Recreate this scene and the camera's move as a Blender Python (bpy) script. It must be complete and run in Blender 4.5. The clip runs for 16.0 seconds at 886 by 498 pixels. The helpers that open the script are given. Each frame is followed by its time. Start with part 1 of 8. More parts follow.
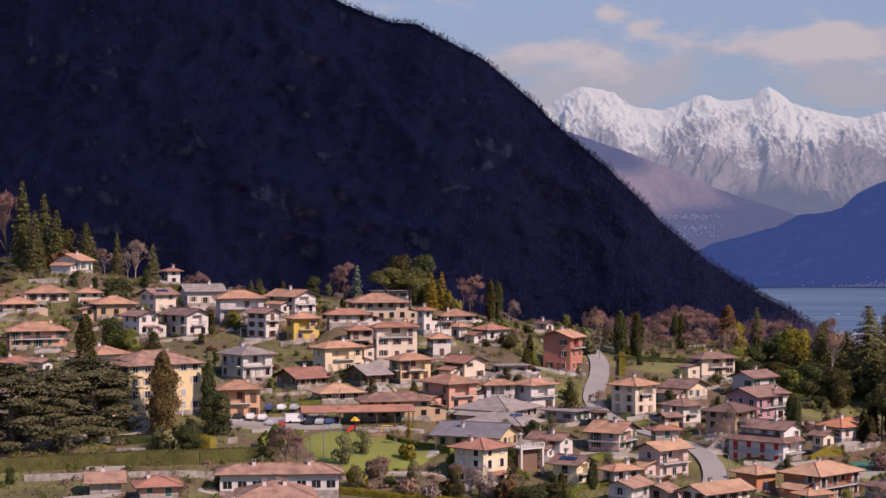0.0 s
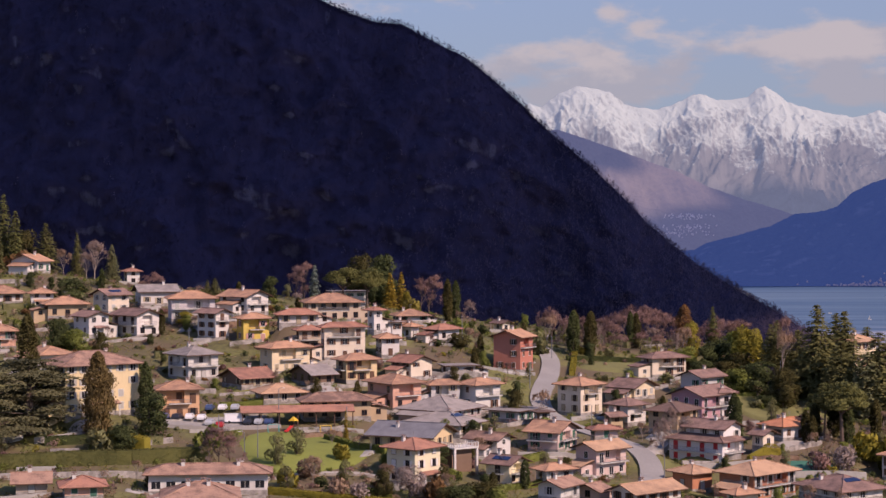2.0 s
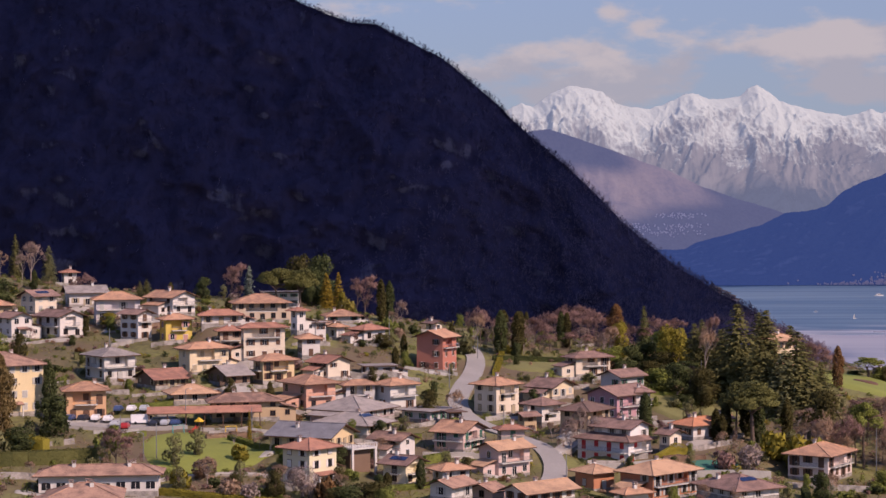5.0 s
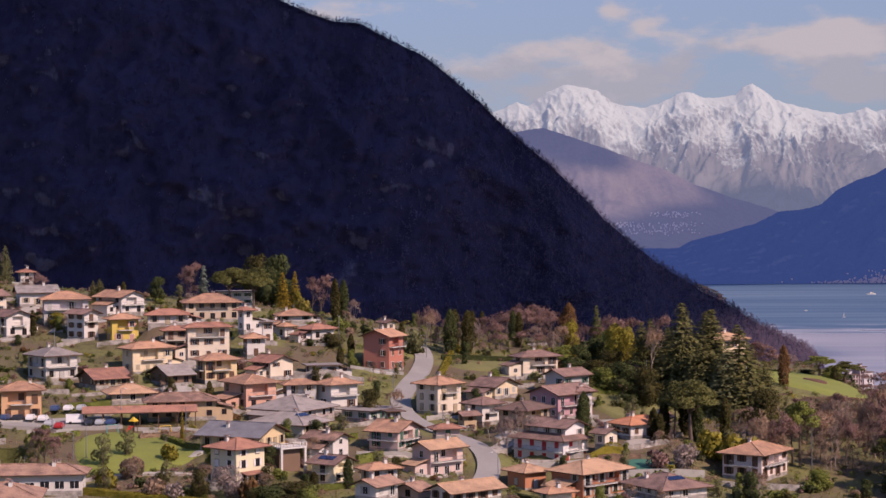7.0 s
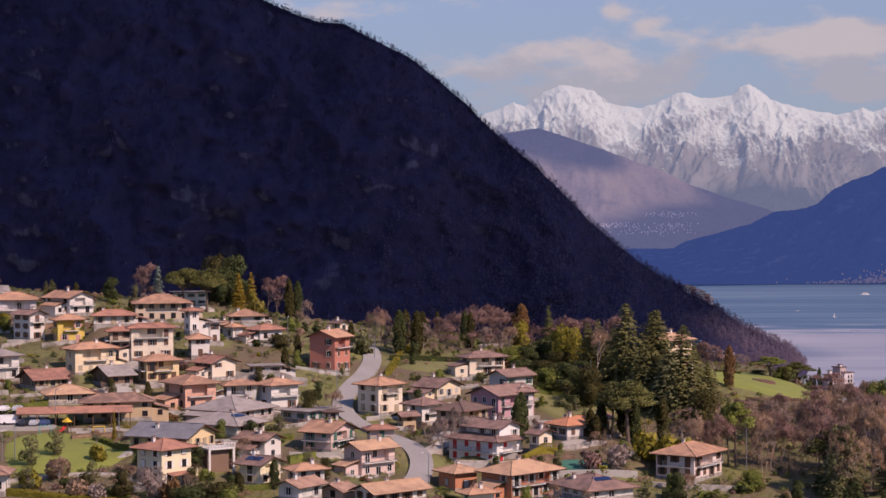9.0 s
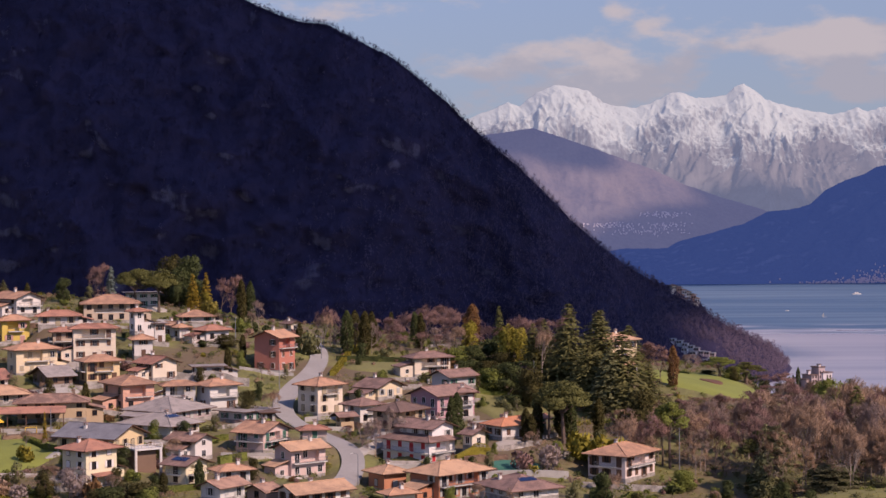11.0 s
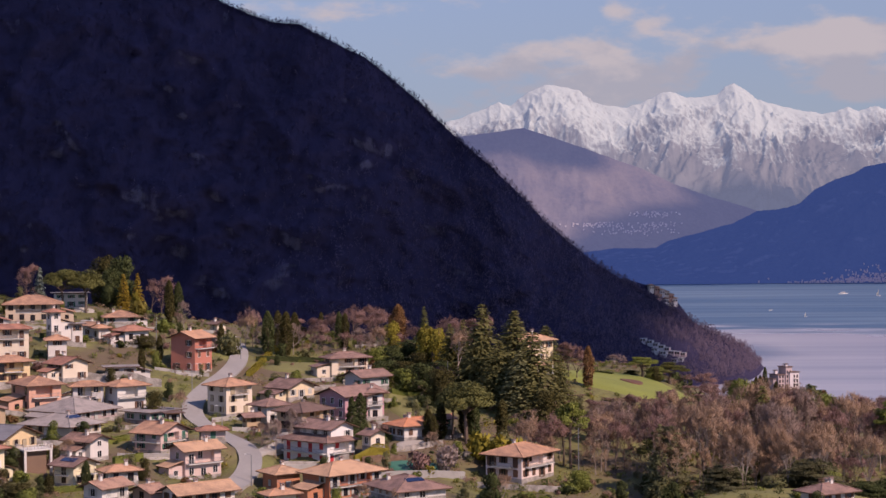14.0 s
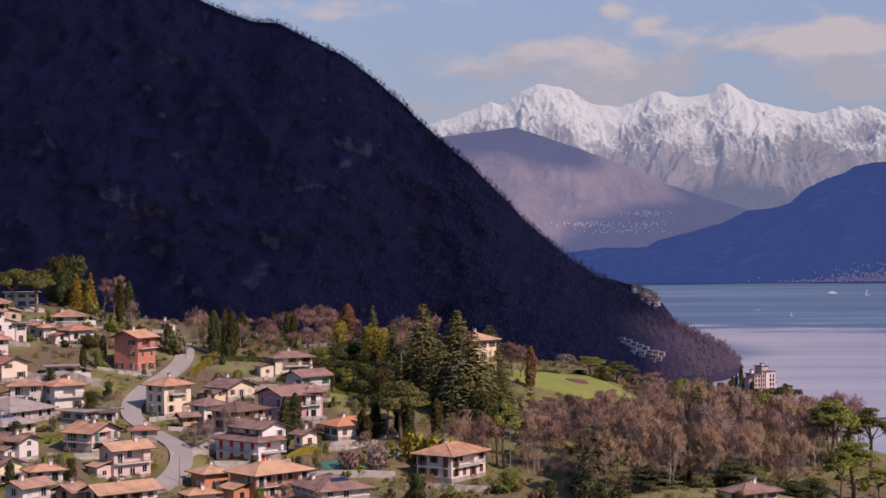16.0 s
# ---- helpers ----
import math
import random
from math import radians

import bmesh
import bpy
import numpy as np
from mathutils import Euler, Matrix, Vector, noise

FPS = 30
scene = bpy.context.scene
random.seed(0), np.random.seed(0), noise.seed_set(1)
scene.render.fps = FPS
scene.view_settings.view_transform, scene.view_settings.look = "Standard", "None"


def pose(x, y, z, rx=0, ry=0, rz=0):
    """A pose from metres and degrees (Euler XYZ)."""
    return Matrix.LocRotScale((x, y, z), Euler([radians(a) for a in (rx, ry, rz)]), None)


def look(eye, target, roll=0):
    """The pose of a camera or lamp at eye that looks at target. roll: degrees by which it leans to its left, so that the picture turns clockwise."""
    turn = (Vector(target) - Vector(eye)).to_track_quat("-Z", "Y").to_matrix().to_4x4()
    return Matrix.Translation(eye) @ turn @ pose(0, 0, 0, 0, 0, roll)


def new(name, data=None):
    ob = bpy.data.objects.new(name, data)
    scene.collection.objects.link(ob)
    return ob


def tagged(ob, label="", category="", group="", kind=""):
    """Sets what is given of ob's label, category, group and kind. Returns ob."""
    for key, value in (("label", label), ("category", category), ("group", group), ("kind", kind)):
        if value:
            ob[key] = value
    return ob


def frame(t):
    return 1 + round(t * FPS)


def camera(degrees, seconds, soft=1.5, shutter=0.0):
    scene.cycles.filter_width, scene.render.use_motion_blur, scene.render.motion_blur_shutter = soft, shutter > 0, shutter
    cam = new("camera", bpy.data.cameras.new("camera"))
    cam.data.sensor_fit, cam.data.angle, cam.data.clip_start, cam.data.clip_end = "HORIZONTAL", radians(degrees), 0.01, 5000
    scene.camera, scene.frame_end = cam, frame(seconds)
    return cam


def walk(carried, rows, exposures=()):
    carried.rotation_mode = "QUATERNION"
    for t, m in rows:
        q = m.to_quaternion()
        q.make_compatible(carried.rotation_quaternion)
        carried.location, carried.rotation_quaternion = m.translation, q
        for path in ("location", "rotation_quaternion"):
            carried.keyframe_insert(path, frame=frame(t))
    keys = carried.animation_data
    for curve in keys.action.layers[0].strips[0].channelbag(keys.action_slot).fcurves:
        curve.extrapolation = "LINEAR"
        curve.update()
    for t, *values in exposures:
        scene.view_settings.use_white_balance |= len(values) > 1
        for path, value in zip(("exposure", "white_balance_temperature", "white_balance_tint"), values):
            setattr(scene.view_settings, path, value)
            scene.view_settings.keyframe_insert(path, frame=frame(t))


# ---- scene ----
cam = camera(27.53, 16.0)
# seconds, metres along the slide, yaw, pitch, roll in degrees; the eye flies level above the lake
ROWS = [
    (0.0, 0.00, 0.000, 0.000, -0.005),
    (0.5, 3.67, 0.010, -0.012, 0.003),
    (1.0, 7.33, 0.030, -0.012, 0.020),
    (1.5, 11.05, 0.038, -0.003, 0.062),
    (2.0, 14.75, 0.050, -0.006, 0.088),
    (2.5, 18.50, 0.050, -0.003, 0.122),
    (3.0, 22.24, 0.055, 0.000, 0.168),
    (3.5, 26.03, 0.066, -0.002, 0.189),
    (4.0, 29.74, 0.078, -0.004, 0.206),
    (6.5, 48.95, 0.114, -0.029, 0.340),
    (7.0, 52.95, 0.138, -0.039, 0.336),
    (7.5, 56.89, 0.156, -0.040, 0.342),
    (8.0, 60.93, 0.182, -0.040, 0.355),
    (8.5, 65.05, 0.205, -0.037, 0.362),
    (9.0, 69.12, 0.222, -0.030, 0.350),
    (11.5, 89.32, 0.272, -0.029, 0.417),
    (12.0, 93.37, 0.283, -0.031, 0.433),
    (12.5, 97.37, 0.287, -0.030, 0.430),
    (13.0, 101.31, 0.274, -0.028, 0.432),
    (13.5, 105.30, 0.265, -0.028, 0.431),
    (14.0, 109.30, 0.266, -0.036, 0.436),
    (14.5, 113.31, 0.270, -0.050, 0.457),
    (15.0, 117.24, 0.262, -0.060, 0.460),
    (15.5, 121.13, 0.240, -0.064, 0.448),
    (16.0, 125.00, 0.207, -0.061, 0.425),
]
EYE, TILT = 125.0, -0.734
walk(cam, [(t, pose(x, 0, EYE, 90 + TILT + pitch, roll, yaw)) for t, x, yaw, pitch, roll in ROWS], [(0.0, 0.0, 6350, 34), (16.0, 0.0, 6350, 34)])

# ---- light: clear spring noon, sun high behind the right shoulder ----
SUN_EL, SUN_AZ = radians(40), math.atan2(0.75, -0.66)
SUN_DIR = Vector((math.sin(SUN_AZ) * math.cos(SUN_EL), math.cos(SUN_AZ) * math.cos(SUN_EL), math.sin(SUN_EL)))
lamp = bpy.data.lights.new("sun", "SUN")
lamp.energy, lamp.angle, lamp.color = 5.0, radians(0.5), (1.0, 0.82, 0.60)
new("sun", lamp).matrix_world = look(SUN_DIR * 1000, (0, 0, 0))

world = bpy.data.worlds.new("sky")
scene.world = world
world.use_nodes = True
wn, wl = world.node_tree.nodes, world.node_tree.links
wn.clear()


sky = wn.new("ShaderNodeTexSky")
sky.sky_type, sky.sun_disc = "NISHITA", False
sky.sun_elevation, sky.sun_rotation, sky.altitude = SUN_EL, SUN_AZ, 300
sky.air_density, sky.dust_density, sky.ozone_density = 1.0, 0.3, 4.0
bg_sky = wn.new("ShaderNodeBackground")
bg_sky.inputs["Strength"].default_value = 0.14
wl.new(sky.outputs["Color"], bg_sky.inputs["Color"])
# clouds: ragged noise on the sky's own directions, gathered into banks low over the far range
coord = wn.new("ShaderNodeTexCoord")
sep = wn.new("ShaderNodeSeparateXYZ")
wl.new(coord.outputs["Generated"], sep.inputs["Vector"])


def calc(op, a, b=0.0, c=None):
    n = wn.new("ShaderNodeMath")
    n.operation = op
    for k, v in enumerate((a, b, c)):
        if v is None:
            continue
        if isinstance(v, (int, float)):
            n.inputs[k].default_value = v
        else:
            wl.new(v, n.inputs[k])
    return n.outputs[0]


ahead = calc("MAXIMUM", sep.outputs["Y"], 0.2)
across, rise = calc("DIVIDE", sep.outputs["X"], ahead), calc("DIVIDE", sep.outputs["Z"], ahead)
stretch = wn.new("ShaderNodeMapping")
stretch.inputs["Scale"].default_value = (1.0, 1.0, 2.4)
stretch.inputs["Location"].default_value = (0.31, 0.0, 0.12)
wl.new(coord.outputs["Generated"], stretch.inputs["Vector"])
puff = wn.new("ShaderNodeTexNoise")
puff.inputs["Scale"].default_value, puff.inputs["Detail"].default_value, puff.inputs["Roughness"].default_value = 16.0, 8.0, 0.56
wl.new(stretch.outputs["Vector"], puff.inputs["Vector"])
total = calc("MULTIPLY_ADD", puff.outputs["Fac"], 1.5, -0.26)
for az, el, wide, high, weight in ((0.052, 0.090, 0.040, 0.011, 0.36), (0.040, 0.098, 0.014, 0.006, 0.12), (0.130, 0.088, 0.016, 0.0085, 0.36), (0.088, 0.072, 0.050, 0.008, 0.26),
                                   (0.212, 0.0965, 0.036, 0.0075, 0.30), (0.232, 0.104, 0.030, 0.008, 0.22), (0.232, 0.072, 0.036, 0.010, 0.34), (0.155, 0.098, 0.012, 0.004, 0.10),
                                   (0.091, 0.117, 0.010, 0.004, 0.20), (0.110, 0.110, 0.008, 0.0035, 0.19), (-0.033, 0.100, 0.012, 0.0045, 0.22), (-0.010, 0.084, 0.012, 0.003, 0.16), (0.195, 0.118, 0.014, 0.003, 0.16), (0.0, 0.064, 0.020, 0.008, 0.16)):
    dx = calc("MULTIPLY", calc("SUBTRACT", across, az), 1 / wide)
    dz = calc("MULTIPLY", calc("SUBTRACT", rise, el), 1 / high)
    d2 = calc("ADD", calc("MULTIPLY", dx, dx), calc("MULTIPLY", dz, dz))
    total = calc("MULTIPLY_ADD", calc("EXPONENT", calc("MULTIPLY", d2, -0.7)), weight, total)
cover = wn.new("ShaderNodeMapRange")
cover.interpolation_type = "SMOOTHSTEP"
cover.inputs["From Min"].default_value, cover.inputs["From Max"].default_value = 0.57, 0.82
cover.inputs["To Max"].default_value = 0.80
wl.new(total, cover.inputs["Value"])
# billows: pale warm crowns over greyer undersides
billow = wn.new("ShaderNodeTexNoise")
billow.inputs["Scale"].default_value, billow.inputs["Detail"].default_value, billow.inputs["Roughness"].default_value = 30.0, 6.0, 0.55
raised = wn.new("ShaderNodeMapping")
raised.inputs["Scale"].default_value = (1.0, 1.0, 1.9)
raised.inputs["Location"].default_value = (0.62, 0.0, 0.47)
wl.new(coord.outputs["Generated"], raised.inputs["Vector"])
wl.new(raised.outputs["Vector"], billow.inputs["Vector"])
lit = wn.new("ShaderNodeMapRange")
lit.interpolation_type = "SMOOTHSTEP"
lit.inputs["From Min"].default_value, lit.inputs["From Max"].default_value = 0.40, 0.66
wl.new(calc("MULTIPLY_ADD", calc("SUBTRACT", rise, 0.088), 7.0, billow.outputs["Fac"]), lit.inputs["Value"])
tone = wn.new("ShaderNodeMix")
tone.data_type = "RGBA"
tone.inputs["A"].default_value, tone.inputs["B"].default_value = (0.70, 0.73, 0.73, 1), (0.98, 0.93, 0.82, 1)
wl.new(lit.outputs["Result"], tone.inputs["Factor"])
bg_cloud = wn.new("ShaderNodeBackground")
wl.new(tone.outputs["Result"], bg_cloud.inputs["Color"])
bg_cloud.inputs["Strength"].default_value = 0.55
mix = wn.new("ShaderNodeMixShader")
wl.new(cover.outputs["Result"], mix.inputs["Fac"])
wl.new(bg_sky.outputs["Background"], mix.inputs[1])
wl.new(bg_cloud.outputs["Background"], mix.inputs[2])
# a veil of spring haze that thickens towards the horizon all round
veil = wn.new("ShaderNodeMapRange")
veil.interpolation_type = "SMOOTHSTEP"
for k, v in (("From Min", 0.02), ("From Max", 0.42), ("To Min", 0.80), ("To Max", 0.0)):
    veil.inputs[k].default_value = v
wl.new(sep.outputs["Z"], veil.inputs["Value"])
bg_haze = wn.new("ShaderNodeBackground")
bg_haze.inputs["Color"].default_value = (0.435, 0.565, 0.66, 1)
bg_haze.inputs["Strength"].default_value = 0.475
hazy = wn.new("ShaderNodeMixShader")
wl.new(veil.outputs["Result"], hazy.inputs["Fac"])
wl.new(bg_sky.outputs["Background"], hazy.inputs[1])
wl.new(bg_haze.outputs["Background"], hazy.inputs[2])
wl.new(hazy.outputs["Shader"], mix.inputs[1])
out = wn.new("ShaderNodeOutputWorld")
wl.new(mix.outputs["Shader"], out.inputs["Surface"])

# ---- materials ----
MATS = {}


def shader(name, base, dark=None, scale=1.0, rough=0.85, bump=0.0, metal=0.0, fine=None, island=0.0, detail=5.0, per_object=0.0, spec=0.3, spread=0.7):
    """A surface whose colour drifts between base and dark at two scales, with grain in the relief."""
    m = bpy.data.materials.new(name)
    m.use_nodes = True
    nt = m.node_tree
    b = nt.nodes["Principled BSDF"]
    b.inputs["Roughness"].default_value, b.inputs["Metallic"].default_value = rough, metal
    b.inputs["Specular IOR Level"].default_value = spec
    dark = dark or tuple(c * 0.72 for c in base)
    geo = nt.nodes.new("ShaderNodeNewGeometry")
    n1 = nt.nodes.new("ShaderNodeTexNoise")
    n1.inputs["Scale"].default_value, n1.inputs["Detail"].default_value = scale, detail
    nt.links.new(geo.outputs["Position"], n1.inputs["Vector"])
    n2 = nt.nodes.new("ShaderNodeTexNoise")
    n2.inputs["Scale"].default_value, n2.inputs["Detail"].default_value = fine or scale * 9, 3
    nt.links.new(geo.outputs["Position"], n2.inputs["Vector"])
    add = nt.nodes.new("ShaderNodeMath")
    add.operation = "MULTIPLY_ADD"
    nt.links.new(n2.outputs["Fac"], add.inputs[0])
    add.inputs[1].default_value = 0.6
    nt.links.new(n1.outputs["Fac"], add.inputs[2])
    last = add.outputs[0]
    if island or per_object:
        src = nt.nodes.new("ShaderNodeObjectInfo").outputs["Random"] if per_object else geo.outputs["Random Per Island"]
        more = nt.nodes.new("ShaderNodeMath")
        more.operation = "MULTIPLY_ADD"
        nt.links.new(src, more.inputs[0])
        more.inputs[1].default_value = island or per_object
        nt.links.new(last, more.inputs[2])
        last = more.outputs[0]
    rng = nt.nodes.new("ShaderNodeMapRange")
    rng.inputs["From Min"].default_value, rng.inputs["From Max"].default_value = 0.8 - spread / 2, 0.8 + spread / 2 + 0.8 * (island or per_object)
    nt.links.new(last, rng.inputs["Value"])
    mixc = nt.nodes.new("ShaderNodeMix")
    mixc.data_type = "RGBA"
    mixc.inputs["A"].default_value, mixc.inputs["B"].default_value = (*dark, 1), (*base, 1)
    nt.links.new(rng.outputs["Result"], mixc.inputs["Factor"])
    nt.links.new(mixc.outputs["Result"], b.inputs["Base Color"])
    if bump:
        bp = nt.nodes.new("ShaderNodeBump")
        bp.inputs["Strength"].default_value, bp.inputs["Distance"].default_value = bump, 0.1
        nt.links.new(n2.outputs["Fac"], bp.inputs["Height"])
        nt.links.new(bp.outputs["Normal"], b.inputs["Normal"])
    MATS[name] = m
    return m


def roof_tiles(name, base, dark):
    """Pantiles: rows across the slope in the relief, tiles weathered in patches and one by one."""
    m = shader(name, base, dark, scale=0.45, rough=0.9, fine=3.4, per_object=0.24, spread=0.17)
    nt = m.node_tree
    b = nt.nodes["Principled BSDF"]
    co = nt.nodes.new("ShaderNodeTexCoord")
    wave = nt.nodes.new("ShaderNodeTexWave")
    wave.inputs["Scale"].default_value, wave.inputs["Distortion"].default_value = 1.1, 0.6
    wave.bands_direction = "DIAGONAL"
    nt.links.new(co.outputs["Object"], wave.inputs["Vector"])
    bp = nt.nodes.new("ShaderNodeBump")
    bp.inputs["Strength"].default_value, bp.inputs["Distance"].default_value = 0.5, 0.12
    nt.links.new(wave.outputs["Fac"], bp.inputs["Height"])
    nt.links.new(bp.outputs["Normal"], b.inputs["Normal"])
    return m


roof_tiles("roof_orange", (0.50, 0.285, 0.175), (0.27, 0.16, 0.11))
roof_tiles("roof_red", (0.41, 0.20, 0.135), (0.22, 0.115, 0.088))
roof_tiles("roof_bright", (0.534, 0.238, 0.128), (0.356, 0.153, 0.091))
roof_tiles("roof_tan", (0.52, 0.325, 0.20), (0.31, 0.195, 0.13))
roof_tiles("roof_brown", (0.290, 0.182, 0.148), (0.140, 0.092, 0.080))
roof_tiles("roof_dark", (0.185, 0.119, 0.096), (0.112, 0.077, 0.066))
roof_tiles("roof_mottled", (0.40, 0.245, 0.175), (0.175, 0.11, 0.088))
roof_tiles("roof_grey", (0.330, 0.291, 0.268), (0.196, 0.176, 0.168))
roof_tiles("roof_slate", (0.201, 0.201, 0.217), (0.131, 0.131, 0.147))
WALLS = {
    "white": (0.64, 0.60, 0.56), "white_bright": (0.72, 0.69, 0.67), "offwhite": (0.612, 0.589, 0.550), "cream": (0.691, 0.597, 0.472),
    "cream_yellow": (0.699, 0.574, 0.387), "pale_yellow": (0.726, 0.648, 0.445), "yellow_pale": (0.670, 0.514, 0.296), "yellow": (0.620, 0.455, 0.110),
    "palazzo": (0.735, 0.595, 0.355), "ochre": (0.484, 0.359, 0.227), "tan": (0.530, 0.421, 0.319), "orange": (0.601, 0.367, 0.211),
    "salmon": (0.603, 0.345, 0.252), "red": (0.489, 0.193, 0.138), "crimson": (0.376, 0.142, 0.142), "pink": (0.608, 0.460, 0.413),
    "pinkwhite": (0.695, 0.586, 0.539), "rose_violet": (0.47, 0.27, 0.30), "mauve": (0.442, 0.348, 0.340), "lilac": (0.590, 0.535, 0.535), "grey": (0.496, 0.481, 0.473), "brown": (0.203, 0.133, 0.094),
}
for key, col in WALLS.items():
    shader(key, col, tuple(c * 0.8 for c in col), scale=0.25, rough=0.92, fine=3.0, bump=0.15)
brick_mat = shader("brick", (0.50, 0.22, 0.12), (0.36, 0.15, 0.085), scale=0.4, fine=4.0, bump=0.3)
shader("glass_dark", (0.02, 0.022, 0.028), (0.012, 0.013, 0.018), rough=0.12, spec=0.5)
shader("trim_white", (0.70, 0.68, 0.65), rough=0.7)
shader("trim_brown", (0.10, 0.055, 0.035), rough=0.75)
shader("stone", (0.38, 0.35, 0.32), (0.17, 0.155, 0.14), spread=0.35, scale=0.7, bump=0.4)
shader("concrete", (0.40, 0.38, 0.355), (0.25, 0.24, 0.22), scale=0.4, bump=0.1)
shader("metal_grey", (0.30, 0.31, 0.33), rough=0.5, metal=0.6)
shader("solar", (0.015, 0.03, 0.10), (0.01, 0.018, 0.05), rough=0.15, spec=0.6)
for key, col in {"shutter_red": (0.50, 0.04, 0.045), "shutter_brown": (0.13, 0.07, 0.045), "shutter_white": (0.74, 0.70, 0.66), "shutter_tan": (0.40, 0.33, 0.22),
                 "shutter_pink": (0.50, 0.28, 0.24), "shutter_grey": (0.44, 0.43, 0.40), "shutter_green": (0.05, 0.14, 0.10)}.items():
    shader(key, col, tuple(c * 0.75 for c in col), scale=1.2, rough=0.7)
shader("asphalt", (0.32, 0.305, 0.29), (0.24, 0.228, 0.215), scale=0.12, fine=1.5, rough=0.95)
shader("gravel", (0.40, 0.37, 0.33), (0.30, 0.27, 0.24), scale=0.3, fine=2.0)
shader("bark", (0.16, 0.115, 0.09), (0.08, 0.06, 0.05), scale=1.5, bump=0.4)
shader("bark_pale", (0.36, 0.30, 0.26), (0.20, 0.16, 0.14), scale=1.5, bump=0.3)
LEAF = {
    "leaf_fir": ((0.235, 0.220, 0.082), (0.060, 0.068, 0.030)), "leaf_cedar": ((0.215, 0.205, 0.110), (0.062, 0.068, 0.040)),
    "leaf_cypress": ((0.130, 0.115, 0.042), (0.046, 0.048, 0.020)), "leaf_pine": ((0.205, 0.205, 0.072), (0.080, 0.088, 0.034)),
    "leaf_green": ((0.289, 0.320, 0.077), (0.099, 0.128, 0.040)), "leaf_lime": ((0.377, 0.319, 0.051), (0.160, 0.152, 0.029)),
    "leaf_gold": ((0.435, 0.304, 0.043), (0.174, 0.138, 0.026)), "leaf_olive": ((0.283, 0.283, 0.133), (0.124, 0.127, 0.062)),
    "leaf_blue": ((0.248, 0.300, 0.248), (0.106, 0.133, 0.115)), "leaf_rust": ((0.293, 0.165, 0.073), (0.134, 0.083, 0.044)),
    "twig_purple": ((0.370, 0.235, 0.205), (0.200, 0.125, 0.118)), "twig_pale": ((0.425, 0.319, 0.271), (0.201, 0.147, 0.130)),
    "twig_brown": ((0.46, 0.325, 0.225), (0.25, 0.17, 0.125)), "blossom": ((0.46, 0.38, 0.35), (0.25, 0.19, 0.17)),
    "leaf_dark": ((0.116, 0.139, 0.052), (0.041, 0.055, 0.026)), "leaf_yellow": ((0.34, 0.29, 0.07), (0.16, 0.14, 0.04)),
    # twigs on the mountain carry its blue shade and haze in their colour
    "leaf_ivy": ((0.244, 0.177, 0.073), (0.104, 0.083, 0.039)), "twig_hazed": ((0.200, 0.155, 0.205), (0.125, 0.100, 0.145)), "twig_slope": ((0.055, 0.047, 0.093), (0.034, 0.029, 0.061)),
}


def let_light_through(m, share):
    """Thin leaves and fine twigs pass some light on to their far side."""
    nt = m.node_tree
    b = nt.nodes["Principled BSDF"]
    thin = nt.nodes.new("ShaderNodeBsdfTranslucent")
    nt.links.new(b.inputs["Base Color"].links[0].from_socket, thin.inputs["Color"])
    both = nt.nodes.new("ShaderNodeMixShader")
    both.inputs["Fac"].default_value = share
    nt.links.new(b.outputs["BSDF"], both.inputs[1])
    nt.links.new(thin.outputs["BSDF"], both.inputs[2])
    nt.links.new(both.outputs["Shader"], nt.nodes["Material Output"].inputs["Surface"])


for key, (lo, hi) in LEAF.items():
    if key in ("twig_hazed", "twig_slope"):
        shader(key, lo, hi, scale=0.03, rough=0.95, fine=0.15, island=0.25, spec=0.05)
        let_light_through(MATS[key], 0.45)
    else:
        shader(key, lo, hi, scale=0.5, rough=0.9, fine=2.0, island=0.2 if "twig" in key else 0.5, spec=0.1)
        let_light_through(MATS[key], 0.34)


def ground_material():
    m = shader("grass", (0.185, 0.185, 0.058), (0.085, 0.078, 0.038), scale=0.07, fine=0.8, rough=0.95, bump=0.3, spread=0.4)
    nt = m.node_tree
    b = nt.nodes["Principled BSDF"]
    geo = nt.nodes.new("ShaderNodeNewGeometry")
    n = nt.nodes.new("ShaderNodeTexNoise")
    n.inputs["Scale"].default_value, n.inputs["Detail"].default_value = 0.045, 6
    nt.links.new(geo.outputs["Position"], n.inputs["Vector"])
    rng = nt.nodes.new("ShaderNodeMapRange")
    rng.inputs["From Min"].default_value, rng.inputs["From Max"].default_value = 0.44, 0.58
    nt.links.new(n.outputs["Fac"], rng.inputs["Value"])
    old = b.inputs["Base Color"].links[0].from_socket
    mixc = nt.nodes.new("ShaderNodeMix")
    mixc.data_type = "RGBA"
    nt.links.new(rng.outputs["Result"], mixc.inputs["Factor"])
    nt.links.new(old, mixc.inputs["A"])
    mixc.inputs["B"].default_value = (0.13, 0.098, 0.06, 1)
    nt.links.new(mixc.outputs["Result"], b.inputs["Base Color"])
    return m


ground_material()
shader("meadow", (0.20, 0.195, 0.07), (0.125, 0.12, 0.048), scale=0.12, fine=1.2, rough=0.95)
shader("lawn", (0.225, 0.255, 0.052), (0.145, 0.165, 0.038), scale=0.08, fine=1.5, rough=0.95)


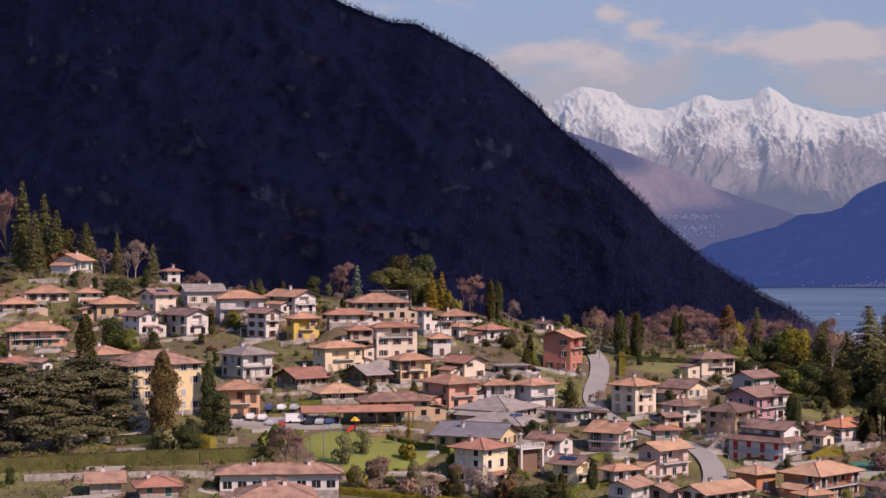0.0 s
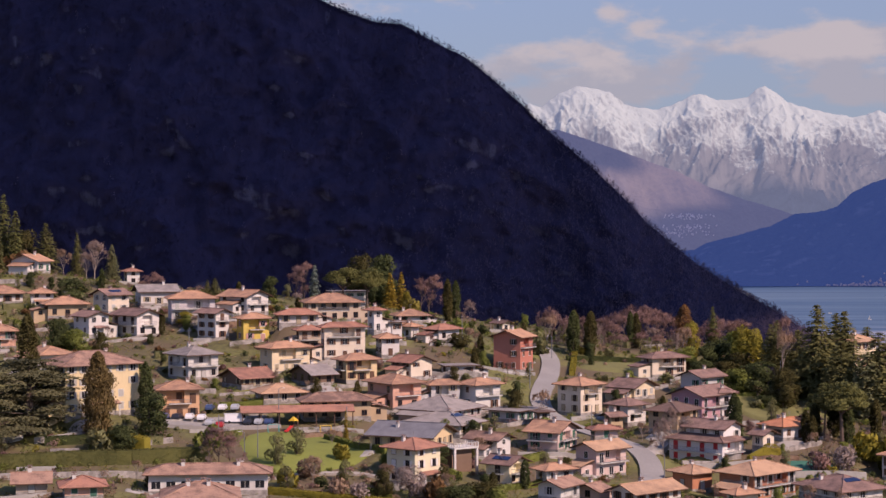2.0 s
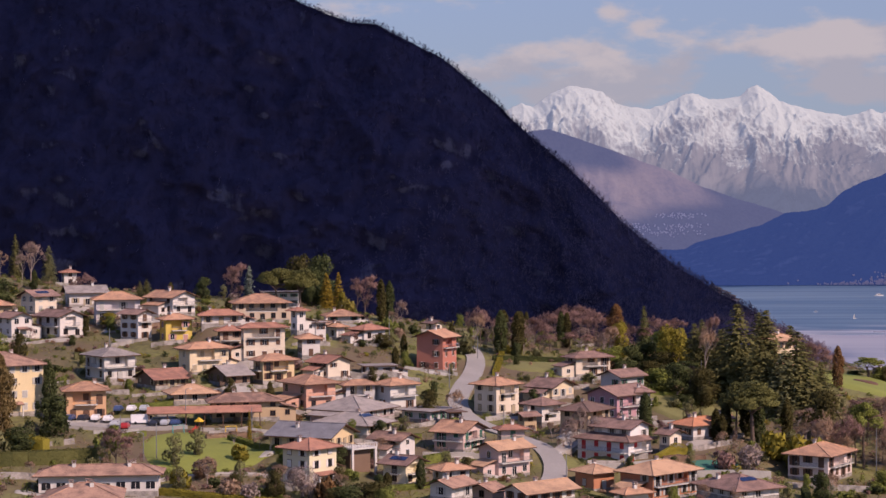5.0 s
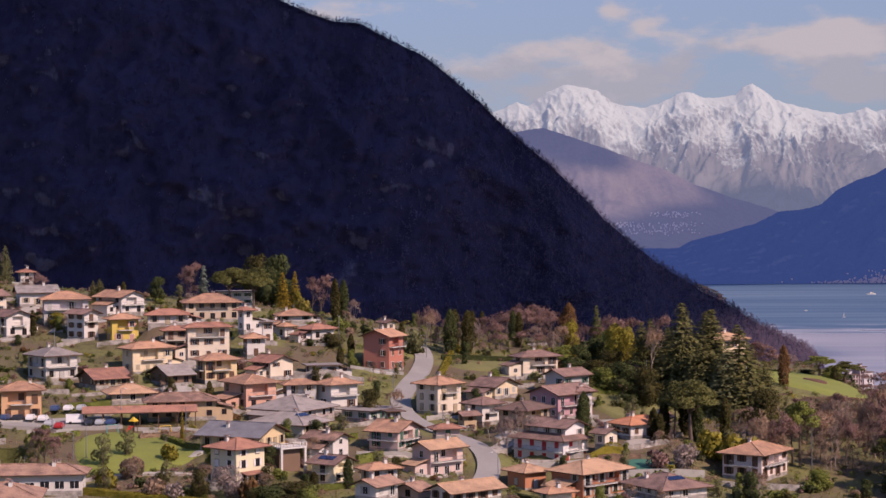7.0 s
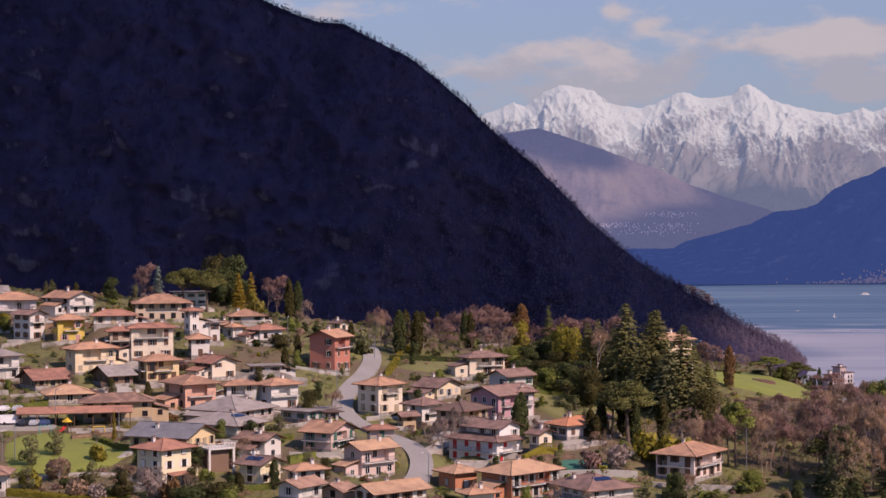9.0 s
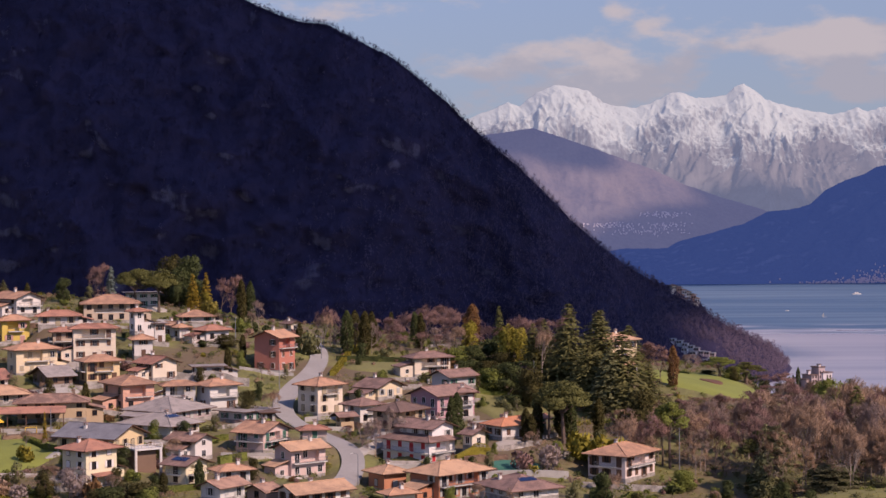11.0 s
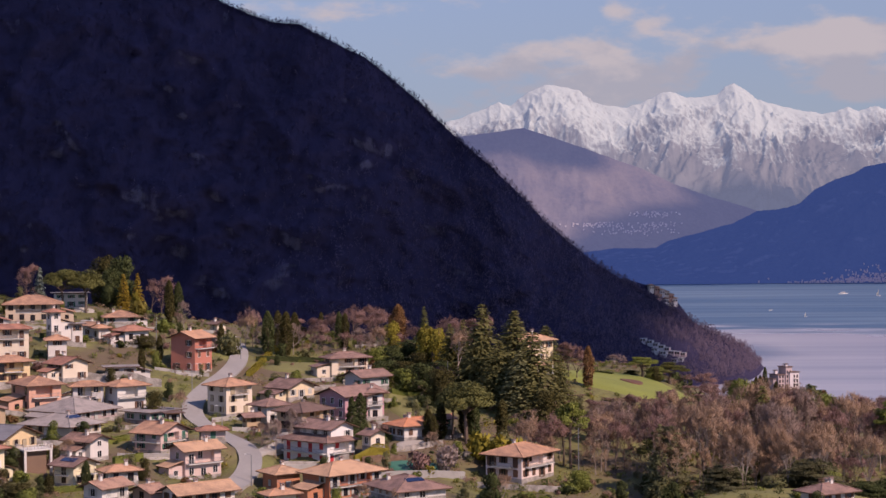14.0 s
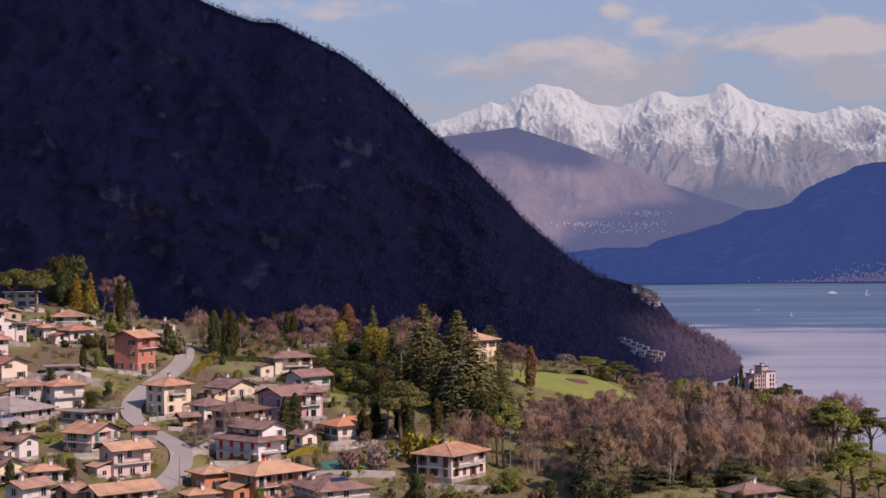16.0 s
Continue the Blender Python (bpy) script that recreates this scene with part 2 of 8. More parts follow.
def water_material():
    """Ruffled blue water far out; calm inshore of a ragged wind line, with pale reflection painted in."""
    m = shader("water", (0.070, 0.130, 0.215), (0.054, 0.108, 0.19), scale=0.004, rough=0.2, spec=0.5)
    nt = m.node_tree
    b = nt.nodes["Principled BSDF"]
    b.inputs["IOR"].default_value = 1.33
    geo = nt.nodes.new("ShaderNodeNewGeometry")
    mp = nt.nodes.new("ShaderNodeMapping")
    mp.inputs["Scale"].default_value = (0.05, 0.12, 1)
    nt.links.new(geo.outputs["Position"], mp.inputs["Vector"])
    n = nt.nodes.new("ShaderNodeTexNoise")
    n.inputs["Scale"].default_value, n.inputs["Detail"].default_value = 1.0, 4
    nt.links.new(mp.outputs["Vector"], n.inputs["Vector"])
    mp2 = nt.nodes.new("ShaderNodeMapping")
    mp2.inputs["Scale"].default_value = (0.0034, 0.008, 1)
    nt.links.new(geo.outputs["Position"], mp2.inputs["Vector"])
    n2 = nt.nodes.new("ShaderNodeTexNoise")
    n2.inputs["Scale"].default_value, n2.inputs["Detail"].default_value = 1.0, 4
    nt.links.new(mp2.outputs["Vector"], n2.inputs["Vector"])
    sp = nt.nodes.new("ShaderNodeSeparateXYZ")
    nt.links.new(geo.outputs["Position"], sp.inputs["Vector"])
    a = nt.nodes.new("ShaderNodeMath")
    a.operation = "MULTIPLY_ADD"
    nt.links.new(n2.outputs["Fac"], a.inputs[0])
    a.inputs[1].default_value = 1500.0
    nt.links.new(sp.outputs["Y"], a.inputs[2])
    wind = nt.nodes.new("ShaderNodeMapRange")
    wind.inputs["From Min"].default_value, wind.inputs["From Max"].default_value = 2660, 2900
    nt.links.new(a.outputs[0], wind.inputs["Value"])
    # long streaks of ruffled and smooth water, their shine put into the colour
    mp3 = nt.nodes.new("ShaderNodeMapping")
    mp3.inputs["Scale"].default_value = (0.0011, 0.014, 1)
    nt.links.new(geo.outputs["Position"], mp3.inputs["Vector"])
    n3 = nt.nodes.new("ShaderNodeTexNoise")
    n3.inputs["Scale"].default_value, n3.inputs["Detail"].default_value = 1.0, 5
    nt.links.new(mp3.outputs["Vector"], n3.inputs["Vector"])
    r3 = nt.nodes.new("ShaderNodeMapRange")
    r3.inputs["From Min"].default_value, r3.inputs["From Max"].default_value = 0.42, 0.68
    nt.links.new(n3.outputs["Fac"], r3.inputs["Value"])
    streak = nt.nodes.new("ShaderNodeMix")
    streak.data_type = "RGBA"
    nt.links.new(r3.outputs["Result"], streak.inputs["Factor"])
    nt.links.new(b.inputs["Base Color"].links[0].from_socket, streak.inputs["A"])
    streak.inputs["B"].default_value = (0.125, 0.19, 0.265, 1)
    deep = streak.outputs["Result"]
    # the bright sky that calm water mirrors, mixed into its base colour
    pale_sheen = nt.nodes.new("ShaderNodeMix")
    pale_sheen.data_type = "RGBA"
    nt.links.new(wind.outputs["Result"], pale_sheen.inputs["Factor"])
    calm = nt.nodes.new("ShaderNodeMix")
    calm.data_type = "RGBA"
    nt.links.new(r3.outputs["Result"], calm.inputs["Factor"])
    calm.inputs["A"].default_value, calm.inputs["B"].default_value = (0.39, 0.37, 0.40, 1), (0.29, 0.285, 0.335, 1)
    nt.links.new(calm.outputs["Result"], pale_sheen.inputs["A"])
    nt.links.new(deep, pale_sheen.inputs["B"])
    nt.links.new(pale_sheen.outputs["Result"], b.inputs["Base Color"])
    r = nt.nodes.new("ShaderNodeMapRange")
    r.inputs["To Min"].default_value, r.inputs["To Max"].default_value = 0.22, 0.62
    nt.links.new(wind.outputs["Result"], r.inputs["Value"])
    nt.links.new(r.outputs["Result"], b.inputs["Roughness"])
    s = nt.nodes.new("ShaderNodeMapRange")
    s.inputs["To Min"].default_value, s.inputs["To Max"].default_value = 0.05, 0.35
    nt.links.new(wind.outputs["Result"], s.inputs["Value"])
    bp = nt.nodes.new("ShaderNodeBump")
    bp.inputs["Distance"].default_value = 0.6
    nt.links.new(s.outputs["Result"], bp.inputs["Strength"])
    nt.links.new(n.outputs["Fac"], bp.inputs["Height"])
    nt.links.new(bp.outputs["Normal"], b.inputs["Normal"])
    return m


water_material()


def mountain_material(name, wood, wood2, rock, rock_from, rock_to, haze_glow=None, grain=0.5, steep=1.0, relief=0.0):
    """Woods with bare rock where the slope is steep; far haze is painted in as emission."""
    m = shader(name, wood, wood2, scale=0.012, fine=0.11, rough=0.95, bump=0.0, detail=8)
    nt = m.node_tree
    b = nt.nodes["Principled BSDF"]
    b.inputs["Specular IOR Level"].default_value = 0.05
    geo = nt.nodes.new("ShaderNodeNewGeometry")
    last = b.inputs["Base Color"].links[0].from_socket
    sep = nt.nodes.new("ShaderNodeSeparateXYZ")
    nt.links.new(geo.outputs["Normal"], sep.inputs["Vector"])
    n = nt.nodes.new("ShaderNodeTexNoise")
    n.inputs["Scale"].default_value, n.inputs["Detail"].default_value, n.inputs["Roughness"].default_value = 0.018, 10, 0.62
    tall = nt.nodes.new("ShaderNodeMapping")
    tall.inputs["Scale"].default_value = (1.7, 1.0, 0.5)
    nt.links.new(geo.outputs["Position"], tall.inputs["Vector"])
    nt.links.new(tall.outputs["Vector"], n.inputs["Vector"])
    lean = nt.nodes.new("ShaderNodeMath")
    lean.operation = "MULTIPLY"
    nt.links.new(sep.outputs["Z"], lean.inputs[0])
    lean.inputs[1].default_value = steep
    if relief:
        bp = nt.nodes.new("ShaderNodeBump")
        bp.inputs["Strength"].default_value, bp.inputs["Distance"].default_value = 1.0, relief
        nt.links.new(n.outputs["Fac"], bp.inputs["Height"])
        nt.links.new(bp.outputs["Normal"], b.inputs["Normal"])
    off = nt.nodes.new("ShaderNodeMath")
    off.operation = "MULTIPLY_ADD"
    nt.links.new(n.outputs["Fac"], off.inputs[0])
    off.inputs[1].default_value = grain
    nt.links.new(lean.outputs[0], off.inputs[2])
    rng = nt.nodes.new("ShaderNodeMapRange")
    rng.inputs["From Min"].default_value, rng.inputs["From Max"].default_value = rock_from, rock_to
    nt.links.new(off.outputs[0], rng.inputs["Value"])
    mixc = nt.nodes.new("ShaderNodeMix")
    mixc.data_type = "RGBA"
    nt.links.new(rng.outputs["Result"], mixc.inputs["Factor"])
    mixc.inputs["A"].default_value = (*rock, 1)
    nt.links.new(last, mixc.inputs["B"])
    last = mixc.outputs["Result"]
    nt.links.new(last, b.inputs["Base Color"])
    # haze before far ground, painted in as an even glow
    if haze_glow:
        b.inputs["Emission Color"].default_value = (*haze_glow[0], 1)
        b.inputs["Emission Strength"].default_value = haze_glow[1]
    return m


# woods and rock tinted blue: haze and skylit shade put into the base colour
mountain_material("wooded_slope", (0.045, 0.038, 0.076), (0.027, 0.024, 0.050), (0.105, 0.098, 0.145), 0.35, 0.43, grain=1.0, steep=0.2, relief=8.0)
mountain_material("far_hill", (0.05, 0.055, 0.06), (0.03, 0.035, 0.04), (0.09, 0.09, 0.10), 0.5, 0.7, haze_glow=((0.07, 0.14, 0.43), 0.37), relief=6.0)
mountain_material("far_foothill", (0.13, 0.105, 0.085), (0.055, 0.05, 0.055), (0.15, 0.13, 0.115), 0.3, 0.9, haze_glow=((0.255, 0.30, 0.51), 0.345), relief=7.0)


def alpine_material():
    """Bare grey-brown rock under woods, snow that lies on ledges and gentler faces above a ragged line, far haze put
    into the emission.
    """
    m = mountain_material("far_range", (0.085, 0.078, 0.068), (0.05, 0.048, 0.046), (0.12, 0.112, 0.10), 0.4, 0.9, haze_glow=((0.295, 0.355, 0.48), 0.42), relief=3.0)
    nt = m.node_tree
    b = nt.nodes["Principled BSDF"]
    last = b.inputs["Base Color"].links[0].from_socket

    def node(kind, **sockets):
        n = nt.nodes.new(kind)
        for k, v in sockets.items():
            n.inputs[k.replace("_", " ")].default_value = v
        return n

    def math_node(op, a, b, c=0.0):
        n = nt.nodes.new("ShaderNodeMath")
        n.operation = op
        for k, v in enumerate((a, b, c)):
            if isinstance(v, (int, float)):
                n.inputs[k].default_value = v
            else:
                nt.links.new(v, n.inputs[k])
        return n.outputs[0]

    geo = nt.nodes.new("ShaderNodeNewGeometry")
    place, lean = nt.nodes.new("ShaderNodeSeparateXYZ"), nt.nodes.new("ShaderNodeSeparateXYZ")
    nt.links.new(geo.outputs["Position"], place.inputs["Vector"])
    nt.links.new(geo.outputs["Normal"], lean.inputs["Vector"])
    tilt = nt.nodes.new("ShaderNodeMapping")
    tilt.inputs["Rotation"].default_value = (0.0, 0.5, 0.0)
    tilt.inputs["Scale"].default_value = (1.0, 0.5, 0.45)
    nt.links.new(geo.outputs["Position"], tilt.inputs["Vector"])
    grain = node("ShaderNodeTexNoise", Scale=0.09, Detail=8, Roughness=0.66)
    broad_noise = node("ShaderNodeTexNoise", Scale=0.008, Detail=5)
    nt.links.new(tilt.outputs["Vector"], grain.inputs["Vector"])
    nt.links.new(geo.outputs["Position"], broad_noise.inputs["Vector"])
    level = math_node("MULTIPLY_ADD", grain.outputs["Fac"], 300.0, place.outputs["Z"])
    level = math_node("MULTIPLY_ADD", broad_noise.outputs["Fac"], 330.0, level)
    level = math_node("MULTIPLY_ADD", lean.outputs["Z"], 95.0, level)
    line = node("ShaderNodeMapRange", From_Min=665.0, From_Max=765.0)
    nt.links.new(level, line.inputs["Value"])
    snow = nt.nodes.new("ShaderNodeMix")
    snow.data_type = "RGBA"
    nt.links.new(line.outputs["Result"], snow.inputs["Factor"])
    nt.links.new(last, snow.inputs["A"])
    snow.inputs["B"].default_value = (0.29, 0.315, 0.28, 1)
    nt.links.new(snow.outputs["Result"], b.inputs["Base Color"])


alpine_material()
# the far towns glow faintly as well, in place of the haze before them
mountain_material("town_wall", (0.36, 0.30, 0.27), (0.25, 0.21, 0.2), (0.3, 0.27, 0.25), 0.1, 0.2, haze_glow=((0.22, 0.22, 0.40), 0.25))
mountain_material("town_pale", (0.55, 0.50, 0.44), (0.42, 0.37, 0.33), (0.5, 0.45, 0.4), 0.1, 0.2, haze_glow=((0.29, 0.30, 0.46), 0.40))
mountain_material("town_roof", (0.34, 0.27, 0.24), (0.25, 0.2, 0.19), (0.3, 0.25, 0.23), 0.1, 0.2, haze_glow=((0.22, 0.22, 0.45), 0.36))


# ---- building blocks ----
def mesh_object(name, verts, faces, mats, parent=None, label="", smooth=False, index=None, loc=None):
    me = bpy.data.meshes.new(name)
    me.from_pydata([tuple(v) for v in verts], [], faces)
    for m in mats if isinstance(mats, (list, tuple)) else [mats]:
        me.materials.append(MATS[m])
    if index is not None:
        me.polygons.foreach_set("material_index", index)
    if smooth:
        me.polygons.foreach_set("use_smooth", [True] * len(me.polygons))
    me.update()
    ob = new(name, me)
    if parent:
        ob.parent = parent
    if loc is not None:
        ob.location = loc
    if label:
        ob["label"] = label
    return ob


def place_mesh(name, me, parent, m, label=""):
    ob = new(name, me)
    ob.parent = parent
    ob.matrix_basis = m
    if label:
        ob["label"] = label
    return ob


class Shape:
    """Vertices and faces that grow box by box."""

    def __init__(self):
        self.v, self.f, self.i = [], [], []

    def poly(self, pts, mat=0):
        n = len(self.v)
        self.v += [tuple(p) for p in pts]
        self.f.append(tuple(range(n, n + len(pts))))
        self.i.append(mat)

    def box(self, x0, x1, y0, y1, z0, z1, mat=0):
        n = len(self.v)
        self.v += [(x, y, z) for z in (z0, z1) for x, y in ((x0, y0), (x1, y0), (x1, y1), (x0, y1))]
        self.f += [tuple(n + k for k in q) for q in ((3, 2, 1, 0), (4, 5, 6, 7), (0, 1, 5, 4), (1, 2, 6, 5), (2, 3, 7, 6), (3, 0, 4, 7))]
        self.i += [mat] * 6

    def tube(self, path, radii, sides=6, mat=0, cap=True):
        n0 = len(self.v)
        pts = [Vector(p) for p in path]
        for k, p in enumerate(pts):
            way = (pts[min(k + 1, len(pts) - 1)] - pts[max(k - 1, 0)]).normalized()
            a = way.orthogonal().normalized()
            b = way.cross(a)
            for s in range(sides):
                t = 2 * math.pi * s / sides
                self.v.append(tuple(p + radii[k] * (math.cos(t) * a + math.sin(t) * b)))
        for k in range(len(pts) - 1):
            for s in range(sides):
                a, b = n0 + k * sides + s, n0 + k * sides + (s + 1) % sides
                self.f.append((a, b, b + sides, a + sides))
                self.i.append(mat)
        if cap:
            self.f.append(tuple(range(n0 + (len(pts) - 1) * sides, n0 + len(pts) * sides)))
            self.i.append(mat)

    def slab(self, tops, thick, mat=0, under=1):
        """A sheet of polygons that share corners, with an underside and closed rims."""
        key, pts = {}, []
        faces = []
        for poly in tops:
            f = []
            for p in poly:
                k = tuple(round(c, 3) for c in p)
                if k not in key:
                    key[k] = len(pts)
                    pts.append(p)
                f.append(key[k])
            faces.append(f)
        n, m = len(self.v), len(pts)
        self.v += [tuple(p) for p in pts] + [(p[0], p[1], p[2] - thick) for p in pts]
        edges = {}
        for f in faces:
            self.f.append(tuple(n + k for k in f))
            self.i.append(mat)
            self.f.append(tuple(n + m + k for k in reversed(f)))
            self.i.append(under)
            for a, b in zip(f, f[1:] + f[:1]):
                edges[(a, b)] = True
        for a, b in edges:
            if (b, a) not in edges:
                self.f.append((n + b, n + a, n + m + a, n + m + b))
                self.i.append(under)

    def make(self, name, mats, parent=None, label="", smooth=False, loc=None):
        return mesh_object(name, self.v, self.f, mats, parent, label, smooth, self.i, loc)

    def data(self, name, mats):
        me = bpy.data.meshes.new(name)
        me.from_pydata(self.v, [], self.f)
        for m in mats:
            me.materials.append(MATS[m])
        me.polygons.foreach_set("material_index", self.i)
        me.update()
        return me


def thing(name, x, y, z, rot=0.0):
    ob = new(name)
    ob.empty_display_size = 0.5
    ob.matrix_world = pose(x, y, z, 0, 0, rot)
    return ob


# ---- the hillside ----
PADS = []
FOOTPRINTS = []


def slope(x, y):
    """The hill without its terraces: metres above the lake."""
    u, v = np.clip(x, -330, 330) / 100, (np.clip(y, 240, 640) - 450) / 100
    z = 79.45 - 7.56 * u + 14.11 * v - 0.94 * u*u - 1.67 * u*v + 0.67 * v*v + 0.45 * u**3 + 0.27 * u*u*v - 0.35 * u*v*v - 1.97 * v**3
    z = z - 0.16 * np.maximum(240 - y, 0) * (y < 240)
    back = np.maximum(y - (610 - 0.12 * np.clip(x, -200, 400)), 0)
    z = z - 0.0016 * np.minimum(back, 150) ** 2 - 0.22 * np.maximum(back - 150, 0)
    # the far side of the knoll falls to a wooded hollow
    a, b = np.clip((x - 168) / 40, 0, 1), np.clip((y - 455) / 110, 0, 1)
    z = z - 15.0 * a * a * (3 - 2 * a) * b * b * (3 - 2 * b)
    bluff = np.maximum(x - 232, 0)
    z = z - 0.010 * np.minimum(bluff, 40) ** 2 - 0.8 * np.maximum(bluff - 40, 0)
    # the strip of flat shore below the hill
    shore = np.clip(9 - 0.25 * (x - 222 - 0.05 * (y - 620)), -6, 9)
    return np.maximum(z, np.where(y > 300, shore, -6.0))


def ground(x, y):
    """The hillside, bent to the heights at which its houses stand, with a level terrace under each."""
    x, y = np.asarray(x, float), np.asarray(y, float)
    z, lean, share = slope(x, y), 0.0, 0.12
    for px, py, pr, pz, rest in PADS:
        w = np.exp(-((x - px) ** 2 + (y + 2.0 - py) ** 2) / 420.0)
        lean, share = lean + w * rest, share + w
    z, top, total = z + lean / share, 0.0, 0.0
    for px, py, pr, pz, rest in PADS:
        w = np.exp(-(((x - px) ** 2 + (y - py) ** 2) / (pr * pr)) ** 3)
        top, total = top + w * pz, total + w
    k = np.clip(total, 0, 1)
    return z * (1 - k) + k * (top / np.maximum(total, 1e-9))


def pad(x, y, r, z):
    PADS.append((x, y, r, z, z - float(slope(x, y))))


def gz(x, y):
    return float(ground(x, y))


# ---- houses ----
def window_data(w, h, frame_mat):
    """A frame with a mullion and sill, in one piece, and the pane behind it."""
    xs, zs, t = (-w / 2 - 0.09, -w / 2, -0.03, 0.03, w / 2, w / 2 + 0.09), (-0.13, 0.0, h, h + 0.09), 0.08
    cells = [(i, j) for i in range(5) for j in range(3) if j != 1 or i in (0, 2, 4)]
    s = Shape()
    s.slab([[(xs[i], zs[j], 0), (xs[i + 1], zs[j], 0), (xs[i + 1], zs[j + 1], 0), (xs[i], zs[j + 1], 0)] for i, j in cells], t, 0, 0)
    s.v = [(x, -t - z, y) for x, y, z in s.v]
    pane = Shape()
    pane.box(-w / 2, w / 2, -0.03, 0.02, 0, h)
    return s.data("window", [frame_mat]), pane.data("pane", ["glass_dark"])


def shutter_data(w, h, mat):
    s = Shape()
    s.box(-w / 2, w / 2, -0.06, 0.0, 0, h)
    return s.data("shutter", [mat])


WINDOWS, SHUTTERS = {}, {}


def window(parent, m, w=1.0, h=1.35, frame_mat="trim_white", shutter=None, closed=False):
    key = (w, h, frame_mat)
    if key not in WINDOWS:
        WINDOWS[key] = window_data(*key)
    ob = place_mesh("window", WINDOWS[key][0], parent, m)
    place_mesh("pane", WINDOWS[key][1], ob, pose(0, 0, 0))
    if shutter:
        k2 = (w / 2, h, shutter)
        if k2 not in SHUTTERS:
            SHUTTERS[k2] = shutter_data(*k2)
        for side in (-1, 1):
            place_mesh("shutter", SHUTTERS[k2], ob, pose(side * (w / 4 if closed else w * 0.78), -0.07, 0))
    return ob


RIDGE_PITCH = 0.36


def house_roof(root, w, d, h, roof, rcol, over=1.15):
    """The roof's slopes with eaves, ridge caps and gutter; returns the ridge height above the eaves."""
    s = Shape()
    x, y = w / 2 + over, d / 2 + over
    z0 = h - over * RIDGE_PITCH + 0.12
    caps = []
    if roof == "hip":
        r = min(x, y)
        zt = z0 + r * RIDGE_PITCH
        a, b = ((-(x - r), 0, zt), (x - r, 0, zt)) if x >= y else ((0, -(y - r), zt), (0, y - r, zt))
        c = [(-x, -y, z0), (x, -y, z0), (x, y, z0), (-x, y, z0)]
        if x >= y:
            tops = [[c[0], c[1], b, a], [c[1], c[2], b], [c[2], c[3], a, b], [c[3], c[0], a]]
            hips = [(c[0], a), (c[3], a), (c[1], b), (c[2], b)]
        else:
            tops = [[c[0], c[1], a], [c[1], c[2], b, a], [c[2], c[3], b], [c[3], c[0], a, b]]
            hips = [(c[0], a), (c[1], a), (c[2], b), (c[3], b)]
        tops = [[p for k, p in enumerate(q) if k == 0 or (Vector(p) - Vector(q[k - 1])).length > 0.01] for q in tops]
        caps = hips + ([(a, b)] if (Vector(a) - Vector(b)).length > 0.3 else [])
    elif roof == "gable_x":
        zt = z0 + y * RIDGE_PITCH
        a, b = (-x, 0, zt), (x, 0, zt)
        tops = [[(-x, -y, z0), (x, -y, z0), b, a], [(x, y, z0), (-x, y, z0), a, b]]
        caps = [(a, b)]
    elif roof == "gable_y":
        zt = z0 + x * RIDGE_PITCH
        a, b = (0, -y, zt), (0, y, zt)
        tops = [[(x, -y, z0), (x, y, z0), b, a], [(-x, y, z0), (-x, -y, z0), a, b]]
        caps = [(a, b)]
    else:
        zt = h + 0.3
        tops = [[(-x, -y, zt), (x, -y, zt), (x, y, zt), (-x, y, zt)]]
    s.slab(tops, 0.2, 0, 1)
    s.make("roof", [rcol, "trim_brown"], root)
    if caps:
        s = Shape()
        for p, q in caps:
            s.tube([Vector(p) + Vector((0, 0, 0.04)), Vector(q) + Vector((0, 0, 0.04))], [0.13, 0.13], 6)
        s.make("ridge_cap", [rcol], root)
        s = Shape()
        edges = [((-x, -y - 0.06, z0 - 0.12), (x, -y - 0.06, z0 - 0.12))] if roof != "gable_y" else []
        edges += [((-x - 0.06, -y, z0 - 0.12), (-x - 0.06, y, z0 - 0.12))] if roof != "gable_x" else []
        for p, q in edges:
            s.tube([p, q], [0.08, 0.08], 6)
        s.make("gutter", ["trim_brown"], root)
    return zt - h


def chimney(root, x, y, z, tall):
    s = Shape()
    s.box(-0.35, 0.35, -0.3, 0.3, -0.8, tall, 0)
    s.box(-0.45, 0.45, -0.4, 0.4, tall, tall + 0.12, 1)
    for dx in (-0.3, 0.3):
        s.box(dx - 0.08, dx + 0.08, -0.3, 0.3, tall + 0.12, tall + 0.38, 0)
    s.box(-0.5, 0.5, -0.45, 0.45, tall + 0.38, tall + 0.48, 1)
    s.make("chimney", ["offwhite", "roof_brown"], root, loc=(x, y, z))


def balcony_part(root, m, length, deep, mats=("offwhite", "metal_grey")):
    s = Shape()
    s.box(-length / 2, length / 2, -deep, 0, -0.16, 0, 0)
    ob = s.make("balcony", [mats[0]], root)
    ob.matrix_basis = m
    r = Shape()
    for z in (0.12, 1.0):
        r.box(-length / 2, length / 2, -deep + 0.02, -deep + 0.07, z - 0.03, z + 0.03, 0)
        for sx in (-1, 1):
            r.box(sx * (length / 2 - 0.03) - 0.025, sx * (length / 2 - 0.03) + 0.025, -deep + 0.07, 0, z - 0.03, z + 0.03, 0)
    n = max(2, int(length / 0.3))
    for k in range(n + 1):
        u = -length / 2 + 0.04 + (length - 0.08) * k / n
        r.box(u - 0.02, u + 0.02, -deep + 0.03, -deep + 0.06, 0, 1.0, 0)
    r.make("railing", [mats[1]], ob)


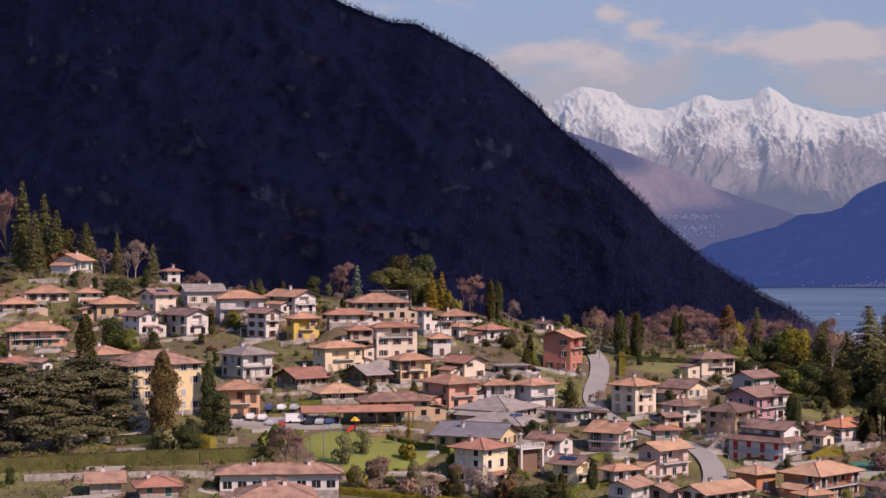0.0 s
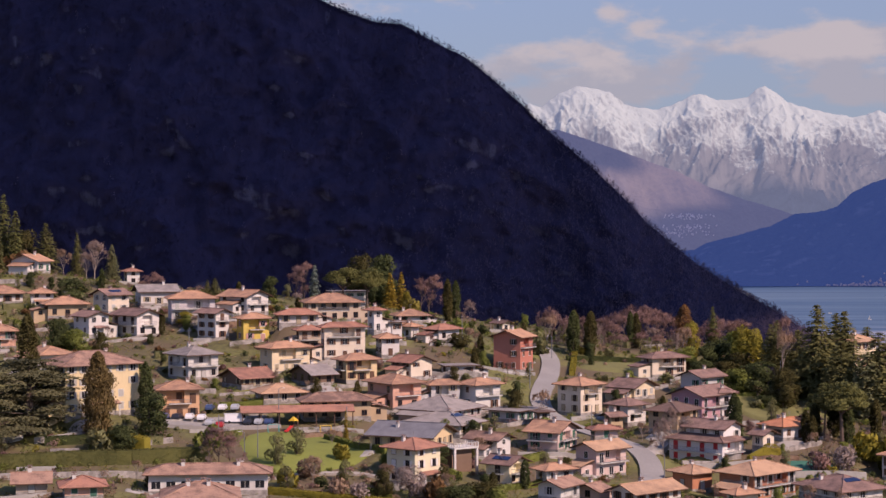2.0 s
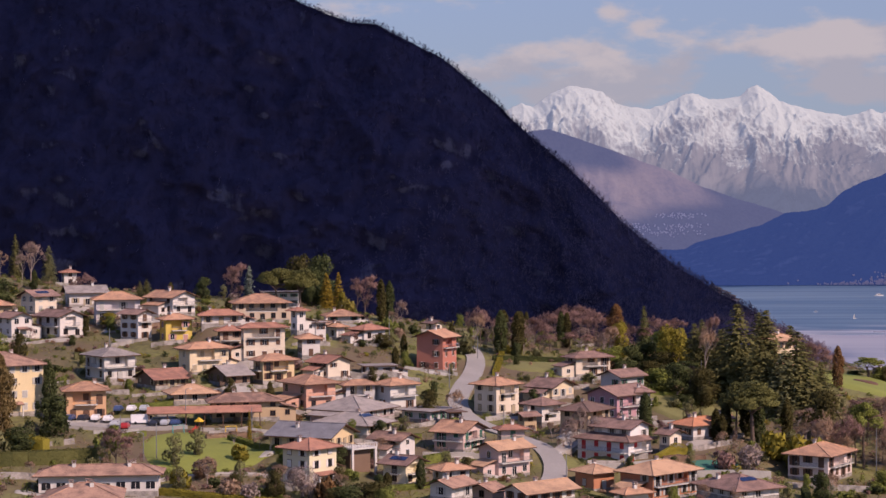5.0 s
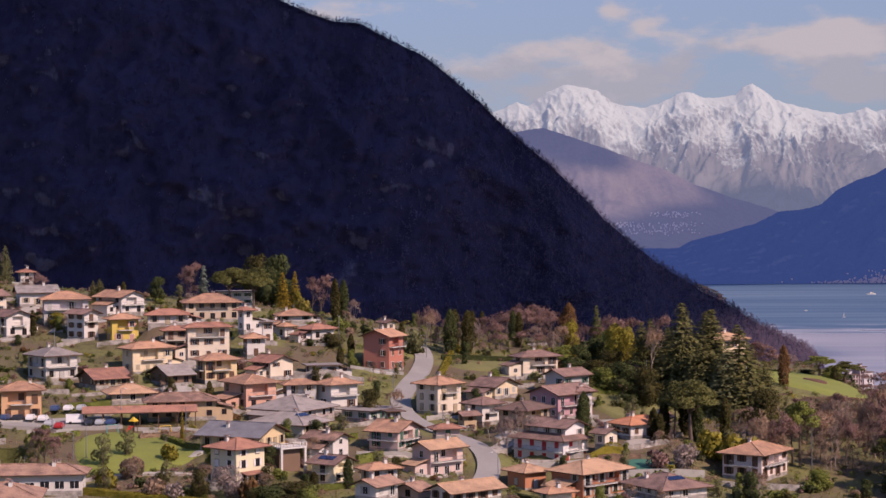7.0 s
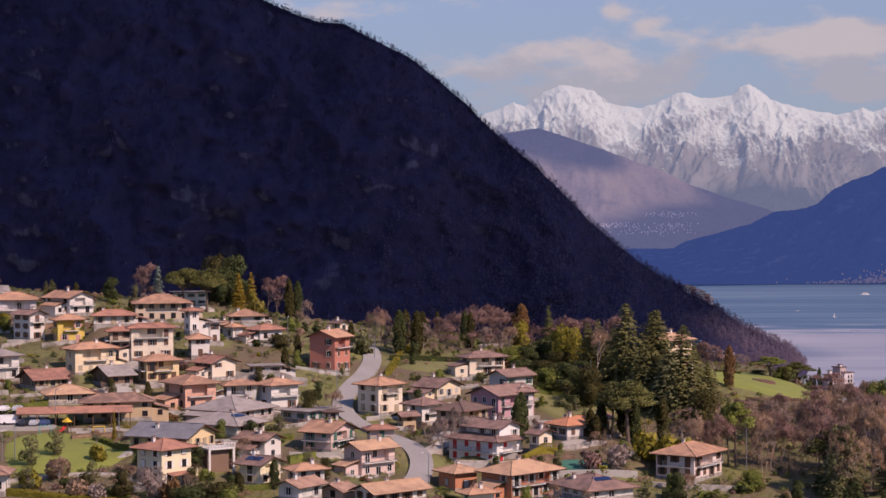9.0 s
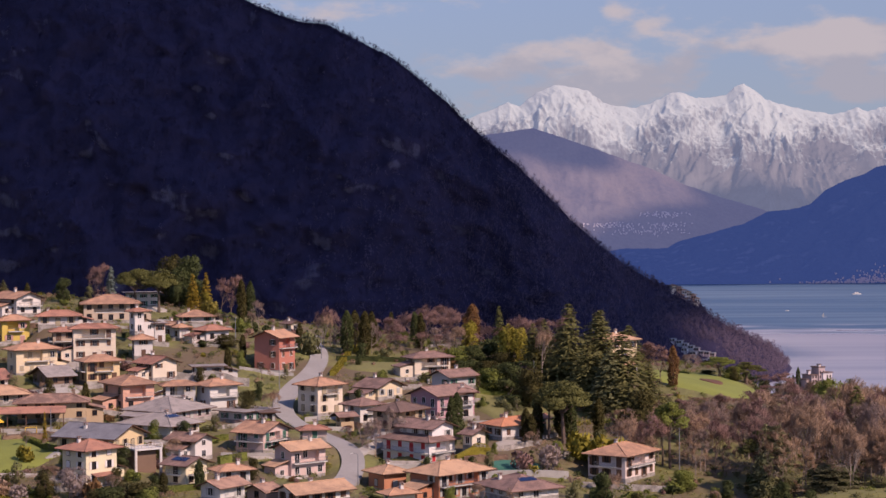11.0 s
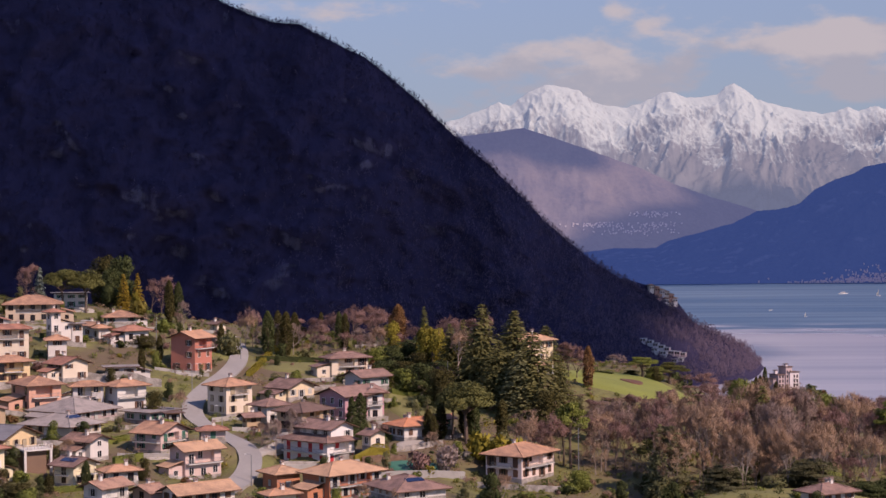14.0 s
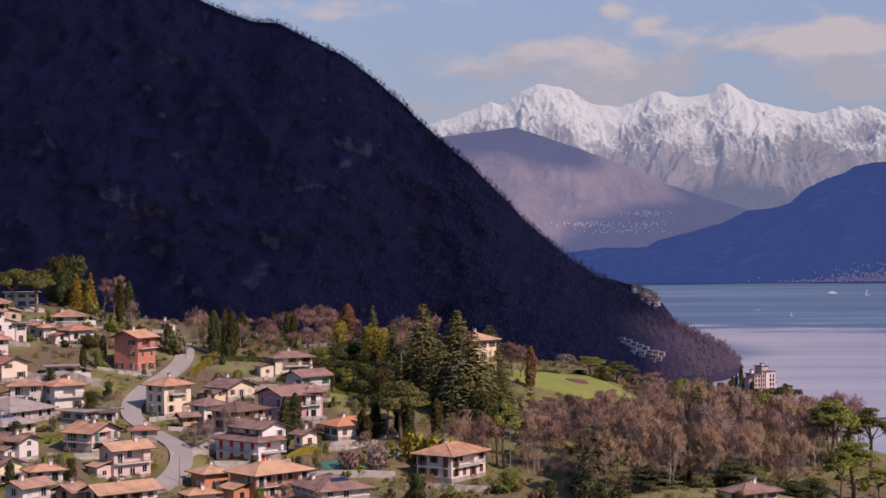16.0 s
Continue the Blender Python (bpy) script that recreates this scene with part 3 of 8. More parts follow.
def house(label, x, y, z, w, d, h, rot, roof, wall, rcol, shutter=None, balcony=False, solar=False, loggia=False, chim=1, wing=True, shut=False, sparse=0.10, pane=None):
    rnd = random.Random(int(x * 10) * 7919 + int(y * 10))
    root = tagged(thing("house", x, y, z, rot), label, "house", "houses on the hillside")
    pad(x, y, 0.58 * math.hypot(w, d) + 0.6, z - 0.5)
    FOOTPRINTS.append((x, y, radians(rot), w / 2, d / 2))
    if not balcony and w > 5.5 and h > 4.4 and rnd.random() < 0.55:
        balcony = True
    s = Shape()
    # walls with gables, standing on a plinth that reaches into the slope
    X, Y = w / 2, d / 2
    floors = max(1, round(h / 2.9))
    step = h / floors
    recess = None
    if (balcony or loggia) and w > 6.5 and floors > 1:
        c0 = rnd.uniform(-0.12, 0.12) * w
        half = w * rnd.uniform(0.20, 0.30)
        recess = (c0 - half, c0 + half, (floors - 1) * step + 0.06, h - 0.32)
        u0, u1, z0, z1 = recess
        s.box(-X, X, -Y + 1.3, Y, -4.0, h, 0)
        s.box(-X, u0, -Y, -Y + 1.3, -4.0, h, 0)
        s.box(u1, X, -Y, -Y + 1.3, -4.0, h, 0)
        s.box(u0, u1, -Y, -Y + 1.3, -4.0, z0, 0)
        s.box(u0, u1, -Y, -Y + 1.3, z1, h, 0)
    else:
        s.box(-X, X, -Y, Y, -4.0, h, 0)
    if roof == "gable_x":
        t = h + Y * RIDGE_PITCH
        for sx in (-X, X):
            q = [(sx, -Y, h), (sx, Y, h), (sx, 0, t)]
            s.poly(q if sx > 0 else q[::-1])
    if roof == "gable_y":
        t = h + X * RIDGE_PITCH
        for sy in (-Y, Y):
            q = [(-X, sy, h), (X, sy, h), (0, sy, t)]
            s.poly(q if sy < 0 else q[::-1])
    s.make("wall", [wall], root)
    s = Shape()
    s.box(-X - 0.05, X + 0.05, -Y - 0.05, Y + 0.05, -4.0, 0.5, 0)
    s.make("plinth", ["stone"], root)
    rise = house_roof(root, w, d, h, roof, rcol)
    if shutter is None and not loggia and rnd.random() < 0.68:
        shutter = rnd.choice(("shutter_brown", "shutter_brown", "shutter_grey", "shutter_green", "shutter_tan"))
    frame_mat = "trim_brown" if wall in ("brown", "ochre", "brick") or rnd.random() < 0.35 else "trim_white"
    faces = [(w, lambda u: (u, -Y, 0)), (d, lambda u: (-X, -u, 0)), (d, lambda u: (X, u, 0)), (w, lambda u: (-u, Y, 0))]
    for k, (length, spot) in enumerate(faces[:3]):
        turn = (0, -90, 90, 180)[k]
        n = max(1, int((length - 0.8) / (2.7 if k == 0 else 3.0)))
        for f in range(floors):
            with_balcony = balcony and k in (0, 1) and f == floors - 1 and floors > 1 and (k == 0 or rnd.random() < 0.5)
            sill = f * step + (0.95 if step > 2.5 else 0.8)
            for c in range(n):
                u = (c + 0.5) * length / n - length / 2
                base = Vector(spot(u))
                if rnd.random() < sparse and (sparse > 0.1 or not with_balcony):
                    continue
                if recess and k == 0 and f == floors - 1 and recess[0] - 0.8 < u < recess[1] + 0.8:
                    if recess[0] + 0.7 < u < recess[1] - 0.7:
                        base = base + Vector((0, 1.3, 0))
                    else:
                        continue
                door = with_balcony and c % 2 == 0 or (f == 0 and c == n // 2 and k == 0)
                tall = min(2.1, step - 0.5) if door else min(1.5, step - 1.15)
                low = f * step + 0.12 if door else sill
                wide = pane or (1.3 if (loggia and f < floors) else (1.15 if not door else 1.25))
                window(root, pose(base.x, base.y, low, 0, 0, turn), wide, round(tall, 2), frame_mat, shutter if not loggia else None, rnd.random() < (0.85 if shut else 0.3))
            if with_balcony:
                p = Vector(spot(0))
                balcony_part(root, pose(p.x, p.y, f * step + 0.05, 0, 0, turn), length * rnd.choice((0.55, 0.8, 0.96)), 1.2)
    # a lean-to porch along the front, and a lower side wing
    if w > 6 and rnd.random() < 0.55 and floors > 1 and not balcony:
        s = Shape()
        ln, deep, zz = w * rnd.uniform(0.4, 0.75), rnd.uniform(1.6, 2.4), step + 0.05
        s.slab([[(-ln / 2, -Y - deep, zz - 0.55), (ln / 2, -Y - deep, zz - 0.55), (ln / 2, -Y - 0.01, zz), (-ln / 2, -Y - 0.01, zz)]], 0.16, 0, 1)
        s.make("porch_roof", [rcol, "trim_brown"], root)
        for sx in (-1, 1):
            p = Shape()
            p.box(sx * (ln / 2 - 0.3) - 0.12, sx * (ln / 2 - 0.3) + 0.12, -Y - deep + 0.2, -Y - deep + 0.44, -1.5, zz - 0.6)
            p.make("porch_post", ["trim_white"], root)
    if wing and rnd.random() < 0.6:
        side = rnd.choice((-1, 1))
        lw, ld, lh = rnd.uniform(3.0, 4.5), d * rnd.uniform(0.55, 0.8), min(h * 0.55, 3.0)
        s = Shape()
        x0, x1 = (X + 0.004, X + lw) if side > 0 else (-X - lw, -X - 0.004)
        s.box(x0, x1, -ld / 2, ld / 2, -4.0, lh)
        s.make("wing_wall", [wall], root)
        s = Shape()
        o = 0.6
        lo, hi = ((x1 + o, x0) if side > 0 else (x0 - o, x1))
        q = [(lo, -ld / 2 - o, lh - 0.1), (lo, ld / 2 + o, lh - 0.1), (hi, ld / 2 + o, lh + 1.1), (hi, -ld / 2 - o, lh + 1.1)]
        s.slab([q if side > 0 else q[::-1]], 0.18, 0, 1)
        s.make("wing_roof", [rcol, "trim_brown"], root)
        window(root, pose((x0 + x1) / 2, -ld / 2, 0.9), 1.0, 1.1, frame_mat)
    if recess and not balcony:
        balcony_part(root, pose((recess[0] + recess[1]) / 2, -Y + 0.15, recess[2], 0, 0, 0), recess[1] - recess[0], 0.2)
    if roof != "flat" and rnd.random() < 0.4:
        s = Shape()
        s.tube([(0, 0, 0), (0, 0, 1.6)], [0.03, 0.02], 5)
        for q in (0.9, 1.2, 1.5):
            s.tube([(-0.5 * q, 0, q), (0.5 * q, 0, q)], [0.015, 0.015], 4)
        s.make("aerial", ["metal_grey"], root, "thin television aerial", loc=(0.0, 0.0, h + rise - 0.1))
    for k in range(chim):
        ux, uy = (rnd.uniform(-0.3, 0.3) * w, rnd.uniform(-0.15, 0.3) * d)
        if roof == "flat":
            break
        if roof == "gable_x":
            zz = rise * (1 - abs(uy) / Y)
        elif roof == "gable_y":
            zz = rise * (1 - abs(ux) / X)
        else:
            zz = min(X - abs(ux), Y - abs(uy)) * RIDGE_PITCH
        chimney(root, ux, uy, h + zz, 0.9)
    if solar and roof != "flat":
        s = Shape()
        a = math.atan(RIDGE_PITCH)
        for k in range(4):
            s.box(-2.1 + k * 1.05, -2.1 + k * 1.05 + 1.0, -0.8, 0.8, 0.0, 0.06)
        ob = s.make("solar_panel", ["solar"], root, "dark blue solar panel")
        if roof == "gable_y":
            ob.matrix_basis = pose(-X * 0.5, 0, h + X * 0.5 * RIDGE_PITCH + 0.2, 0, 0, -90) @ pose(0, 0, 0, math.degrees(a), 0, 0)
        else:
            ob.matrix_basis = pose(0, -Y * 0.5, h + Y * 0.5 * RIDGE_PITCH + 0.2, math.degrees(a), 0, 0)
    return root


house('white villa with a broad gable and terracotta roof on the hillside', -123.9, 605.7, 109.9, 6.9, 10.8, 3.7, 65, 'gable_x', 'white', 'roof_orange')
house('small white house with a pale grey roof', -149.4, 628.9, 108.9, 3.7, 6.3, 5.3, 30, 'hip', 'white', 'roof_grey')
house('long white house with an orange tile roof', -122.9, 562.0, 101.4, 12.2, 10.4, 3.2, 15, 'hip', 'white', 'roof_orange')
house('white house with an orange hip roof', -108.1, 551.3, 100.6, 6.7, 7.0, 4.4, 15, 'hip', 'white', 'roof_orange')
house('low tan house with a weathered orange roof', -125.1, 531.6, 100.1, 9.2, 7.8, 2.4, 20, 'hip', 'tan', 'roof_orange')
house('cream house with solar panels on its roof', -86.5, 548.6, 98.9, 7.5, 7.9, 5.6, 45, 'gable_x', 'cream', 'roof_brown', solar=True)
house('large white house with a flat grey roof', -74.8, 560.8, 100.8, 11.1, 9.5, 4.3, 20, 'gable_x', 'white', 'roof_grey')
house('white house with arched loggia and brown roof', -86.7, 518.4, 93.7, 6.3, 8.9, 5.9, 40, 'gable_y', 'white', 'roof_brown', loggia=True)
house('white house with arched porch and brown gable roof', -74.7, 523.1, 93.5, 7.8, 12.1, 6.2, 45, 'gable_y', 'white', 'roof_brown', loggia=True)
house('small white house with a red roof among trees', -95.0, 634.0, 104.7, 4.4, 6.2, 4.8, 20, 'hip', 'white', 'roof_red')
house('salmon house with a long balcony and red roof', -114.0, 507.0, 91.1, 15.5, 10.0, 5.0, 18, 'hip', 'salmon', 'roof_orange', balcony=True)
house('ochre house with an orange roof below a pine', -97.1, 532.8, 98.4, 11.3, 9.6, 4.1, 20, 'hip', 'ochre', 'roof_orange')
house('pale lilac house with a brown-red hip roof', -60.0, 533.5, 97.4, 12.7, 9.4, 6.7, 15, 'hip', 'lilac', 'roof_orange')
house('pale grey house with a big gable and balconies', -45.5, 543.0, 99.0, 8.8, 11.6, 5.2, 50, 'gable_y', 'white', 'roof_orange', balcony=True)
house('white house with a dark brown gable roof', -51.4, 516.3, 93.0, 5.1, 7.5, 7.5, 50, 'gable_y', 'white', 'roof_brown', balcony=True)
house('bright yellow house with pink shutters', -40.0, 516.1, 92.1, 7.7, 5.9, 6.9, 25, 'hip', 'yellow', 'roof_orange', shutter='shutter_pink')
house('low white house with a red-brown roof', -27.3, 516.8, 97.0, 11.0, 6.4, 3.1, 10, 'hip', 'white', 'roof_red')
house('tan house with a stepped orange roof', -20.1, 557.7, 96.1, 16.3, 12.0, 5.8, 12, 'hip', 'tan', 'roof_orange', shutter='shutter_brown', loggia=True)
house('tall cream building with shuttered windows', -13.2, 496.7, 88.6, 11.4, 4.4, 9.0, 16, 'hip', 'cream', 'roof_red', shutter='shutter_brown')
house('tan wing with a red-brown roof', -23.3, 505.4, 90.2, 6.2, 4.7, 6.1, 15, 'hip', 'tan', 'roof_red', balcony=True, shutter='shutter_brown')
house('cream-yellow house with an orange hip roof', -28.6, 489.8, 85.5, 11.7, 6.5, 7.0, 35, 'hip', 'cream_yellow', 'roof_orange', shutter='shutter_tan', balcony=True)
house('pale grey house with a grey roof and balcony', -52.0, 479.3, 84.8, 9.0, 10.6, 6.7, 38, 'hip', 'offwhite', 'roof_grey', balcony=True)
house('yellow and grey house with an orange roof', -8.8, 481.5, 83.8, 9.1, 6.2, 6.0, 30, 'hip', 'yellow_pale', 'roof_orange', balcony=True, shutter='shutter_brown')
house('low brown timber house with a red roof', -36.4, 468.9, 83.8, 9.3, 10.5, 2.4, 35, 'gable_x', 'brown', 'roof_red')
house('brown timber house with a grey roof', -20.0, 475.6, 83.7, 6.4, 10.9, 2.8, 35, 'gable_x', 'brown', 'roof_grey')
house('white tower with a small red roof', -5.3, 519.2, 94.7, 3, 3, 6.4, 40, 'hip', 'white', 'roof_red')
house('white house with an orange hip roof on the ridge', 3.9, 574.1, 94.5, 9.6, 8.1, 2.4, 15, 'hip', 'white', 'roof_orange')
house('white gabled house with dark windows', 1.7, 540.1, 92.1, 3.3, 5.7, 3.9, 40, 'gable_y', 'white', 'roof_orange')
house('white house with a red hip roof and garden', 14.1, 536.4, 91.0, 7.8, 5.9, 3.7, 40, 'hip', 'white', 'roof_red')
house('small cream house with a brown roof by the ridge', 33.2, 586.3, 90.7, 3.2, 4.3, 3.0, 40, 'gable_y', 'cream', 'roof_brown')
house('terracotta-red tower house with balconies', 34.4, 518.4, 83.6, 7.8, 8.6, 9.9, 60, 'gable_x', 'red', 'roof_orange', shutter='shutter_brown', balcony=True, wing=False, sparse=0.55)
house('cream house with a red-brown gable roof', 5.8, 485.1, 84.4, 7.8, 7.6, 4.5, 45, 'gable_y', 'cream', 'roof_red')
house('low modern white house with a flat roof', 18.5, 494.1, 84.4, 7.8, 6.5, 2.4, 15, 'flat', 'white', 'roof_grey')
house('salmon terraced house with balconies', 1.7, 466.2, 78.1, 8.7, 11.9, 7.0, 35, 'hip', 'salmon', 'roof_orange', balcony=True)
house('pale grey house with an orange roof', 14.3, 469.3, 78.4, 7.8, 4.3, 5.8, 18, 'hip', 'grey', 'roof_orange', balcony=True)
house('grey-white house with long balconies and orange roof', 23.9, 471.3, 77.5, 8.5, 6.4, 6.6, 40, 'hip', 'offwhite', 'roof_orange', balcony=True)
house('mauve house with a wide grey roof', 13.7, 455.6, 76.6, 15.0, 14.8, 2.9, 58, 'hip', 'mauve', 'roof_grey')
house('white house with a wide grey tile roof and solar panel', 14.6, 437.1, 74.9, 11.0, 14.8, 3.0, 60, 'hip', 'white', 'roof_grey', solar=True)
house('yellow house with a dark slate roof', 7.4, 399.5, 76.1, 11.7, 14.7, 3.3, 66, 'gable_y', 'yellow_pale', 'roof_slate')
house('pale yellow house with white shutters', 8.1, 383.4, 70.6, 8.2, 7.8, 7.9, 50, 'hip', 'pale_yellow', 'roof_red', shutter='shutter_white')
house('white house with a mottled red-brown roof', 24.9, 415.7, 71.9, 5.8, 8.0, 4.5, 56, 'gable_y', 'white', 'roof_mottled')
house('cream house with solar panel and brown roof', 27.9, 388.4, 69.7, 6.6, 5.9, 4.7, 55, 'gable_y', 'pale_yellow', 'roof_brown', solar=True)
house('pink house with an orange roof and balcony', 40.2, 427.7, 72.2, 10.1, 7.8, 4.7, 60, 'gable_y', 'pink', 'roof_orange', balcony=True)
house('white house with a bright orange roof', 38.1, 385.3, 70.4, 6.6, 4.1, 3.1, 30, 'hip', 'white', 'roof_orange')
house('grey house with a mauve-brown gable roof', 38.1, 369.8, 69.4, 7.4, 5.3, 2.9, 55, 'gable_x', 'offwhite', 'roof_mottled')
house('cream three-storey house with an orange roof', 50.4, 477.0, 75.5, 8.6, 8.0, 8.0, 45, 'hip', 'cream', 'roof_orange', shutter='shutter_tan', wing=False)
house('row of low garages with a flat grey roof', 32.7, 460.8, 75.7, 11.3, 8.8, 2.4, 55, 'flat', 'grey', 'roof_grey')
house('yellow house with twin gables and brown roof', 65.6, 489.0, 78.6, 9.8, 7.7, 3.2, 50, 'gable_y', 'cream_yellow', 'roof_brown')
house('white house with a red-brown roof and porch', 62.0, 467.8, 73.9, 6.9, 6.5, 5.2, 42, 'hip', 'white', 'roof_brown', balcony=True)
house('ochre-brown house with an arched porch', 71.9, 452.1, 74.0, 10.8, 8.0, 5.3, 55, 'hip', 'ochre', 'roof_dark', loggia=True)
house('pale grey house with a brown roof and chimneys', 85.7, 498.1, 80.3, 9.7, 7.2, 3.5, 42, 'gable_x', 'grey', 'roof_brown')
house('violet-pink house with white balconies', 82.7, 476.7, 74.3, 14.0, 9.8, 6.6, 46, 'gable_x', 'rose_violet', 'roof_brown', balcony=True)
house('white three-storey house with red shutters', 77.2, 431.5, 68.4, 9.0, 15.0, 6.0, 48, 'hip', 'white_bright', 'roof_brown', shutter='shutter_red', balcony=True, wing=False, shut=True, sparse=0.0)
house('cream house with a brown gable roof and porch', 90.4, 429.3, 72.3, 4.5, 3, 3.4, 45, 'gable_y', 'cream', 'roof_brown', balcony=True)
house('white house with a bright orange roof', 100.1, 447.3, 72.5, 11.4, 6.9, 3.6, 35, 'hip', 'white', 'roof_bright', chim=2)
house('brick apartment house with long balconies', 84.5, 402.9, 64.6, 14.8, 9.6, 6.0, 42, 'hip', 'brick', 'roof_tan', balcony=True)
house('brick side wing with a tan roof', 70.5, 407.0, 65.6, 5.9, 6.5, 4.3, 35, 'hip', 'brick', 'roof_tan')
house('low house with a red tile roof', 52.4, 426.6, 74.9, 5.7, 3, 2.4, 15, 'hip', 'pink', 'roof_red')
house('pink house with balcony and tan roof', 50.4, 412.5, 68.0, 9.5, 6.6, 6.6, 40, 'gable_x', 'pink', 'roof_tan', balcony=True)
house('white house with a bright tan roof', 56.5, 374.1, 68.1, 13.0, 7, 2.5, 38, 'gable_x', 'white', 'roof_tan')
house('pinkish house with a mauve-brown roof', 45.6, 376.8, 67.8, 3.7, 5.6, 2.4, 50, 'gable_x', 'pink', 'roof_mottled')
house('cream villa with a brown roof above the lawn', 78.3, 525.4, 81.5, 11.3, 6.4, 5.5, 25, 'hip', 'cream', 'roof_brown', balcony=True)
house('large yellow palazzo with grey shutters', -67.0, 416.5, 82.3, 18.2, 13.1, 11.5, 36, 'hip', 'palazzo', 'roof_mottled', shutter='shutter_grey')
house('red-roofed cottage with green shutters', -55.2, 348.6, 73.1, 7.2, 7.0, 2.4, 15, 'hip', 'salmon', 'roof_red', shutter='shutter_green')
house('low white garden pavilion', -85.5, 400.4, 77.4, 5.2, 7.0, 3.8, 15, 'flat', 'offwhite', 'roof_grey')
house('pale house with a brown-grey roof behind the cedar', -98.1, 440.9, 88.8, 3, 5.1, 3.4, 50, 'gable_y', 'offwhite', 'roof_mottled')
house('white house with an orange roof', -89.3, 472.1, 89.8, 8.2, 13.9, 2.4, 35, 'hip', 'white', 'roof_orange')
house('orange apartment house with balconies', -48.7, 429.3, 79.6, 9.2, 7.8, 7.2, 15, 'hip', 'orange', 'roof_orange', balcony=True)
house('low house with a tan hip roof', -26.3, 449.1, 81.8, 10.4, 8.8, 2.4, 20, 'hip', 'tan', 'roof_tan')
house('long house with a brown roof and porch', -11.7, 437.0, 78.7, 16.1, 7.5, 4.6, 12, 'hip', 'ochre', 'roof_mottled')
house('long pinkish-white villa with dark shutters', -33.2, 366.4, 71.3, 23.7, 7, 4.2, 5, 'hip', 'white', 'roof_mottled', chim=3, sparse=0.0, pane=1.8, loggia=True)
house('low house with a weathered tile roof and chimneys', -31.6, 342.3, 72.1, 13.0, 11.1, 2.4, 8, 'hip', 'pinkwhite', 'roof_mottled', chim=3)
house('pink villa with two levels of balconies', 125.0, 424.8, 65.7, 14.0, 9.9, 6.0, 55, 'hip', 'pinkwhite', 'roof_orange', balcony=True)
house('ochre villa among tall firs', 131.8, 517.1, 82.3, 9.8, 8.0, 9.9, 40, 'hip', 'cream_yellow', 'roof_tan')
house('low house with a brown roof and solar panels', 99.4, 386.4, 67.1, 11.3, 13.5, 2.4, 30, 'hip', 'offwhite', 'roof_brown', solar=True)
house('white modern house with terraces under the pines', -17.6, 600.8, 98.7, 10.5, 8.4, 4.4, 15, 'flat', 'white', 'roof_grey', wing=False)
house('low shed with a dark flat roof', 39.1, 452.4, 75.9, 3, 3, 2.4, 20, 'flat', 'brown', 'roof_dark', wing=False)
house('white house with tiers of balconies', 88.2, 476.6, 74.1, 4.2, 3, 7.2, 25, 'hip', 'white', 'roof_brown', balcony=True, wing=False)
house('upper storey of the white house with small gable', 79.0, 432.4, 74.0, 7.4, 10.6, 3.1, 48, 'gable_y', 'white_bright', 'roof_brown', wing=False, chim=2)
house('small outbuilding with a red roof', 106.6, 457.0, 73.9, 3.8, 3, 2.4, 35, 'gable_x', 'cream', 'roof_red', wing=False)
house('low house with a bright orange roof', 74.5, 362.7, 69.2, 5.5, 3.1, 2.4, 30, 'hip', 'cream', 'roof_orange', wing=False)
house('white house half hidden behind the cedar', -101.1, 419.4, 82.5, 3, 3, 4.2, 40, 'gable_y', 'white', 'roof_brown')
house('low house with a brick-red tile roof beside the cedar', -110.0, 466.0, 87.0, 9.5, 7.0, 3.0, 15, 'hip', 'salmon', 'roof_red')
house('low tiled shed beside the cottage', -66.2, 353.5, 73.1, 5.8, 7.0, 2.4, 12, 'gable_x', 'tan', 'roof_mottled', wing=False)
house('pale house with a brown roof behind trees', -102.3, 437.6, 86.9, 4.8, 8.2, 3.4, 30, 'hip', 'offwhite', 'roof_mottled')
house('low house with a pinkish tile roof', 187.7, 378.6, 66.6, 9.0, 6.4, 2.4, 30, 'hip', 'offwhite', 'roof_brown', wing=False, chim=2)
house('white house with an orange roof below the tower', -1.2, 504.3, 88.8, 5.0, 7.0, 5.3, 15, 'hip', 'white', 'roof_orange', wing=False)
house('flat-roofed white block beside the tower', 0.1, 524.1, 91.5, 3, 5.1, 5.5, 20, 'flat', 'white', 'roof_grey', wing=False)
house('small white house with an orange roof', 4.8, 536.1, 91.7, 3.0, 3.5, 3.8, 40, 'hip', 'white', 'roof_orange', wing=False)
house('small house with a brown roof and porch', 57.8, 461.0, 72.1, 3.7, 3, 4.6, 30, 'gable_x', 'ochre', 'roof_brown', wing=False)

# ---- trees ----
def blade_mesh(P, A, B, N=None):
    """One three-cornered leaf or twig at each P, A long and B wide; N is the way in which the foliage as a whole faces there."""
    v = np.stack([P - 1.15 * A, P + 0.75 * A - 1.15 * B, P + 0.75 * A + 1.15 * B], 1)
    f = np.arange(3 * len(P)).reshape(len(P), 3)
    if N is None:
        return v.reshape(-1, 3), f
    away = (np.cross(v[:, 1] - v[:, 0], v[:, 2] - v[:, 0]) * N).sum(-1) < 0
    v[away] = v[away][:, ::-1]
    return np.concatenate([v, np.repeat(N[:, None, :], 3, 1)], -1).reshape(-1, 6), f


def unit(a):
    return a / np.maximum(np.linalg.norm(a, axis=-1, keepdims=True), 1e-9)


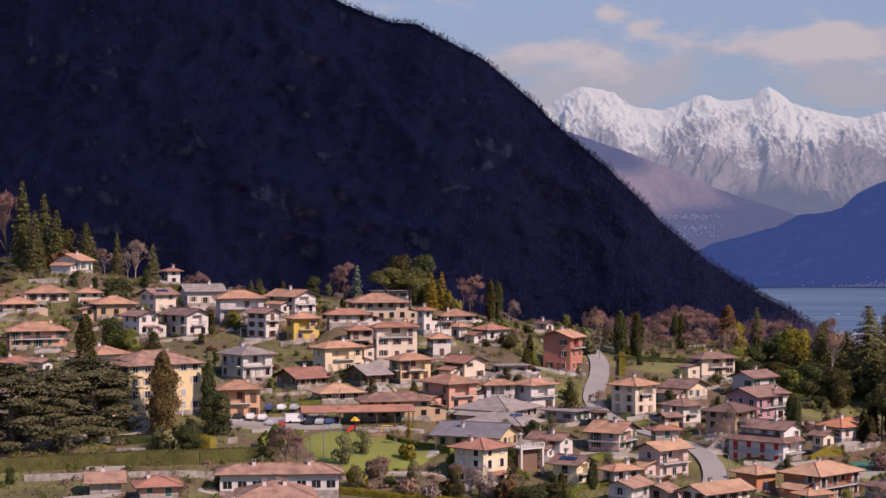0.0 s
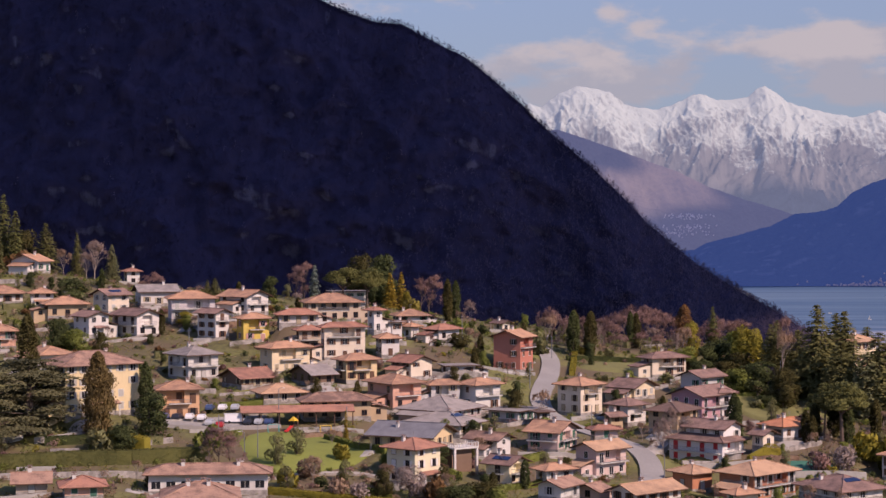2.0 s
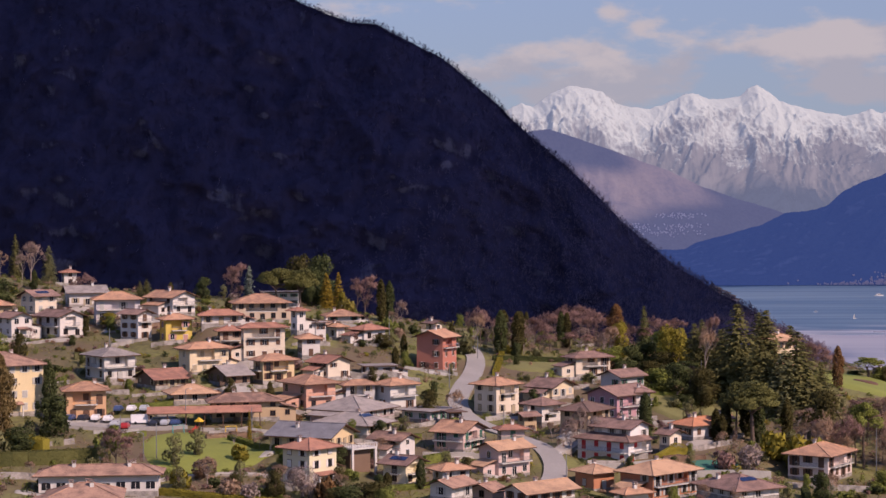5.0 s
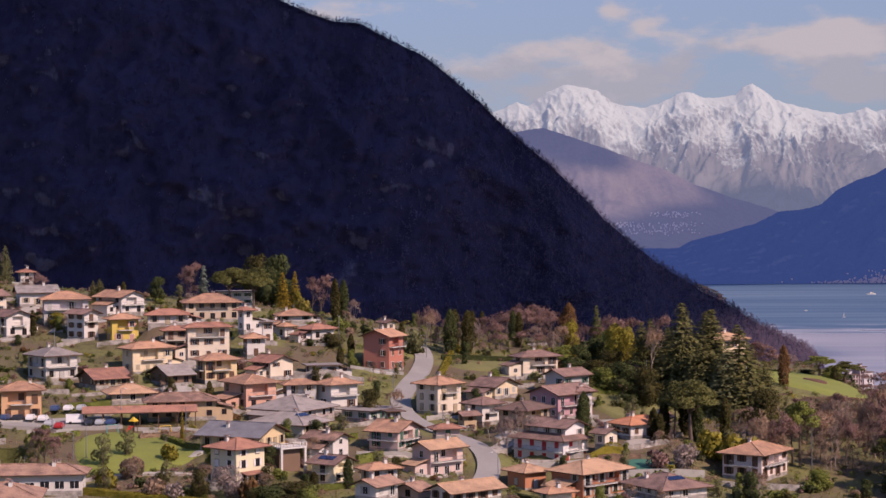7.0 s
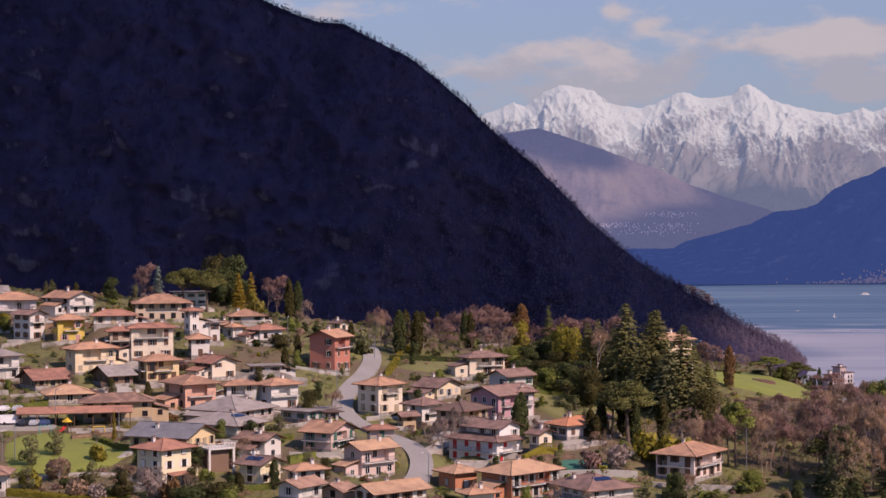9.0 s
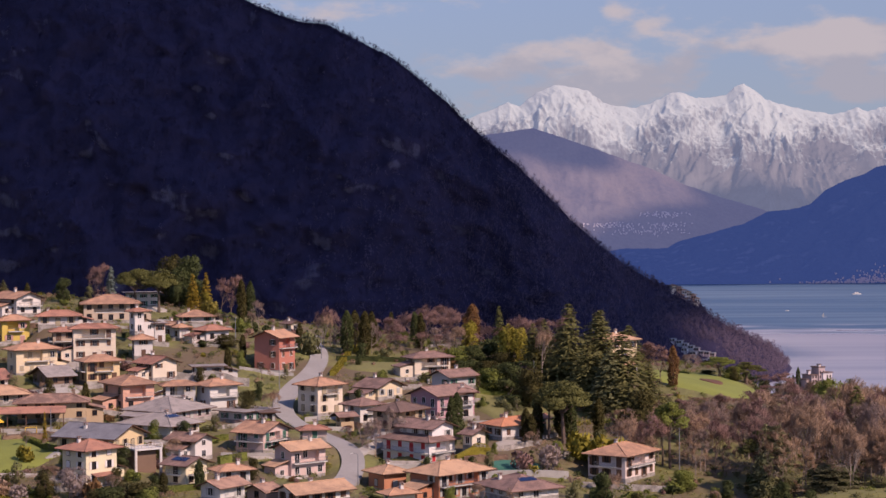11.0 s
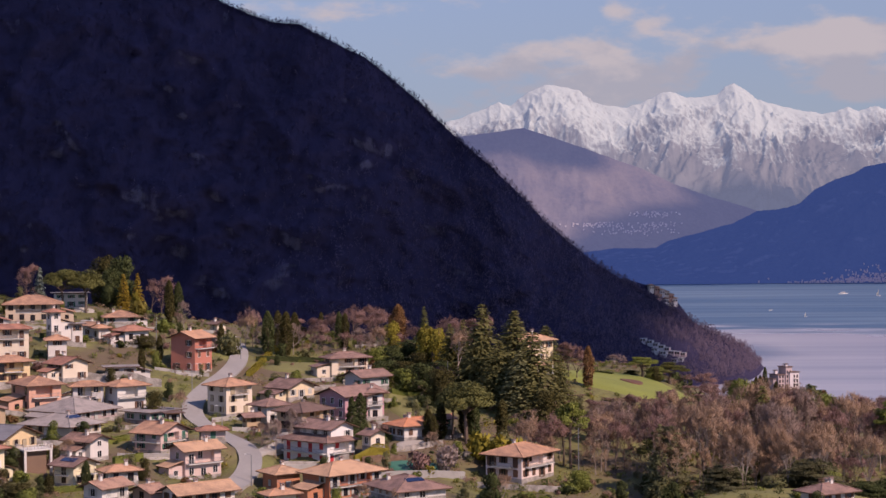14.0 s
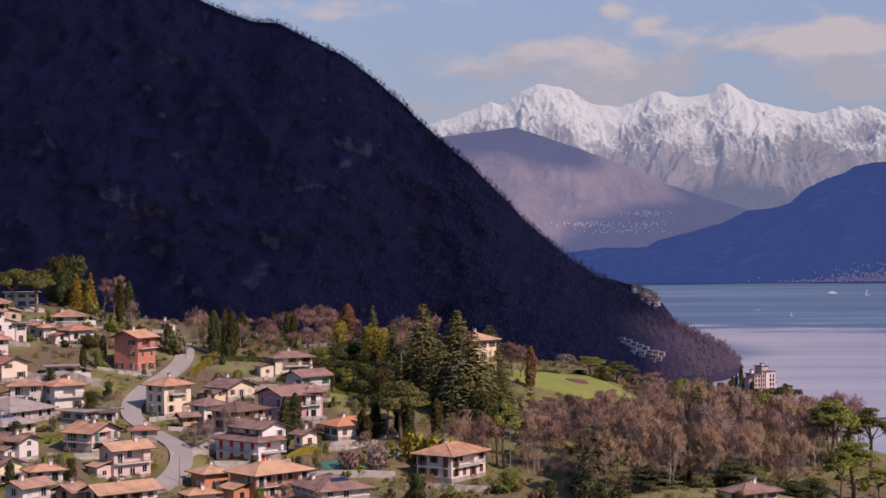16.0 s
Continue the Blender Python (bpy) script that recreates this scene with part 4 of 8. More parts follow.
def facing(rs, P, out, middle, ragged=0.3):
    """Normals of a crown: outwards from its clumps and from its middle, a little upwards, ragged leaf by leaf."""
    return unit(0.75 * unit(out) + 0.75 * unit(P - middle) + np.array([0, 0, 0.15]) + rs.normal(0, ragged, P.shape))


def leaf_cloud(rs, P, out, size, along=1.0, middle=None, face=None):
    """Small leaf faces at P that lean outwards, turned at random."""
    n = len(P)
    A = unit(out + rs.normal(0, 0.55, (n, 3)))
    B = unit(np.cross(A, rs.normal(0, 1, (n, 3))))
    s = size * rs.uniform(0.6, 1.35, (n, 1))
    N = facing(rs, P, out, middle) if middle is not None else unit(unit(out) + rs.normal(0, 0.35, (n, 3)))
    if face is not None:
        N = unit(face + rs.normal(0, 0.25, (n, 3)))
    return blade_mesh(P, A * s * along, B * s * 0.7, N)


def leafy(name, v, f, mat):
    me = bpy.data.meshes.new(name)
    me.vertices.add(len(v))
    me.vertices.foreach_set("co", np.asarray(v[:, :3], "f").ravel())
    me.loops.add(f.size)
    me.loops.foreach_set("vertex_index", f.ravel().astype("i"))
    me.polygons.add(len(f))
    me.polygons.foreach_set("loop_start", (np.arange(len(f)) * 3).astype("i"))
    me.update(calc_edges=True)
    if v.shape[1] == 6:
        me.normals_split_custom_set_from_vertices(v[:, 3:])
    me.materials.append(MATS[mat])
    return me


def trunk_data(path, radii, mat, limbs=()):
    s = Shape()
    s.tube(path, radii, 7)
    for p, q in limbs:
        s.tube(p, q, 5)
    return s.data("trunk", [mat])


def fir(seed, mat, H=20.0, R=4.6, low=0.06, droop=0.28, dense=1.0):
    rs = np.random.RandomState(seed)
    P, A, B = [], [], []
    tiers = int(44 * dense)
    for k in range(tiers):
        z = H * (low + (1 - low) * (k + rs.uniform(-0.3, 0.3)) / tiers)
        r = R * max(1 - z / H, 0.02) ** 0.68
        n = max(7, int(18 * dense * (0.35 + r / R)))
        for j in range(n):
            a = rs.uniform(0, 2 * math.pi)
            reach = r * rs.uniform(0.66, 1.08)
            d = np.array([math.cos(a), math.sin(a), 0])
            t = np.array([-d[1], d[0], 0])
            m = max(2, int(reach / 0.5))
            for i in range(m):
                u = (i + rs.uniform(0.3, 1.0)) / m
                sag = -droop * reach * u * u + 0.10 * reach * u
                P.append(d * reach * u + t * rs.normal(0, 0.13 * reach) + np.array([0, 0, z + sag]))
                A.append((d * 0.34 + np.array([0, 0, -0.13 - 0.1 * rs.rand()])) * rs.uniform(0.7, 1.2))
                B.append((t * 0.19 + np.array([0, 0, rs.normal(0, 0.10)])) * rs.uniform(0.7, 1.3))
    P = np.array(P)
    out = P * np.array([1, 1, 0]) + np.array([0, 0, 0.25 * R])
    v, f = blade_mesh(P, np.array(A), np.array(B), unit(unit(out) + rs.normal(0, 0.32, P.shape)))
    return trunk_data([(0, 0, -0.5), (0, 0, H * 0.5), (0, 0, H * 0.97)], [0.42, 0.25, 0.04], "bark"), leafy("crown", v, f, mat), H, R


def column(seed, mat, H=16.0, R=1.4, n=3800, ragged=0.12):
    rs = np.random.RandomState(seed)
    z = rs.uniform(0.0, 1.0, n) ** 0.9
    prof = np.minimum(1.0, 0.55 + 3.0 * z) * np.clip((1.0 - z) * 3.2, 0, 1) ** 0.6
    lump = 1 + ragged * np.sin(z * 21 + rs.rand() * 6) + ragged * rs.normal(0, 1, n)
    a = rs.uniform(0, 2 * math.pi, n)
    lump += 0.16 * np.sin(3 * a + 9 * z)
    r = R * prof * lump * rs.uniform(0.72, 1.0, n)
    P = np.stack([r * np.cos(a), r * np.sin(a), 0.4 + (H - 0.5) * z], -1)
    out = np.stack([0.5 * np.cos(a), 0.5 * np.sin(a), np.full(n, 1.2)], -1)
    v, f = leaf_cloud(rs, P, out, 0.2, 1.3)
    return trunk_data([(0, 0, -0.5), (0, 0, H * 0.9)], [0.25, 0.05], "bark"), leafy("crown", v, f, mat), H, R


def limbs_to(rs, fork, centres, r0):
    out = []
    for c in centres:
        mid = np.array(fork) * 0.5 + c * 0.5 + rs.normal(0, 0.3, 3)
        out.append(([tuple(fork), tuple(mid), tuple(c)], [r0, r0 * 0.6, r0 * 0.25]))
    return out


def broad(seed, mat, H=10.0, R=4.2, blobs=26, n=215, low=0.12, size=0.20, bark="bark"):
    rs = np.random.RandomState(seed)
    P, O, centres = [], [], []
    for k in range(blobs):
        a, rr, t = rs.uniform(0, 2 * math.pi), rs.uniform(0, 1) ** 0.5, rs.uniform(0, 1)
        env = math.sin(math.pi * (0.12 + 0.82 * t)) ** 0.6
        c = np.array([rr * R * 0.72 * env * math.cos(a), rr * R * 0.72 * env * math.sin(a), H * (low + (0.86 - low) * t)])
        centres.append(c)
        d = unit(rs.normal(0, 1, (n, 3)))
        br = R * rs.uniform(0.26, 0.44)
        P.append(c + d * br * np.array([1, 1, 0.85]) * rs.uniform(0.72, 1.05, (n, 1)))
        O.append(d)
    P, O = np.concatenate(P), np.concatenate(O)
    v, f = leaf_cloud(rs, P, O, size, middle=np.array([0, 0, H * 0.4]))
    fork = (0, 0, H * low * 0.9)
    return trunk_data([(0, 0, -0.5), (0, 0, H * low), (0, 0, H * 0.6)], [0.3, 0.24, 0.1], bark, limbs_to(rs, fork, centres[:7], 0.13)), leafy("crown", v, f, mat), H, R


def umbrella(seed, mat, H=12.0, R=5.0, blobs=28, n=230, bottom=0.62):
    rs = np.random.RandomState(seed)
    P, O, centres = [], [], []
    for k in range(blobs):
        a, rr = rs.uniform(0, 2 * math.pi), rs.uniform(0, 1) ** 0.5
        c = np.array([rr * R * 0.76 * math.cos(a), rr * R * 0.76 * math.sin(a), H * (bottom + (0.93 - bottom) * (1 - 0.75 * rr * rr) * rs.uniform(0.6, 1.0))])
        centres.append(c)
        d = unit(rs.normal(0, 1, (n, 3)))
        br = R * rs.uniform(0.2, 0.34)
        P.append(c + d * br * np.array([1, 1, 0.5]) * rs.uniform(0.7, 1.05, (n, 1)))
        O.append(d + np.array([0, 0, 0.5]))
    v, f = leaf_cloud(rs, np.concatenate(P), np.concatenate(O), 0.16, middle=np.array([0, 0, H * bottom * 0.8]))
    fork = (rs.uniform(-0.3, 0.3), rs.uniform(-0.3, 0.3), H * 0.45)
    return trunk_data([(0, 0, -0.5), (0.15, 0, H * 0.25), fork], [0.32, 0.26, 0.2], "bark", limbs_to(rs, fork, centres[:9], 0.14)), leafy("crown", v, f, mat), H, R


def cedar(seed, mat, H=17.0, R=9.0):
    rs = np.random.RandomState(seed)
    P, O, centres = [], [], []
    for k in range(80):
        t = rs.uniform(0, 1)
        z = H * (0.10 + 0.86 * t)
        a = rs.uniform(0, 2 * math.pi)
        reach = R * (1.0 - 0.72 * t**1.6) * rs.uniform(0.3, 0.86)
        c = np.array([reach * math.cos(a), reach * math.sin(a), z + rs.uniform(-0.3, 0.3)])
        centres.append(c)
        n = 260
        long, wide = R * rs.uniform(0.2, 0.32), R * rs.uniform(0.14, 0.24)
        u = rs.normal(0, 0.5, (n, 2))
        d, s = np.array([math.cos(a), math.sin(a), 0]), np.array([-math.sin(a), math.cos(a), 0])
        lift = -0.10 * (u[:, :1] ** 2 + u[:, 1:] ** 2) * R * 0.3
        P.append(c + u[:, :1] * long * d + u[:, 1:] * wide * s + np.array([0, 0, 1.0]) * (lift + rs.normal(0, 0.10, (n, 1))))
        O.append(np.repeat((d + np.array([0, 0, 0.15]))[None], n, 0))
    P, O = np.concatenate(P), np.concatenate(O)
    v, f = leaf_cloud(rs, P, O, 0.19, 1.4, face=0.5 * O + 0.5 * unit(P - np.array([0, 0, H * 0.4])) + np.array([0, 0, 0.7]))
    limbs = [([(0, 0, c[2] * 0.86), tuple(c * np.array([0.5, 0.5, 0.97])), tuple(c - np.array([0, 0, 0.1]))], [0.2, 0.13, 0.05]) for c in centres[:22]]
    return trunk_data([(0, 0, -0.5), (0, 0, H * 0.45), (0, 0, H * 0.92)], [0.75, 0.5, 0.1], "bark", limbs), leafy("crown", v, f, mat), H, R


def bare(seed, mat, H=12.0, R=4.2, bark="bark", twigs=2, up=0.55, levels=5):
    """Leafless: limbs that fork again and again, ending in a haze of fine twigs."""
    rs = np.random.RandomState(seed)
    s = Shape()
    tips = []

    def grow(p, d, length, r, level):
        q = p + d * length
        s.tube([tuple(p), tuple(q)], [r, r * 0.68], 3 if level > 1 else 6, cap=False)
        if level == levels:
            tips.append((p, q, d))
            return
        for k in range(rs.randint(2, 4) + (level == 0) * 2):
            e = unit(d + rs.normal(0, 0.55, 3) + np.array([0, 0, up * 0.35]))
            grow(q, e, length * rs.uniform(0.66, 0.86), r * 0.6, level + 1)

    grow(np.array([0.0, 0.0, -0.4]), np.array([0.0, 0.0, 1.0]), H * 0.24, 0.2, 0)
    P, A, B = [], [], []
    for p, q, d in tips:
        for k in range(twigs * 9):
            e = unit(d + rs.normal(0, 0.75, 3) + np.array([0, 0, 0.5 * up]))
            ln = rs.uniform(0.4, 0.95)
            c = p + (q - p) * rs.uniform(0.1, 1.1)
            P.append(c + e * ln * 0.5)
            A.append(e * ln * 0.6)
            B.append(unit(np.cross(e, rs.normal(0, 1, 3))) * 0.03)
    v = np.array(s.v)
    top, rad = v[:, 2].max(), np.percentile(np.hypot(v[:, 0], v[:, 1]), 98)
    P = np.array(P)
    tv, tf = blade_mesh(P, np.array(A), np.array(B), unit(unit(P - np.array([0, 0, top * 0.5])) + rs.normal(0, 0.45, P.shape)))
    return s.data("trunk", [bark]), leafy("crown", tv, tf, mat), float(top + 0.4), float(rad + 0.4)


def shrub(seed, mat, n=600, size=0.11):
    rs = np.random.RandomState(seed)
    P, O = [], []
    for k in range(6):
        c = np.array([rs.uniform(-0.5, 0.5), rs.uniform(-0.5, 0.5), rs.uniform(0.3, 0.75)])
        d = unit(rs.normal(0, 1, (n // 6, 3)))
        P.append(c + d * rs.uniform(0.3, 0.5) * rs.uniform(0.7, 1.0, (n // 6, 1)))
        O.append(d)
    v, f = leaf_cloud(rs, np.concatenate(P), np.concatenate(O), size)
    return trunk_data([(0, 0, -0.3), (0, 0, 0.5)], [0.07, 0.04], "bark"), leafy("crown", v, f, mat), 1.2, 0.9


KINDS = {
    "fir": [fir(1, "leaf_fir"), fir(2, "leaf_fir", R=4.0), fir(3, "leaf_fir", R=5.4)],
    "fir_olive": [fir(4, "leaf_pine", R=4.4), fir(5, "leaf_olive", R=4.0, droop=0.4)],
    "fir_gold": [fir(6, "leaf_gold", H=14, R=2.9, dense=0.9), fir(7, "leaf_gold", H=14, R=2.5, dense=0.9)],
    "fir_blue": [fir(8, "leaf_blue", H=12, R=2.6, dense=0.8)],
    "cedar": [cedar(11, "leaf_cedar"), cedar(12, "leaf_cedar")],
    "cypress": [column(13, "leaf_cypress"), column(14, "leaf_cypress", R=1.2), column(15, "leaf_dark", R=1.5)],
    "cypress_rust": [column(16, "leaf_rust", R=1.6), column(17, "leaf_olive", H=14, R=2.6, n=3000, ragged=0.2)],
    "ivy": [column(18, "leaf_ivy", H=18, R=3.4, n=13000, ragged=0.2)],
    "pine": [umbrella(21, "leaf_pine", blobs=40, bottom=0.52), umbrella(22, "leaf_pine", R=4.6, blobs=38, bottom=0.5)],
    "pine_tall": [umbrella(23, "leaf_green", H=15, R=4.0, bottom=0.5), umbrella(24, "leaf_pine", H=15, R=3.6, bottom=0.45)],
    "broad": [broad(31, "leaf_green"), broad(32, "leaf_green", R=4.8), broad(33, "leaf_dark")],
    "broad_dark": [broad(34, "leaf_dark"), broad(35, "leaf_cypress", R=4.8)],
    "lime": [broad(36, "leaf_lime", n=170), broad(37, "leaf_lime", R=4.6)],
    "olive": [broad(38, "leaf_olive", H=5, R=2.4, size=0.12, n=160, blobs=14)],
    "blossom": [broad(39, "blossom", H=6, R=3.0, size=0.11, n=180, blobs=18, low=0.3)],
    "bare_purple": [bare(41, "twig_purple"), bare(42, "twig_purple", up=0.8), bare(43, "twig_purple", up=1.1)],
    "bare_brown": [bare(44, "twig_brown", bark="bark_pale"), bare(45, "twig_brown", bark="bark_pale", up=0.9), bare(46, "twig_brown", bark="bark_pale", up=1.2)],
    "bare_pale": [bare(47, "twig_pale", bark="bark_pale"), bare(48, "twig_pale", bark="bark_pale", up=0.9)],
    "shrub": [shrub(51, "leaf_green"), shrub(52, "leaf_dark"), shrub(53, "leaf_olive"), shrub(54, "leaf_green")],
    "shrub_yellow": [shrub(55, "leaf_yellow"), shrub(56, "leaf_lime")],
    "shrub_brown": [shrub(57, "twig_brown", size=0.085), shrub(58, "twig_purple", size=0.085), shrub(59, "leaf_rust")],
    "shrub_blossom": [shrub(60, "blossom", size=0.085)],
}
TREE_WORDS = {
    "fir": ("fir_tree", "tall dark green fir tree on the hillside"), "fir_olive": ("fir_tree", "olive green conifer with drooping boughs"),
    "fir_gold": ("golden_conifer", "pointed golden yellow conifer"), "fir_blue": ("blue_spruce", "small silvery blue spruce"),
    "cedar": ("cedar_tree", "huge spreading dark cedar with layered boughs"), "cypress": ("cypress_tree", "slim dark green cypress tree"),
    "cypress_rust": ("cypress_tree", "rusty brown columnar cypress tree"), "ivy": ("ivy_tree", "tall ivy-covered conifer beside the palazzo"),
    "pine": ("umbrella_pine", "umbrella pine with a flat green crown"), "pine_tall": ("pine_tree", "tall pine with a bare trunk"),
    "broad": ("tree", "leafy green tree in a garden"), "broad_dark": ("evergreen_tree", "dense dark evergreen tree"), "lime": ("tree", "bright yellow-green leafy tree"),
    "olive": ("olive_tree", "small grey-green olive tree on the lawn"), "blossom": ("blossom_tree", "pink blossoming fruit tree"),
    "bare_purple": ("bare_tree", "leafless tree with purplish brown twigs"), "bare_brown": ("bare_tree", "leafless brown tree in spring"),
    "bare_pale": ("bare_tree", "pale leafless tree with a light trunk"), "shrub": ("shrub", "leafy green garden shrub by a house"), "shrub_yellow": ("flowering_shrub", "bright yellow flowering garden shrub"),
    "shrub_brown": ("bare_shrub", "brownish leafless garden shrub in spring"), "shrub_blossom": ("blossom_shrub", "pale pink blossoming garden shrub"),
}
TREE_SEED = random.Random(77)


def tree(kind, x, y, top, r, base=None):
    """A tree that stands on the ground at x, y, is r metres in radius and ends at the height top."""
    trunk, crown, H, R = TREE_SEED.choice(KINDS[kind])
    name, label = TREE_WORDS[kind]
    z = gz(x, y) - 0.1 if base is None else base
    h = max(top - z, 0.8)
    if kind in ("olive", "broad", "broad_dark", "lime", "blossom", "pine", "shrub", "shrub_brown", "shrub_yellow", "shrub_blossom"):
        r = max(r, 0.72 * R * h / H)
    elif "bare" in kind:
        r = max(r, 0.62 * R * h / H)
    root = tagged(thing(name, x, y, z, TREE_SEED.uniform(0, 360)), label, *(("shrub", "garden shrubs") if "shrub" in kind else ("tree", "trees on the hillside")))
    root.scale = (r / R, r / R, h / H)
    for part_name, me in (("trunk", trunk), ("crown", crown)):
        ob = new(part_name, me)
        ob.parent = root
    return root


GROVE = []


def grove_tree(kind, x, y, top, r):
    """A tree of the dense leafless wood, where single trees can hardly be told apart."""
    GROVE.append((kind, x, y, top, r))


def grow_grove():
    rnd = random.Random(88)
    groups = {}
    for kind, x, y, top, r in GROVE:
        trunk, crown, H, R = rnd.choice(KINDS[kind])
        z = gz(x, y) - 0.1
        a, sh = rnd.uniform(0, 2 * math.pi), max(top - z, 0.8) / H
        sr = max(r / R, 0.64 * sh)
        for me in (trunk, crown):
            me.calc_loop_triangles()
            co, tri = np.empty(len(me.vertices) * 3), np.empty(len(me.loop_triangles) * 3, "i")
            me.vertices.foreach_get("co", co)
            me.loop_triangles.foreach_get("vertices", tri)
            co = co.reshape(-1, 3)
            v = np.stack([x + sr * (co[:, 0] * math.cos(a) - co[:, 1] * math.sin(a)), y + sr * (co[:, 0] * math.sin(a) + co[:, 1] * math.cos(a)), z + sh * co[:, 2]], -1)
            if me is crown:
                nm = np.empty(len(me.vertices) * 3)
                me.corner_normals.foreach_get("vector", nm)
                nm = nm.reshape(-1, 3)
                nm = np.stack([nm[:, 0] * math.cos(a) - nm[:, 1] * math.sin(a), nm[:, 0] * math.sin(a) + nm[:, 1] * math.cos(a), nm[:, 2]], -1)
                v = np.concatenate([v, nm], -1)
            vs, fs, n = groups.setdefault(me.materials[0].name, ([], [], [0]))
            vs.append(v)
            fs.append(tri.reshape(-1, 3) + n[0])
            n[0] += len(v)
    for mat, (vs, fs, n) in groups.items():
        words = "tall trunks of the leafless park wood" if "bark" in mat else "dense leafless twigs of the park wood"
        tagged(new("grove", leafy("grove", np.concatenate(vs), np.concatenate(fs), mat)), words, "woods", kind="stuff")

ROAD = [(42, 560), (46.5, 538), (44.8, 514), (41, 492), (39.8, 480), (42.5, 466), (49, 454), (55.5, 441), (60.5, 430), (62.6, 419), (61.5, 406), (58, 392), (53, 378), (46, 364)]


def near_road(x, y, reach=4.6):
    for (ax, ay), (bx, by) in zip(ROAD, ROAD[1:]):
        dx, dy = bx - ax, by - ay
        k = min(max(((x - ax) * dx + (y - ay) * dy) / (dx * dx + dy * dy), 0), 1)
        if math.hypot(x - ax - k * dx, y - ay - k * dy) < reach:
            return True
    return False


def on_lawn(x, y):
    return ((x + 19) / 13) ** 2 + ((y - 388) / 17) ** 2 < 1 or ((x - 158) / 22) ** 2 + ((y - 535) / 24) ** 2 < 1


# trees and tall shrubs, hill top first
tree('bare_purple', -150.5, 624.0, 137.1, 7.8)
tree('bare_purple', -159.4, 634.4, 135.9, 8.0)
tree('fir_olive', -144.6, 621.9, 141.1, 5.8)
tree('fir_olive', -139.0, 630.2, 136.8, 5.9)
tree('fir_olive', -133.4, 624.0, 130.8, 5.1)
tree('fir', -138.4, 613.6, 130.4, 5.0)
tree('fir', -125.7, 636.5, 126.2, 6.7)
tree('fir', -115.9, 642.7, 122.8, 3.4)
tree('bare_pale', -106.1, 624.0, 120.3, 6.4)
tree('bare_pale', -108.1, 619.8, 116.3, 3.9)
tree('fir_olive', -100.9, 628.2, 118.7, 3.8)
tree('bare_purple', -78.3, 577.2, 110.6, 4.6)
tree('broad_dark', -100.7, 556.4, 109.3, 6.6)
tree('cedar', -142.7, 582.4, 115.0, 6.6)
tree('broad_dark', -134.2, 644.8, 124.0, 3.5)
tree('shrub_brown', -132.9, 621.9, 117.2, 5.8)
tree('bare_brown', -116.8, 624.0, 117.2, 2.9)
tree('shrub_brown', -143.5, 634.4, 119.0, 5.9)
tree('lime', -61.0, 526.2, 100.5, 3.6)
tree('fir', -59.3, 582.4, 108.3, 3.1)
tree('broad', -42.4, 594.9, 108.6, 3.4)
tree('bare_purple', -32.8, 609.4, 113.0, 6.4)
tree('bare_purple', -36.0, 613.6, 109.7, 4.4)
tree('fir_blue', -28.8, 605.3, 112.1, 2.8)
tree('pine', -18.3, 592.0, 112.1, 7.8)
tree('pine', -10.7, 592.0, 112.0, 7.4)
tree('broad_dark', -6.8, 636.5, 115.7, 5.0)
tree('broad_dark', -15.0, 646.9, 115.1, 5.1)
tree('fir_gold', -4.1, 624.0, 109.0, 3.5)
tree('fir_gold', -0.4, 630.2, 109.2, 3.0)
tree('broad_dark', -9.6, 629.2, 111.6, 4.5)
tree('bare_purple', 9.3, 621.9, 108.3, 6.5)
tree('bare_purple', 6.6, 617.8, 105.7, 4.4)
tree('cypress', 15.7, 598.0, 107.4, 1.4)
tree('cypress', 18.4, 600.1, 106.8, 1.4)
tree('bare_pale', 22.9, 582.4, 101.3, 2.9)
tree('broad_dark', 18.4, 530.4, 93.3, 4.8)
tree('lime', 1.7, 613.6, 103.5, 2.1)
tree('shrub_yellow', 4.0, 608.4, 101.2, 2.3)
tree('shrub', 18.8, 566.8, 96.7, 3.5)
tree('shrub', 11.6, 561.6, 96.0, 2.6)
tree('fir_blue', -69.7, 561.6, 103.6, 1.8)
tree('fir_blue', -69.4, 574.1, 106.2, 1.4)
tree('fir', -62.4, 587.6, 107.6, 2.1)
tree('bare_purple', 47.7, 557.4, 100.3, 4.2)
tree('bare_brown', 46.0, 553.3, 98.0, 2.6)
tree('cypress', 55.1, 561.6, 98.7, 1.4)
tree('cypress', 60.4, 561.6, 98.2, 1.4)
tree('bare_pale', 55.8, 551.2, 95.4, 3.1)
tree('bare_pale', 60.8, 551.2, 95.4, 3.1)
tree('bare_pale', 51.7, 551.2, 94.9, 2.6)
tree('bare_purple', 71.9, 592.8, 96.8, 5.3)
tree('bare_purple', 76.8, 598.0, 98.8, 6.4)
tree('bare_purple', 82.6, 603.2, 98.6, 6.5)
tree('bare_purple', 86.6, 594.9, 97.1, 6.0)
tree('bare_purple', 91.9, 598.0, 94.7, 5.4)
tree('cypress', 73.5, 572.0, 97.8, 1.2)
tree('cypress', 75.4, 572.0, 97.3, 1.2)
tree('bare_pale', 79.4, 566.8, 93.1, 3.5)
tree('bare_purple', 67.5, 582.4, 93.2, 4.2)
tree('bare_purple', 110.4, 624.0, 93.8, 6.7)
tree('bare_purple', 117.2, 624.0, 92.8, 5.6)
tree('cypress_rust', 91.9, 582.4, 99.5, 2.4)
tree('fir_olive', 100.3, 577.2, 99.4, 3.5)
tree('lime', 90.8, 557.4, 96.4, 4.0)
